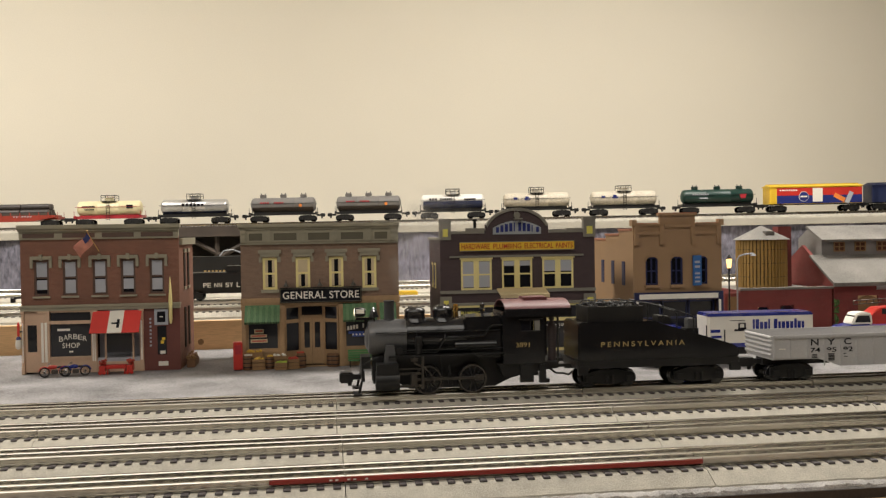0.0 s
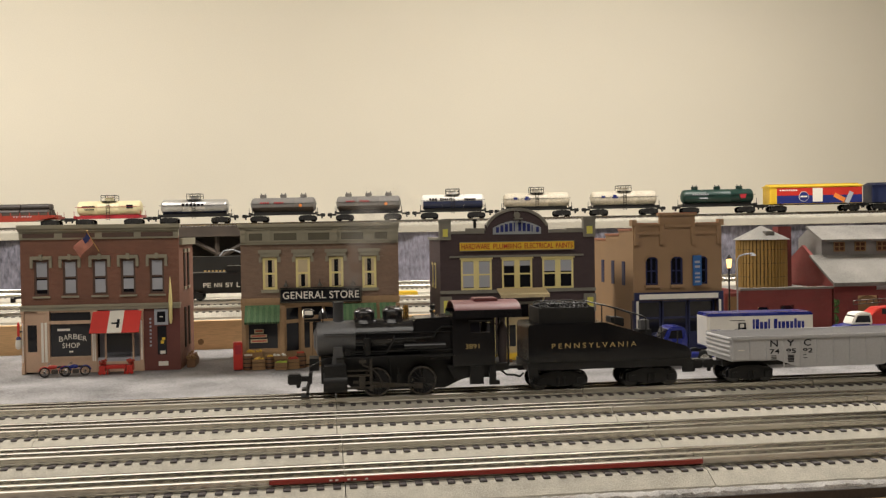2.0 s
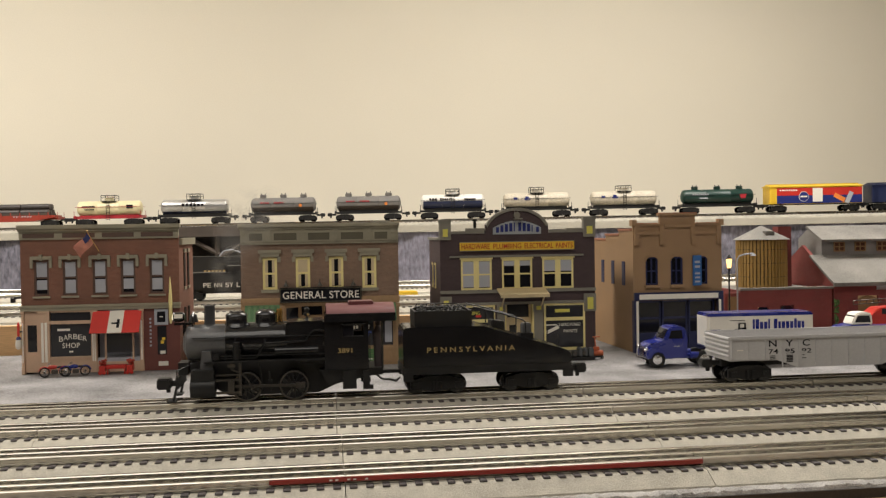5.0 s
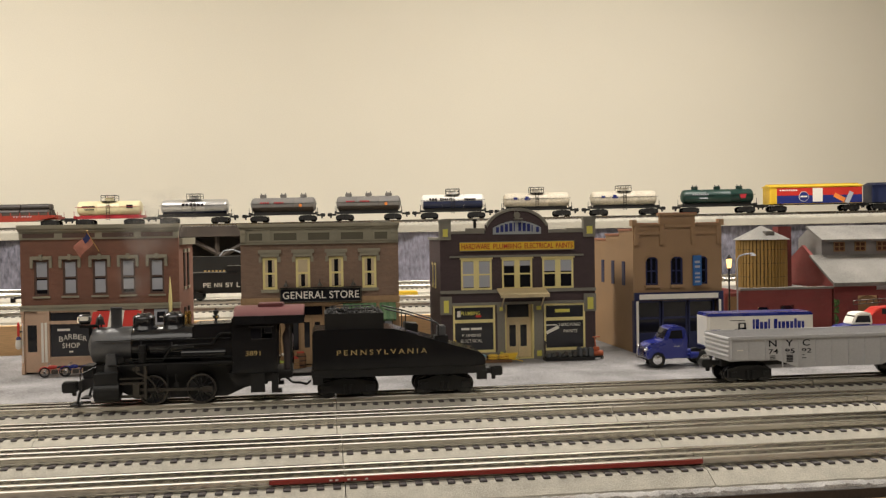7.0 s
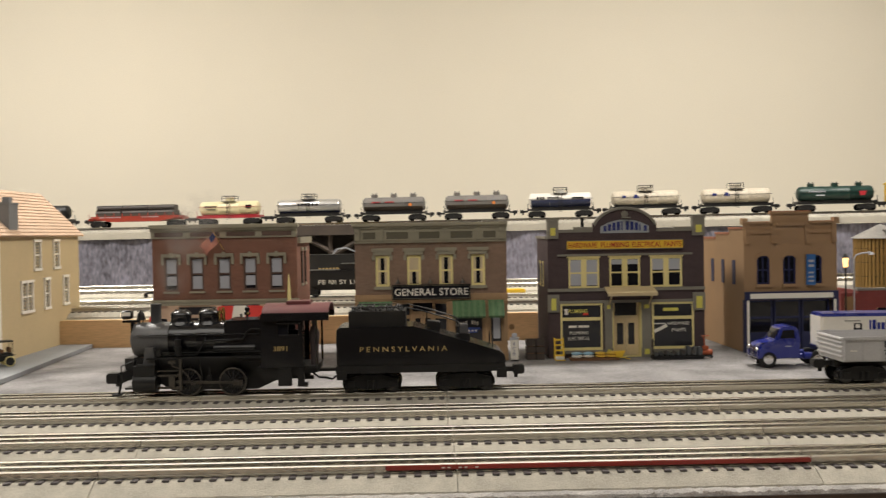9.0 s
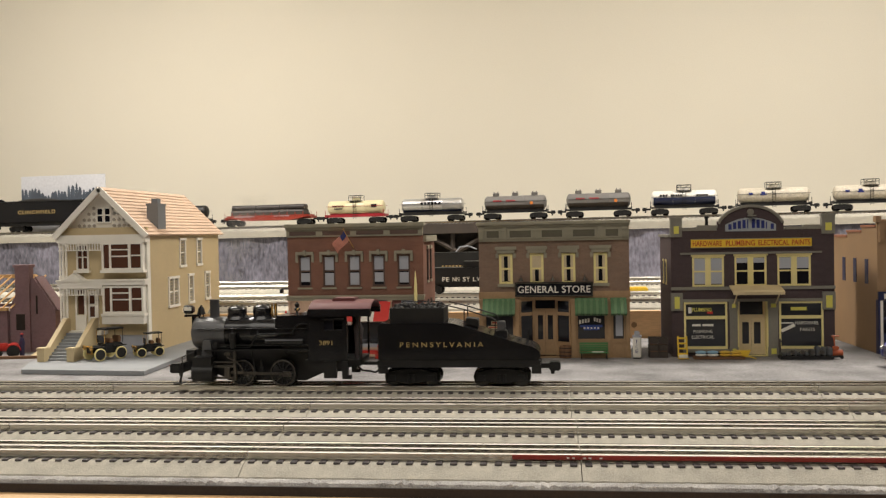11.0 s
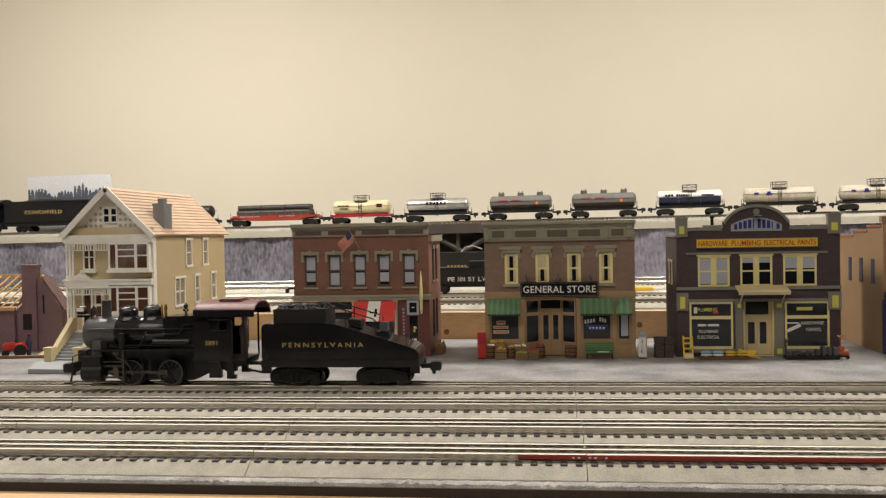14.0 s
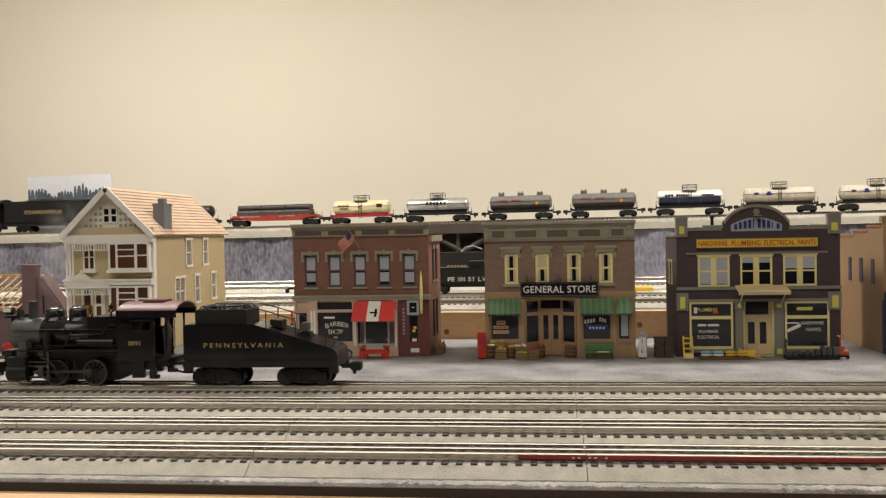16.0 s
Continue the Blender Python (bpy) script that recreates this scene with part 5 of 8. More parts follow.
TERRACOTTA = mat("terracotta_coping", (0.36, 0.15, 0.085), 0.7, var=0.12)
BLUEFRAME = mat("navy_frame", (0.015, 0.02, 0.075), 0.5, var=0.1)
SIGNBLUE = mat("blue_sign", (0.03, 0.13, 0.36), 0.5, var=0.1)
garage()


# ---- tan and white gabled house ----
def house():
    t = thing("gabled_house", pose(-0.7500, 1.289, 0.006), "tan and white gabled model house with salmon roof and bay windows", "building")
    k = kit(t, 0.001)
    W, D, E, P = 136, 316, 185, 252
    lights = ((143, 130, 171, 11), (217, 130, 171, 10), (103, 67, 109, 19), (177, 67, 110, 9), (254, 68, 111, 10))
    k("front_wall", pierced(0, W, 30, E, 8, 11, [(22, 42, 128, 168), (38, 52, 42, 96), (22, 33, 60, 98)]), TANSIDING)
    k("basement_front", pierced(0, W, 0, 30, 8, 11, [(80, 136, 0, 28)]), TANSIDING)
    k("garage_door", [(80, 136, 9.2, 10, 0, 28)], BLIND)
    side = pierced(11, D, 0, E, 0, 3, [(y - hw, y + hw, z0, z1) for y, z0, z1, hw in lights])
    sw = k("side_wall", [(W - 3 + c, W - 3 + d, a, b, e, f) for a, b, c, d, e, f in side], TANSIDING)
    k("west_wall", [(0, 3, 11, D, 0, E)], TANSIDING)
    k("back_wall", [(3, W - 3, D - 3, D, 0, E)], TANSIDING)
    # added near-black sheets behind the openings, painting an unlit inside
    k("inner_wall", [(3, W - 3, 60, 61, 0, E)], DARKIN)
    k("inner_side", [(W - 14, W - 13, 61, D - 4, 0, E)], DARKIN)
    for z in range(4, E, 5):
        k("clapboard", [(W, W + 0.4, 12, D, z, z + 0.8)], TANSIDING)
    # side windows: frame, sash bar and pane, looking to +x
    for y, z0, z1, hw in lights:
        w = k("window", [(W - 1, W + 2, y - hw - 2, y - hw + 1, z0 - 2, z1 + 2), (W - 1, W + 2, y + hw - 1, y + hw + 2, z0 - 2, z1 + 2), (W - 1, W + 3, y - hw - 3, y + hw + 3, z1, z1 + 4),
                         (W - 1, W + 3, y - hw - 3, y + hw + 3, z0 - 4, z0), (W - 1, W + 1.5, y - hw, y + hw, (z0 + z1) / 2 - 1, (z0 + z1) / 2 + 1)] + ([(W - 1, W + 2, y - 1, y + 1, z0, z1)] if hw > 15 else []), HOUSEWHITE)
        k("pane", [(W - 0.8, W - 0.3, y - hw, y + hw, z0, z1)], SIDEPANE, under=w)
    k("corner_board", [(W - 1.5, W + 1.5, 4, 8, 0, E), (W - 1, W + 1.5, 8, 14, 0, E)], HOUSEWHITE)
    k("corner_board", [(-1, 3, 5, 8, 30, E)], HOUSEWHITE)
    # gable
    g = [(0, E), (W, E), (W / 2, P)]
    part("gable", prism(shape(), [(x * 0.001, z * 0.001) for x, z in g], 0.008, 0.011), HOUSEWHITE, t)
    k("gable_base", [(-2, W + 2, 2, 8, E - 3, E + 8)], TANSIDING)
    for x0 in (W / 2 - 10, W / 2 + 2):
        w = k("gable_window", [(x0 - 1.5, x0, 5.5, 8, 200, 224), (x0 + 8, x0 + 9.5, 5.5, 8, 200, 224), (x0, x0 + 8, 5.5, 8, 200, 202), (x0, x0 + 8, 5.5, 8, 222, 224), (x0, x0 + 8, 6, 8, 211, 213)], HOUSEWHITE)
        k("pane", [(x0, x0 + 8, 7, 7.6, 202, 222)], DARKGLASS, under=w)
    for r, z in enumerate((196, 205, 214, 223)):
        half = (P - z - 10) / (P - E) * W / 2
        for i in range(-8, 9):
            x = W / 2 + i * 8.0
            if 15 < abs(x - W / 2) < half - 3:
                part("scallop", tube(shape(), (x * 0.001, 0.008, z * 0.001), (x * 0.001, 0.0068, z * 0.001), 0.0026, 8), SCALLOP, t)
    pitch = math.atan2(P - E, W / 2)
    for s in (-1, 1):
        m = Matrix.Translation((W / 2 * 0.001, 0, (P + 1) * 0.001)) @ Matrix.Rotation(-s * -pitch, 4, "Y")
        run = (W / 2 + 7) / math.cos(pitch)
        roof = part("roof", box(shape(), *sorted((0, s * run * 0.001)), -0.006, (D + 4) * 0.001, 0, 0.0022, m), SHINGLE, t, "salmon shingled roof slope")
        n = 14
        for i in range(n):
            a, b = sorted((s * run * i / n * 0.001, s * run * (i + 1) / n * 0.001))
            part("shingle_course", prism(shape(), [(a, 0.0021), (b, 0.0021), (b, 0.0023 if s < 0 else 0.0032), (a, 0.0032 if s < 0 else 0.0023)][::1], -0.006, (D + 4) * 0.001, m), SHINGLE, roof)
        part("barge_board", box(shape(), *sorted((0, s * run * 0.001)), -0.0095, -0.0060, -0.0055, 0.003, m), HOUSEWHITE, t)
    # chimney on the slope that faces the town
    cx, cy = 127, 64
    c = k("chimney", [(cx - 9, cx + 9, cy - 15, cy + 15, 186, 228), (cx - 10, cx + 10, cy - 16, cy + 16, 227, 230)], CHIMNEY, "grey chimney")
    k("chimney_pot", [(cx - 5, cx + 5, cy - 6, cy + 6, 230, 238)], CHIMNEY, under=c)
    # cornice, porch bands, posts and valances
    k("cornice", [(-3, W + 3, -6, 8, 170, 176), (-2, W + 2, -4, 8, 176, 182)], HOUSEWHITE, bevel=0.6)
    k("belt", [(-3, W + 2, -8, 8, 105, 113), (-4, W + 3, -10, 8, 111, 114)], HOUSEWHITE, bevel=0.6)
    part("pediment", prism(shape(), [(0.008, 0.114), (0.040, 0.114), (0.024, 0.124)], -0.010, 0.004), HOUSEWHITE, t)
    k("balcony_floor", [(0, 70, -8, 8, 101, 105)], HOUSEWHITE)
    for z0, z1 in ((158, 170), (90, 101)):
        k("valance_rail", [(0, 70, -6, -4.5, z0, z0 + 1.5), (0, 70, -6, -4.5, z1 - 1.5, z1)], HOUSEWHITE)
        for i in range(16):
            k("valance_bar", [(2 + i * 4.3, 3.6 + i * 4.3, -5.8, -4.7, z0 + 1.5, z1 - 1.5)], HOUSEWHITE)
    for x in (2, 12):
        for z0, z1 in ((114, 170), (36, 101)):
            bm = lathe(shape(), (x * 0.001, -0.005, z0 * 0.001), (x * 0.001, -0.005, z1 * 0.001), [(0, 0.0022), (0.1, 0.0022), (0.12, 0.0013), (0.5, 0.0017), (0.88, 0.0013), (0.9, 0.0022), (1, 0.0022)], 10)
            part("porch_post", bm, HOUSEWHITE, t, smooth=True)
    w = window(k, 22, 42, 128, 168, 6.0, HOUSEWHITE, HOUSEPANE, 2.4, cols=2)
    k("window_sill", [(19, 45, 2, 8, 124, 128)], HOUSEWHITE)
    # two bays
    for z0, z1 in ((128, 170), (62, 104)):
        b = k("bay", pierced(69, 134, z0, z1, -6, -3, [(72, 81, z0 + 3, z1 - 3), (84, 111, z0 + 3, z1 - 3), (115, 131, z0 + 3, z1 - 3)]) + [(69, 72, -3, 8, z0, z1), (131, 134, -3, 8, z0, z1), (67, 136, -8, 8, z0 - 4, z0), (84, 111, -5.5, -3.5, (z0 + z1) / 2 - 1, (z0 + z1) / 2 + 1), (115, 131, -5.5, -3.5, (z0 + z1) / 2, (z0 + z1) / 2 + 2), (84, 111, -5.5, -3.5, z1 - 12, z1 - 10)], HOUSEWHITE, "white bay window")
        for x0, x1 in ((72, 81), (84, 111), (115, 131)):
            k("pane", [(x0, x1, -4.4, -3.8, z0 + 3, z1 - 3)], HOUSEPANE, under=b)
    k("bay_base", [(68, 134, -7, 8, 46, 58)], HOUSEWHITE)
    d = k("front_door", pierced(38, 52, 36, 96, 8.4, 10, [(41, 49, 56, 72), (41, 49, 76, 92)]), HOUSEWHITE, "white front door")
    k("pane", [(41, 49, 9, 9.6, 56, 72), (41, 49, 9, 9.6, 76, 92)], HOUSEPANE, under=d)
    k("porch_window", [(22, 33, 9, 9.6, 60, 98)], HOUSEPANE)
    k("porch_panel", [(19, 36, 5.6, 8, 36, 59), (19, 21.5, 5.6, 8, 59, 100), (33.5, 37, 5.6, 8, 59, 100), (53, 56, 5.6, 8, 36, 100), (21.5, 53, 5.6, 8, 98, 102)], HOUSEWHITE, "white porch panelling round the door")
    k("porch_floor", [(0, 70, -14, 8, 30, 36)], HOUSEWHITE)
    # stairs with solid tan walls
    for i in range(9):
        z = 34 - i * 3.9
        k("step", [(18, 56, -22 - i * 7.0, -14, max(z - 3.9, 0), z)], PAVING)
    for x0, x1 in ((11, 18), (56, 63)):
        pr = prism(shape(), [(0, 0), (0, 0.056), (-0.010, 0.056), (-0.066, 0.014), (-0.074, 0.014), (-0.074, 0)], x0 * 0.001, x1 * 0.001, Matrix(((0, 1, 0, 0), (1, 0, 0, -0.008), (0, 0, 1, 0), (0, 0, 0, 1))))
        part("stair_wall", pr, TANSIDING, t)
        k("stair_pier", [(x0 - 2, x1 + 2, -88, -76, -5.5, 17), (x0 - 3, x1 + 3, -89, -75, 17, 20)], TANSIDING)
    return t


HOUSEPANE = glass_mat("house_window_glass", (0.10, 0.045, 0.03), 0.1)
# side panes are pale: the reflection in them is put into the colour
SIDEPANE = glass_mat("house_glass_with_reflection", (0.26, 0.235, 0.19), 0.12)
# scallops of the white gable, their shadow painted in as a darker tone
SCALLOP = mat("shadowed_scallop", (0.42, 0.38, 0.32), 0.7, var=0.05)
CHIMNEY = mat("grey_chimney", (0.19, 0.195, 0.20), 0.8, var=0.1)
house()
bm = prism(shape(), [(-0.722, 1.128), (-0.540, 1.112), (-0.566, 1.630), (-0.752, 1.630), (-0.752, 1.200)], 0.0002, 0.006, Matrix(((1, 0, 0, 0), (0, 0, 1, 0), (0, 1, 0, 0), (0, 0, 0, 1))))
tagged(part("house_lot", bm, PAVING), "grey raised paving slab under the gabled house", "pavement", kind="structure")


# ---- plum brick house with its roof still in bare rafters ----
def plum_house():
    t = thing("unfinished_house", pose(-0.912, 1.36, 0), "plum brick model house with bare roof rafters and chimney", "building")
    k = kit(t, 0.001)
    # gable end towards the camera, ridge running away to the left
    wall = prism(shape(), [(0.034, 0), (0.112, 0), (0.112, 0.068), (0.076, 0.120), (0.060, 0.120), (0.034, 0.074)], 0, 0.006)
    part("gable_wall", wall, BRICK_PLUM, t)
    k("chimney", [(46, 70, -4, 10, 0, 138), (44, 72, -6, 12, 138, 142)], BRICK_PLUM)
    k("front_wall", [(-120, 30, -2, 4, 0, 72)], BRICK_PLUM)
    # window openings as near-black blocks, room shade in the colour
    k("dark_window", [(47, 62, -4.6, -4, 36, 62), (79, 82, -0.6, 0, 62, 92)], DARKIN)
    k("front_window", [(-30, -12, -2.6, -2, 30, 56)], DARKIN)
    k("eave_board", [(-120, 34, -10, -4, 68, 73)], RAFTER)
    k("ridge_board", [(-120, 44, 60, 64, 118, 124)], RAFTER)
    for i in range(10):
        x = 42 - i * 15
        bm = tube(shape(), (x * 0.001 - 0.002, -0.008, 0.072), (x * 0.001 + 0.020, 0.062, 0.122), 0.0016, 6)
        part("rafter", bm, RAFTER, t)
    k("roof_deck", [(-120, 30, 4, 110, 60, 66)], PIPEFLOOR)
    k("rear_wall", [(-120, 112, 118, 124, 0, 70)], BRICK_PLUM)
    k("right_wall", [(106, 112, 6, 118, 0, 68)], BRICK_PLUM)
    m = Matrix.Translation((0.112, 0, 0.069)) @ Matrix.Rotation(radians(55), 4, "Y")
    part("roof", box(shape(), -0.064, 0.003, 0.003, 0.030, 0, 0.002, m), BRICK_PLUM, t)
    return t


PIPEFLOOR = mat("grey_attic_floor", (0.20, 0.16, 0.15), 0.8, var=0.3, scale=60)
RAFTER = mat("bare_pine_rafter", (0.55, 0.33, 0.13), 0.7, var=0.12)
plum_house()


# ---- red brick engine house with its clerestory, and the water tank on the annexe ----
def engine_house():
    t = thing("engine_house", pose(0.735, 1.55, 0), "deep red brick model engine house with weathered grey roof and clerestory", "building")
    k = kit(t, 0.001)
    k("annexe", pierced(0, 172, 0, 70, 0, 6, [(32, 52, 0, 40), (74, 100, 0, 42)]) + [(0, 6, 6, 150, 0, 70), (166, 172, 6, 150, 0, 70)], BRICK_ENGINE)
    k("annexe_coping", [(-2, 174, -2, 7, 70, 74)], GREYROOF)
    k("annexe_roof", [(4, 170, 6, 150, 66, 70)], GREYROOF)
    for c, w in ((42, 10), (87, 13)):
        arch = [(c - w, 0), (c - w, 30)] + [(c + w * math.sin(a), 30 + 13 * math.cos(a)) for a in np.linspace(-1.5, 1.5, 9)] + [(c + w, 30), (c + w, 0)]
        part("arched_window", prism(shape(), [(x * 0.001, z * 0.001) for x, z in arch], 0.001, 0.003), DARKGLASS, t)
    k("yellow_window", [(-24, -8, -2, 0, 26, 60)], CRATE)
    k("low_wall", [(-30, 0, 0, 5, 0, 66)], BRICK_ENGINE)
    # main hall: gable end looks left, roof falls towards the camera
    m = Matrix(((0, 1, 0, 0), (1, 0, 0, 0), (0, 0, 1, 0), (0, 0, 0, 1)))
    hall = prism(shape(), [(0.0, 0), (0.0, 0.082), (0.110, 0.146), (0.220, 0.082), (0.220, 0)], 0.176, 0.182, m)
    part("gable_wall", hall, BRICK_ENGINE, t)
    k("front_wall", pierced(182, 620, 0, 82, 0, 6, [(222, 262, 0, 56), (300, 340, 0, 56), (380, 420, 0, 56)]), BRICK_ENGINE)
    for c in (242, 320, 400):
        arch = [(c - 20, 0), (c - 20, 42)] + [(c + 20 * math.sin(a), 42 + 14 * math.cos(a)) for a in np.linspace(-1.5, 1.5, 9)] + [(c + 20, 42), (c + 20, 0)]
        part("stall_door", prism(shape(), [(x * 0.001, z * 0.001) for x, z in arch], 0.001, 0.004), CRATE, t, "brown wooden arched stall door")
    k("wall_patch", [(258, 282, -1, 0, 66, 80)], STONEBLUE)
    pitch = math.atan2(64, 110)
    mr = Matrix.Translation((0, -0.012, 0.077)) @ Matrix.Rotation(pitch, 4, "X")
    part("roof", box(shape(), 0.168, 0.620, 0, 0.096, 0, 0.004, mr), GREYROOF, t)
    k("roof_edge", [(168, 620, -14, -11, 74, 80)], GREYROOF)
    k("clerestory", [(196, 620, 68, 72, 126, 156)] + [(196, 620, 67, 68, 128 + 5 * i, 129 + 5 * i) for i in range(6)], GREYSIDING, "grey clapboard clerestory wall")
    part("clerestory_end", prism(shape(), [(0.068, 0.126), (0.068, 0.158), (0.110, 0.180), (0.152, 0.158), (0.152, 0.126)], 0.192, 0.196, m), GREYSIDING, t)
    for c in (226, 268, 312, 356, 400):
        w = k("clerestory_window", [(c - 11, c - 9, 65, 67, 134, 152), (c + 9, c + 11, 65, 67, 134, 152), (c - 9, c + 9, 65, 67, 134, 136), (c - 9, c + 9, 65, 67, 150, 152), (c - 1, c + 1, 65.4, 67, 136, 150), (c - 9, c - 1, 65.4, 67, 142, 144), (c + 1, c + 9, 65.4, 67, 142, 144)], CRATE)
        k("pane", [(c - 9, c + 9, 66.3, 66.8, 136, 150)], HOUSEPANE, under=w)
    mc = Matrix.Translation((0, 0.058, 0.153)) @ Matrix.Rotation(math.atan2(24, 52), 4, "X")
    part("clerestory_roof", box(shape(), 0.186, 0.620, 0, 0.062, 0, 0.004, mc), GREYROOF, t)
    k("brick_chimney", [(118, 144, 90, 112, 66, 182)], BRICK_ENGINE)
    bm = shape()
    rnd = random.Random(7)
    for i in range(60):
        ball(bm, (0.178 + rnd.uniform(-0.003, 0.004), -0.003 + rnd.uniform(-0.003, 0.001), rnd.uniform(0.004, 0.05)), rnd.uniform(0.001, 0.0026), n=6)
    part("ivy", bm, LEAF, t, "green climbing plant")
    return t


GREYSIDING = mat("grey_clapboard", (0.24, 0.23, 0.22), 0.8, var=0.12)
engine_house()


def water_tank():
    x, y, r = 0.8165, 1.635, 0.0450
    t = thing("water_tank", pose(x, y, 0.070), "round yellow-brown wooden water tank with grey cone roof", "tank")
    part("tank_floor", tube(shape(), (0, 0, 0.0002), (0, 0, 0.006), r - 0.001, 28), STAVE, t)
    part("tank_core", tube(shape(), (0, 0, 0.006), (0, 0, 0.088), r - 0.0016, 28), DARKIN, t)
    me = None
    n = 44
    for i in range(n):
        a = 2 * math.pi * i / n
        m = Matrix.Rotation(a, 4, "Z")
        if me is None:
            me = part("stave", box(shape(), r - 0.002, r + 0.0008, -0.0023, 0.0023, 0.001, 0.089), STAVE, t)
            me.matrix_local = m
        else:
            share("stave", me.data, t, m)
    for z in (0.020, 0.045, 0.070):
        part("hoop", lathe(shape(), (0, 0, z), (0, 0, z + 0.0012), [(0, r + 0.0009), (1, r + 0.0009)], 32), SOFTBLACK, t)
    roof = lathe(shape(), (0, 0, 0.088), (0, 0, 0.114), [(0, r + 0.006), (0.03, r + 0.006), (0.95, 0.004), (1, 0.002)], 16)
    part("cone_roof", roof, GREYROOF, t, "grey shingled cone roof")
    part("roof_hatch", box(shape(), -0.008, 0.008, -0.036, -0.022, 0.094, 0.104), GREYROOF, t)
    return t


water_tank()


# ---- rear levels ----
slab("rear_deck", DECK, -3.0, 0.62, 1.532, 2.99, 0.030, 0.045, "pale board deck carrying the rear tracks", "deck")
slab("rear_deck_east", DECK, 0.6205, 3.0, 1.84, 2.99, 0.030, 0.045, "pale board deck carrying the rear tracks", "deck")
slab("deck_front_east", PINE, 0.6205, 3.0, 1.823, 1.8395, -0.0044, 0.045, "knotty pine board along the front of the rear deck", "board")
slab("ground_east", GRAVEL, 0.6205, 3.0, 1.5152, 1.8225, -0.0044, -0.0003, "grey gravel mat under the engine house", "ground")
slab("deck_front", PINE, -3.0, 0.62, 1.515, 1.5315, -0.0044, 0.045, "knotty pine board along the front of the rear deck", "board")


def knots():
    for x, z in ((0.135, 0.022), (-0.62, 0.03), (-0.19, 0.012), (0.21, 0.030)):
        bm = tube(shape(), (x, 1.5152, z), (x, 1.5144, z), 0.0048, 14)
        tagged(part("knot", bm, CRATE), "dark oval knot in the pine board", "knot", kind="structure")


knots()


def plain_track(name, m, length, label):
    t = thing(name, m, label, "track", "rear tracks")
    part("roadbed", roadbed_shape(shape(), 0, length, False), BALLAST, t)
    for y in (-0.015875, 0, 0.015875):
        part("rail", rail_shape(shape(), y, 0, length), NICKEL, t)
    bm = shape()
    for i in range(int(length / 0.011)):
        box(bm, i * 0.011, i * 0.011 + 0.005, -0.0262, 0.0262, 0.0085, 0.0112)
    tagged(part("tie_row", bm, TIE, t), kind="stuff")
    return t


for y in (1.585, 1.75, 2.10, 2.29):
    plain_track("rear_track", pose(-1.7, y, 0.0452), 2.3 if y < 1.6 else 3.4, "three-rail toy track on the rear deck with pale ballast")

# upper level: the rail tops lie at z = 0 of this frame
UP = pose(-0.32, 2.5, 0.2130, 0, -0.31, -5.8)


def upper_level():
    def piece(name, m, b, label, category):
        ob = part(name, box(shape(), *b), m)
        ob.matrix_world = UP
        return tagged(ob, label, category, kind="structure")
    for x0, x1 in ((-2.6, -0.16), (0.30, 2.8)):
        piece("upper_deck", DECK, (x0, x1, -0.070, 0.16, -0.032, -0.0172), "pale grey upper deck board", "deck")
        ob = rock_face(x0, x1)
        ob.matrix_world = UP
    # the deck runs far back so that it also shades the gap
    piece("bridge_deck", BRIDGE, (-0.16, 0.30, -0.040, 0.160, -0.026, -0.0174), "dark brown bridge deck over the gap", "bridge")
    # added dark sheets close the gap, its darkness put into their colour
    for x in (-0.16, 0.2985):
        piece("gap_shade_side", FOAM, (x, x + 0.0015, -0.06, 0.158, -0.17, -0.0265), "dark sheet added at the side of the bridge gap for its shade", "wall")
    piece("gap_shade_back", FOAM, (-0.1585, 0.2985, 0.158, 0.160, -0.17, -0.0265), "dark sheet added behind the bridge gap for its shade", "wall")


def rock_face(x0, x1):
    """The rocky face under the upper deck, uneven in depth."""
    bm = shape()
    n = int((x1 - x0) / 0.012)
    rows = []
    for i in range(n + 1):
        x = x0 + (x1 - x0) * i / n
        rows.append([bm.verts.new((x, -0.060 - 0.010 * noise.noise((x * 14, z * 9, 2)) - 0.004 * noise.noise((x * 60, z * 30, 5)), -0.033 - z)) for z in np.linspace(0, 0.143, 16)])
    for a, b in zip(rows, rows[1:]):
        for k in range(15):
            bm.faces.new((a[k], a[k + 1], b[k + 1], b[k]))
    return tagged(part("rock_fascia", bm, ROCK, smooth=True), "grey rock-patterned fascia under the upper deck", "rock wall", kind="structure")


BRIDGE = mat("dark_brown_girder", (0.06, 0.045, 0.035), 0.7, var=0.2)
upper_level()


def trestle():
    t = thing("bridge_girder", UP, "dark brown braced bridge girder under the upper track", "bridge")
    bm = shape()
    for x in np.linspace(-0.155, 0.29, 12):
        box(bm, x, x + 0.004, -0.0425, -0.0402, -0.026, -0.008)
    part("bridge_posts", bm, BRIDGE, t)
    part("girder", box(shape(), -0.159, 0.298, -0.046, -0.0425, -0.034, -0.0075), BRIDGE, t)
    for a, b in (((-0.10, -0.034), (0.02, -0.105)), ((0.16, -0.034), (0.04, -0.105)), ((-0.02, -0.034), (0.10, -0.100)), ((0.06, -0.034), (0.06, -0.150))):
        bm = tube(shape(), (a[0], -0.03, a[1]), (b[0], -0.03, b[1]), 0.006, 4)
        part("brace", bm, BRIDGE, t)


trestle()
plain_track("upper_track", UP @ pose(-2.4, 0, -0.017), 5.0, "three-rail toy track on the upper deck")

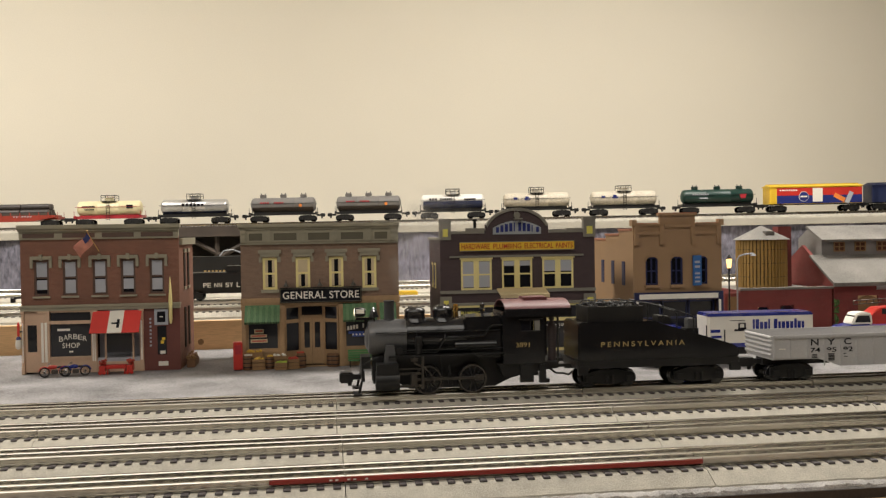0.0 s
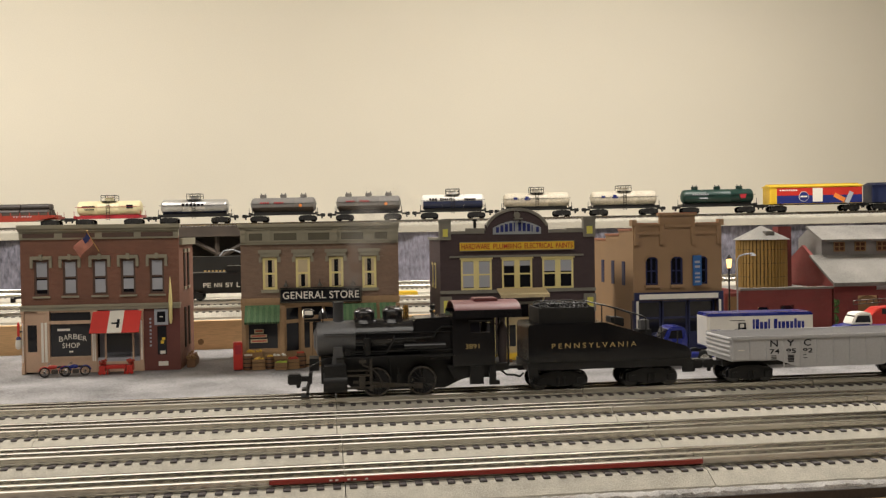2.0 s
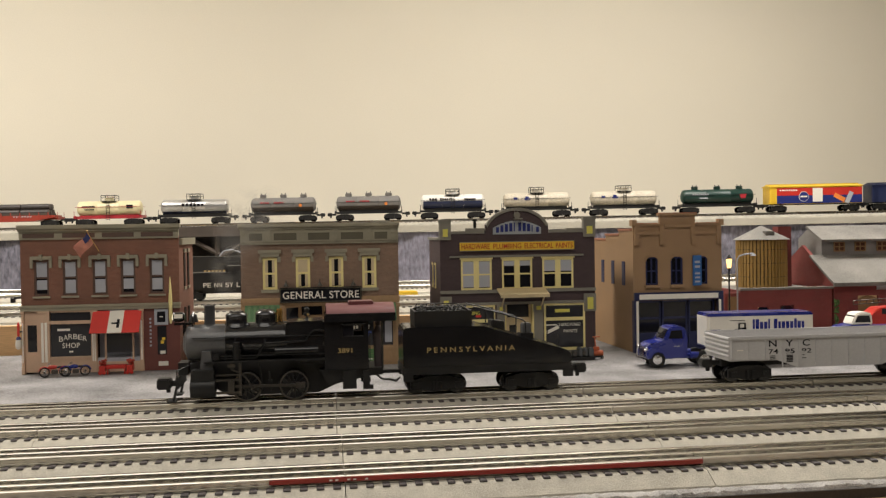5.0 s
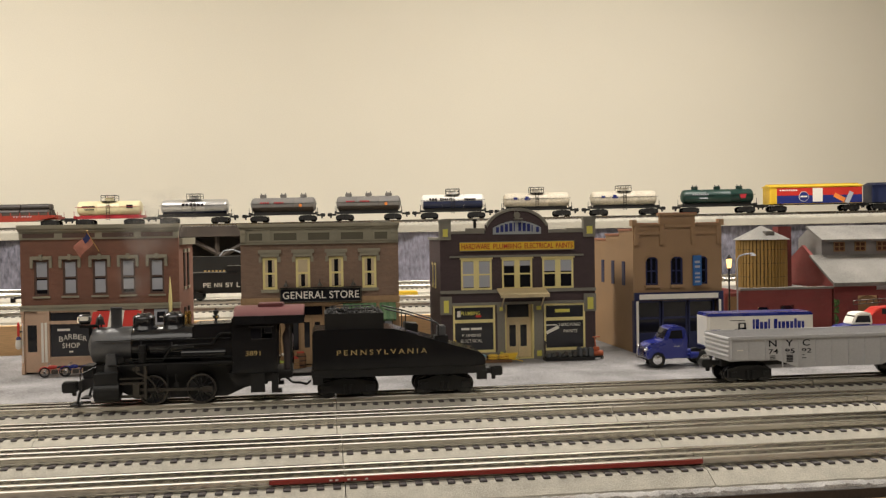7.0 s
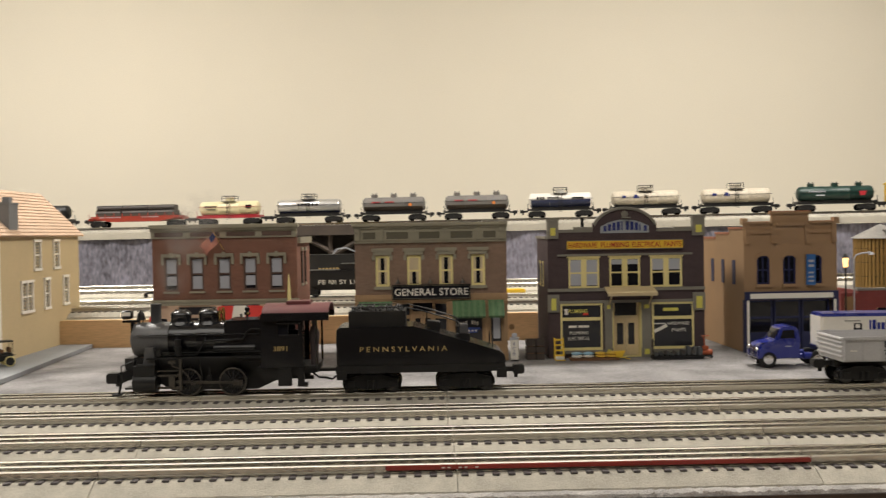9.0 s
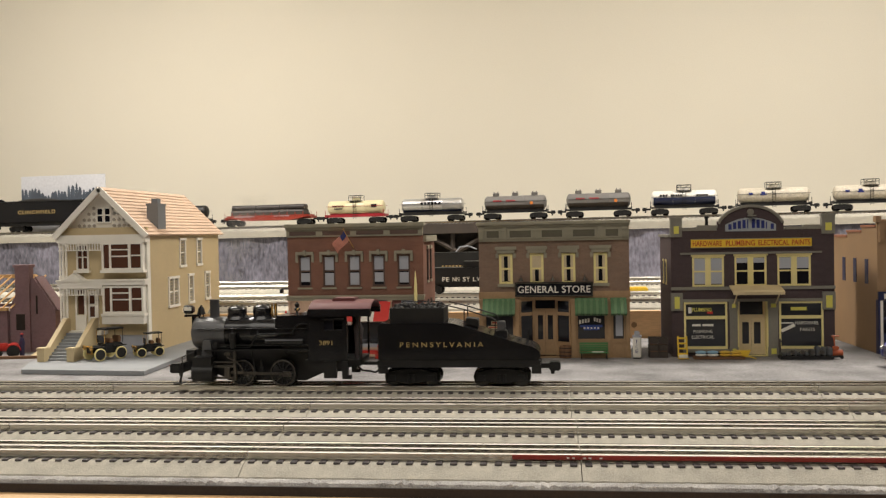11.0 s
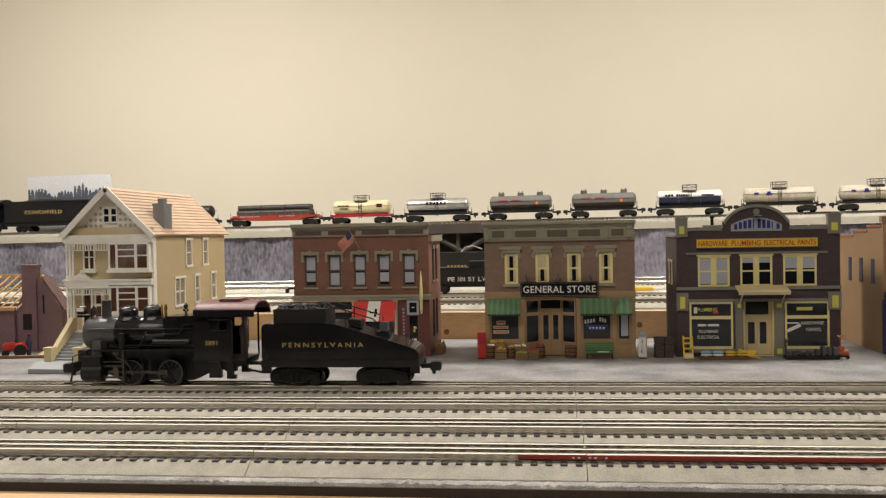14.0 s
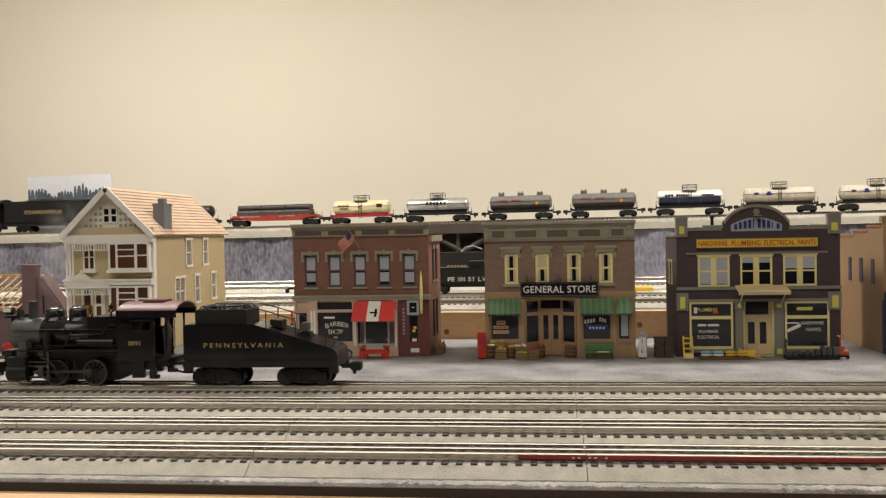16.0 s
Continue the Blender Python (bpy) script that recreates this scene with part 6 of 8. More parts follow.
TANKCREAM = mat("cream_tank_paint", (0.72, 0.64, 0.40), 0.4, var=0.06)
TANKRED = mat("crimson_frame", (0.36, 0.02, 0.03), 0.45, var=0.1)
TANKSILVER = mat("silver_tank", (0.62, 0.61, 0.60), 0.32, 0.75, var=0.06)
TANKGREY = mat("grey_silver_tank", (0.17, 0.16, 0.15), 0.62, 0.0, var=0.1)
TANKWHITE = mat("white_tank", (0.76, 0.73, 0.67), 0.4, var=0.05)
TANKDIRTY = mat("weathered_white_tank", (0.56, 0.50, 0.40), 0.55, var=0.22, scale=60)
TANKNAVY = mat("navy_tank", (0.015, 0.022, 0.065), 0.4, var=0.1)
TANKGREEN = mat("dark_green_tank", (0.008, 0.034, 0.027), 0.4, var=0.1)
FLATRED = mat("orange_red_flatcar", (0.30, 0.035, 0.018), 0.5, var=0.1)


def car_base(t, length, m, z=RAIL_TOP):
    part("frame", box(shape(), -length / 2 + 0.012, length / 2 - 0.012, -0.012, 0.012, z + 0.0185, z + 0.0235), m, t)
    for s in (-1, 1):
        truck(t, s * (length / 2 - 0.036), 0.0080, 0.030)
        coupler(t, s * (length / 2 - 0.013), s, z + 0.017)
        bm = box(shape(), *sorted((s * (length / 2 - 0.014), s * (length / 2 - 0.011))), -0.024, 0.024, z + 0.019, z + 0.026)
        for y in (-0.023, 0.023):
            tube(bm, (s * (length / 2 - 0.0125), y, z + 0.022), (s * (length / 2 - 0.0125), y, z + 0.038), 0.0007, 6)
        part("end_platform", bm, m, t)


def tank_car(s, length, upper, lower, frame_m, domes, label, marks=(), mark_m=INK, cage=True, dip=0.35):
    t = thing("tank_car", UP @ pose(s, 0, -RAIL_TOP), label, "tank car", "upper train cars")
    z = RAIL_TOP
    car_base(t, length, frame_m)
    r, zc, half = 0.0190, z + 0.0455, length / 2 - 0.014
    out = [(0, 0.004), (0.012, 0.013), (0.03, 0.0175), (0.05, r), (0.33, r), (0.333, r + 0.0004), (0.34, r), (0.66, r), (0.667, r + 0.0004), (0.67, r), (0.95, r), (0.97, 0.0175), (0.988, 0.013), (1, 0.004)]
    part("tank", lathe(shape(), (-half, 0, zc), (half, 0, zc), out, 28), upper, t, smooth=True)
    if lower is not None:
        bm = shape()
        a = np.linspace(math.pi + dip, math.pi * 2 - dip, 13)
        pts = [(0.0194 * math.cos(q), zc + 0.0194 * math.sin(q)) for q in a]
        m = Matrix(((0, 1, 0, 0), (1, 0, 0, 0), (0, 0, 1, 0), (0, 0, 0, 1)))
        prism(bm, pts, -half + 0.006, half - 0.006, m)
        part("lower_band", bm, lower, t, smooth=True)
    xs = (0,) if domes == 1 else (-half * 0.62, 0, half * 0.62)
    for x in xs:
        rd = 0.0115 if domes == 1 else 0.0085
        d = part("dome", lathe(shape(), (x, 0, zc + r - 0.003), (x, 0, zc + r + (0.0095 if domes == 1 else 0.0085)), [(0, rd), (0.75, rd), (0.85, rd * 1.1), (1, rd * 0.7)], 16), upper, t, smooth=True)
        bm = tube(shape(), (x - rd * 0.6, 0, zc + r + 0.008), (x - rd * 0.6, 0, zc + r + 0.0115), 0.0012, 6)
        tube(bm, (x + rd * 0.6, 0, zc + r + 0.008), (x + rd * 0.6, 0, zc + r + 0.0115), 0.0012, 6)
        part("valve", bm, frame_m, d)
    if cage:
        bm = box(shape(), -0.018, 0.018, -0.018, 0.018, zc + r - 0.0015, zc + r - 0.0002)
        for sx in (-0.0175, 0.0175):
            for sy in (-0.0175, 0.0175):
                tube(bm, (sx, sy, zc + r - 0.001), (sx, sy, zc + r + 0.014), 0.0008, 6)
        for sy in (-0.0175, 0.0175):
            for h in (0.008, 0.014):
                tube(bm, (-0.0175, sy, zc + r + h), (0.0175, sy, zc + r + h), 0.0006, 6)
        for sx in (-0.0175, 0.0175):
            tube(bm, (sx, -0.0175, zc + r + 0.014), (sx, 0.0175, zc + r + 0.014), 0.0006, 6)
        part("dome_walkway", bm, SOFTBLACK, t)
        lad = shape()
        for x in (-0.004, 0.004):
            tube(lad, (x, -0.0200, z + 0.014), (x, -0.0200, zc + r), 0.0006, 6)
        for i in range(8):
            tube(lad, (-0.004, -0.0200, z + 0.016 + i * 0.006), (0.004, -0.0200, z + 0.016 + i * 0.006), 0.0005, 6)
        part("ladder", lad, SOFTBLACK, t)
    bm = shape()
    for sy in (-1, 1):
        tube(bm, (-half, sy * 0.0200, zc + 0.003), (half, sy * 0.0200, zc + 0.003), 0.0005, 6)
    part("hand_rail", bm, frame_m, t)
    part("saddle", box(shape(), -half + 0.008, half - 0.008, -0.010, 0.010, z + 0.0235, z + 0.028), frame_m, t)
    for i, (x0, x1, z0, z1) in enumerate(marks):
        bm = box(shape(), x0, x1, -0.0202, -0.0150, zc + z0, zc + z1)
        part("lettering_bar", bm, mark_m, t)
    return t


tank_car(-0.2218, 0.196, TANKCREAM, None, TANKRED, 1, "cream toy tank car with crimson frame", [(-0.066 + 0.0042 * i, -0.063 + 0.0042 * i, 0.002, 0.006) for i in range(8)] + [(0.048, 0.064, -0.001, 0.008), (-0.060, -0.036, -0.005, -0.002)])
# silver tank: the navy lower band paints the shadow under its belly
tank_car(-0.0009, 0.205, TANKSILVER, TANKNAVY, SOFTBLACK, 1, "bright silver toy tank car, the shadow on its underside painted dark", [(-0.030 + 0.0098 * i, -0.0235 + 0.0098 * i, 0.001, 0.008) for i in range(6)], dip=0.75)
for s in (0.2302, 0.4537):
    c = tank_car(s, 0.198, TANKGREY, BRIDGE, SOFTBLACK, 3, "grey three-dome toy tank car with brown underside", [(-0.058 + 0.006 * i, -0.054 + 0.006 * i, 0.003, 0.007) for i in range(4)] + [(-0.022 + 0.005 * i, -0.0185 + 0.005 * i, 0.003, 0.007) for i in range(5)], TANKRED, cage=False)
    bm = tube(shape(), (0.046, -0.0205, 0.0600), (0.046, -0.016, 0.0600), 0.0042, 12)
    part("orange_emblem", bm, ORANGE, c)
tank_car(0.6754, 0.196, TANKWHITE, TANKNAVY, SOFTBLACK, 1, "white over navy toy tank car", [(-0.062 + 0.0075 * i, -0.057 + 0.0075 * i, 0.004, 0.009) for i in range(3)] + [(-0.034 + 0.006 * i, -0.030 + 0.006 * i, 0.004, 0.009) for i in range(5)] + [(0.030, 0.060, 0.004, 0.007)], dip=-0.05)
for s in (0.8978, 1.1304):
    tank_car(s, 0.205, TANKDIRTY, None, SOFTBLACK, 1, "weathered off-white toy tank car", [(-0.034, -0.018, 0.000, 0.004), (-0.031, -0.022, 0.004, 0.009), (-0.062, -0.052, 0.001, 0.007)], BLUE)
g = tank_car(1.3820, 0.222, TANKGREEN, None, SOFTBLACK, 3, "dark green three-dome toy tank car", [(-0.070 + 0.0055 * i, -0.067 + 0.0055 * i, 0.003, 0.007) for i in range(8)] + [(-0.052, -0.030, -0.006, -0.003)], BLIND, cage=False)
part("keystone_emblem", prism(shape(), [(0.058, 0.056), (0.070, 0.056), (0.073, 0.067), (0.055, 0.067)], -0.0205, -0.016), TANKRED, g)
tank_car(-0.7650, 0.205, SOFTBLACK, None, SOFTBLACK, 1, "plain black toy tank car", [(0.052 + 0.006 * i, 0.056 + 0.006 * i, 0.001, 0.006) for i in range(3)], BLIND)


def flat_car():
    t = thing("flat_car", UP @ pose(-0.4815, 0, -RAIL_TOP), "orange-red toy flat car loaded with dark pipes", "freight car", "upper train cars")
    car_base(t, 0.288, FLATRED)
    part("deck", box(shape(), -0.125, 0.125, -0.026, 0.026, 0.0405, 0.0470), FLATRED, t)
    part("side_sill", prism(shape(), [(-0.120, 0.0410), (0.120, 0.0410), (0.070, 0.0320), (-0.070, 0.0320)], -0.0262, 0.0262), FLATRED, t)
    for i in range(10):
        x = -0.108 + i * 0.024
        part("stake", box(shape(), x, x + 0.0022, -0.0275, -0.0262, 0.0405, 0.0545), FLATRED, t)
    bars(t, BLIND, [(-0.10 + 0.007 * i, -0.0955 + 0.007 * i, 0.0425, 0.0452) for i in range(9)] + [(0.02 + 0.007 * i, 0.0245 + 0.007 * i, 0.0425, 0.0452) for i in range(7)], -0.0266)


def pipe_load():
    t = thing("pipe_load", UP @ pose(-0.4815, 0, -RAIL_TOP), "stack of dark brown pipes lying on the flat car", "pipes")
    for x0, x1 in ((-0.112, -0.040), (-0.038, 0.034), (0.036, 0.108)):
        for y, z in ((-0.017, 0.0545), (0, 0.0545), (0.017, 0.0545), (-0.0085, 0.0690), (0.0085, 0.0690)):
            bm = lathe(shape(), (x0, y, z), (x1, y, z), [(0, 0.0082), (0.98, 0.0082), (1, 0.0076)], 16)
            part("pipe", bm, PIPEBROWN, t, smooth=True)
    for s in (-1, 1):
        part("load_chock", box(shape(), -0.11, 0.11, *sorted((s * 0.0245, s * 0.0258)), 0.0472, 0.0530), BRIDGE, t)


PIPEBROWN = mat("dark_pipe", (0.035, 0.027, 0.024), 0.5, var=0.15)
flat_car()
pipe_load()


def box_car(s, length, top, upper, lower, end, door, label, extra=None):
    t = thing("box_car", UP @ pose(s, 0, -RAIL_TOP), label, "box car", "upper train cars")
    car_base(t, length, SOFTBLACK)
    half, z = length / 2 - 0.010, RAIL_TOP
    part("body", box(shape(), -half, half, -0.026, 0.026, z + 0.021, z + 0.066), end, t, bevel=0.0008)
    part("upper_band", box(shape(), -half + 0.018, half - 0.001, -0.0268, -0.0260, z + 0.043, z + 0.063), upper, t)
    part("lower_band", box(shape(), -half + 0.018, half - 0.001, -0.0268, -0.0260, z + 0.022, z + 0.043), lower, t)
    part("door", box(shape(), -0.010, 0.016, -0.0285, -0.0262, z + 0.026, z + 0.062), door, t)
    roof = prism(shape(), [(-0.0285, z + 0.066), (0.0285, z + 0.066), (0.0285, z + 0.068), (0, z + 0.0725), (-0.0285, z + 0.068)], -half - 0.002, half + 0.002, Matrix(((0, 1, 0, 0), (1, 0, 0, 0), (0, 0, 1, 0), (0, 0, 0, 1))))
    part("roof", roof, top, t)
    part("roof_walk", box(shape(), -half, half, -0.005, 0.005, z + 0.0726, z + 0.0742), top, t)
    ribs = shape()
    for i in range(7):
        box(ribs, -half - 0.0012, -half, -0.022, 0.022, z + 0.026 + i * 0.0055, z + 0.028 + i * 0.0055)
    part("end_rib", ribs, end, t)
    lad = shape()
    for i in range(7):
        tube(lad, (-half + 0.004, -0.0275, z + 0.026 + i * 0.006), (-half + 0.014, -0.0275, z + 0.026 + i * 0.006), 0.0005, 6)
    part("ladder", lad, end, t)
    if extra:
        extra(t, z)
    return t


def juice_marks(t, z):
    for r, m in ((0.0135, WHITE), (0.0122, BLUE)):
        y = -0.0275 if m is WHITE else -0.0279
        part("round_emblem", tube(shape(), (-0.034, y + 0.0006, z + 0.040), (-0.034, y, z + 0.040), r, 24), m, t)
    part("emblem_bar", box(shape(), -0.043, -0.025, -0.0284, -0.0279, z + 0.038, z + 0.042), WHITE, t)
    bars(t, WHITE, [(-0.098 + 0.006 * i, -0.094 + 0.006 * i, z + 0.055, z + 0.059) for i in range(8)], -0.0268)
    for a, m in ((28, ORANGE), (-65, BLIND)):
        mm = Matrix.Translation((0.062 if m is ORANGE else 0.088, 0, z + 0.036)) @ Matrix.Rotation(radians(a), 4, "Y")
        part("painted_panel", box(shape(), -0.016, 0.016, -0.0276, -0.0269, -0.006, 0.006, mm), m, t)


box_car(1.6400, 0.268, YELLOW, RED, BLUE, YELLOW, WHITE, "yellow-ended toy box car with red and blue sides", juice_marks)


def state_marks(t, z):
    part("white_band", box(shape(), -0.080, 0.115, -0.0275, -0.0269, z + 0.038, z + 0.050), WHITE, t)
    part("red_band", box(shape(), -0.080, 0.115, -0.0275, -0.0269, z + 0.022, z + 0.038), RED, t)
    bars(t, WHITE, [(-0.074 + 0.011 * i, -0.066 + 0.011 * i, z + 0.053, z + 0.060) for i in range(6)], -0.0268)


box_car(1.9150, 0.268, TANKNAVY, TANKNAVY, TANKNAVY, TANKNAVY, TANKNAVY, "navy, white and red toy box car", state_marks)


def big_tender():
    t = thing("large_tender", UP @ pose(-1.2150, 0, -RAIL_TOP), "large black toy tender with gold lettering on the upper track", "tender")
    z = RAIL_TOP
    part("body", box(shape(), -0.145, 0.145, -0.030, 0.030, z + 0.028, z + 0.092), BLACK, t, bevel=0.002)
    part("deck_rail", box(shape(), -0.147, 0.147, -0.0315, 0.0315, z + 0.0905, z + 0.0935), SOFTBLACK, t)
    part("frame", box(shape(), -0.145, 0.145, -0.026, 0.026, z + 0.018, z + 0.028), SOFTBLACK, t)
    part("coal_load", ball(shape(), (-0.02, 0, z + 0.086), 0.09, 0.024, 0.016, 16), SOFTBLACK, t)
    for x in (-0.085, 0.085):
        truck(t, x, 0.0090, 0.040)
    coupler(t, 0.140, 1, z + 0.018)
    lettering("CLINCHFIELD", GOLD, t, -0.072, 0.055, z + 0.054, z + 0.065, -0.030, spacing=1.2, bold=0.01)


big_tender()


def rear_locomotive():
    t = thing("black_locomotive", UP @ pose(-1.3800, 0, -RAIL_TOP), "black toy steam locomotive cab end on the upper track", "locomotive")
    z = RAIL_TOP
    part("cab", box(shape(), -0.060, 0.0, -0.030, 0.030, z + 0.030, z + 0.085), BLACK, t, bevel=0.002)
    m = Matrix(((0, 1, 0, 0), (1, 0, 0, 0), (0, 0, 1, 0), (0, 0, 0, 1)))
    arc = [(0.033 * math.sin(a), z + 0.084 + 0.018 * math.cos(a)) for a in np.linspace(-1.57, 1.57, 13)]
    part("cab_roof", prism(shape(), arc, -0.064, 0.010, m), BLACK, t, smooth=True)
    part("cab_window", box(shape(), -0.045, -0.016, -0.0306, -0.0300, z + 0.058, z + 0.078), LENS, t, "bright cab window")
    part("boiler", lathe(shape(), (-0.36, 0, z + 0.058), (-0.06, 0, z + 0.058), [(0, 0.02), (0.03, 0.027), (1, 0.030)], 24), BLACK, t, smooth=True)
    for x in (-0.30, -0.24, -0.18, -0.12, -0.04):
        for y in (-0.019, 0.019):
            w = wheel(t, x, y, 0.016)
            w.location.z = z + 0.016
    part("frame", box(shape(), -0.34, 0.0, -0.012, 0.012, z + 0.010, z + 0.034), SOFTBLACK, t)


rear_locomotive()


def scenery_print():
    """A flat printed scene of a foggy tree line standing behind the upper track."""
    t = thing("scenery_print", UP @ pose(-1.190, 0.09, -0.0172), "pale foggy scenery print with a dark tree line", "backdrop print", kind="")
    part("sheet", box(shape(), -0.172, 0.125, 0, 0.002, 0, 0.194), FOGPAPER, t)
    rnd = random.Random(11)
    x = -0.168
    while x < 0.121:
        h = 0.150 + 0.010 * math.sin(x * 38 + 1) + 0.006 * math.sin(x * 91) + rnd.uniform(-0.006, 0.006) + (0.010 if x > 0.09 else 0)
        w = rnd.uniform(0.008, 0.014)
        left, right = [(x - w, 0.09)], [(x + w, 0.09)]
        for i in range(7):
            f = i / 7
            for side, sgn in ((left, -1), (right, 1)):
                side.append((x + sgn * w * (1 - f) ** 0.5 * rnd.uniform(0.8, 1.15), 0.110 + (h - 0.110) * f))
                side.append((x + sgn * w * (1 - f) ** 0.5 * rnd.uniform(0.5, 0.75), 0.110 + (h - 0.110) * (f + 0.07)))
        pts = left + [(x, h)] + right[::-1]
        d = rnd.uniform(0.0002, 0.0012)
        part("printed_tree", prism(shape(), [(max(-0.171, min(0.124, p)), q) for p, q in pts], -d, 0.0), FOGTREE, t)
        x += rnd.uniform(0.009, 0.015)


FOGPAPER = mat("foggy_print_paper", (0.66, 0.66, 0.69), 0.7, var=0.08, scale=30, bump=0)
FOGTREE = mat("printed_dark_trees", (0.085, 0.10, 0.125), 0.8, var=0.35, scale=200, bump=0)
scenery_print()


# ---- cars standing on the rear deck ----
def rear_car(name, x, y, length, height, m, label, category, z=0.0452):
    t = thing(name, pose(x, y, z), label, category)
    part("body", box(shape(), 0, length, -0.026, 0.026, 0.038, 0.038 + height), m, t, bevel=0.0015)
    part("frame", box(shape(), 0.004, length - 0.004, -0.014, 0.014, 0.030, 0.038), SOFTBLACK, t)
    for dx in (0.035, length - 0.035):
        truck(t, dx)
    return t


t = rear_car("lettered_tender", -0.270, 1.75, 0.30, 0.030, SOFTBLACK, "black toy tender with white lettering standing on the rear deck", "tender", 0.0456)
part("tool_box", box(shape(), 0.10, 0.19, -0.022, 0.022, 0.068, 0.080), SOFTBLACK, t, bevel=0.001)
for i, ch in enumerate("PENNSYLV"):
    x = 0.0600 + (i // 2) * 0.0198 + (i % 2) * 0.0074
    lettering(ch, WHITE, t, x, x + 0.0060, 0.0415, 0.0498, -0.0262, bold=0.01)
t = rear_car("rear_locomotive", -0.320, 2.10, 0.30, 0.052, SOFTBLACK, "black toy tender with gold script behind another", "tender", 0.0456)
bars(t, GOLD, [(0.07 + 0.008 * i, 0.0745 + 0.008 * i, 0.057, 0.0602) for i in range(10)], -0.0262)
bm = rail_loop(shape(), [(0.10, 0, 0.090), (0.11, 0, 0.102), (0.13, 0, 0.104), (0.15, 0, 0.096)], 0.0015)
part("hose", bm, BLIND, t)
rear_car("yellow_box_car", -0.516, 1.75, 0.20, 0.078, YELLOW, "yellow toy box car standing behind the barber shop", "box car", 0.0454)
t = thing("yellow_work_car", pose(0.148, 1.86, 0.0452), "low yellow toy work car on the rear deck", "work car")
part("body", box(shape(), 0, 0.046, -0.016, 0.016, 0.008, 0.019), YELLOW, t, bevel=0.002)
for dx in (0.010, 0.036):
    for dy in (-0.017, 0.017):
        part("wheel", tube(shape(), (dx, dy - 0.002, 0.005), (dx, dy + 0.002, 0.005), 0.005, 12), SOFTBLACK, t)


# ---- road vehicles ----
TRUCKBLUE = mat("royal_blue_enamel", (0.012, 0.022, 0.22), 0.28, var=0.06, coat=0.5)
CHROME = mat("chrome", (0.75, 0.75, 0.76), 0.15, 1.0, var=0.03, bump=0)
TYRE = mat("black_rubber", (0.015, 0.015, 0.015), 0.8, var=0.1)


def road_wheel(parent, x, y, r, m=CHROME):
    s = -1 if y < 0 else 1
    w = part("wheel", lathe(shape(), (x, y - s * 0.006, r), (x, y, r), [(0, r * 0.92), (0.15, r), (0.85, r), (1, r * 0.9)], 22), TYRE, parent, smooth=True)
    part("rim", lathe(shape(), (x, y - s * 0.001, r), (x, y + s * 0.0006, r), [(0, r * 0.62), (0.7, r * 0.58), (1, r * 0.2)], 16), m, w, smooth=True)
    return w


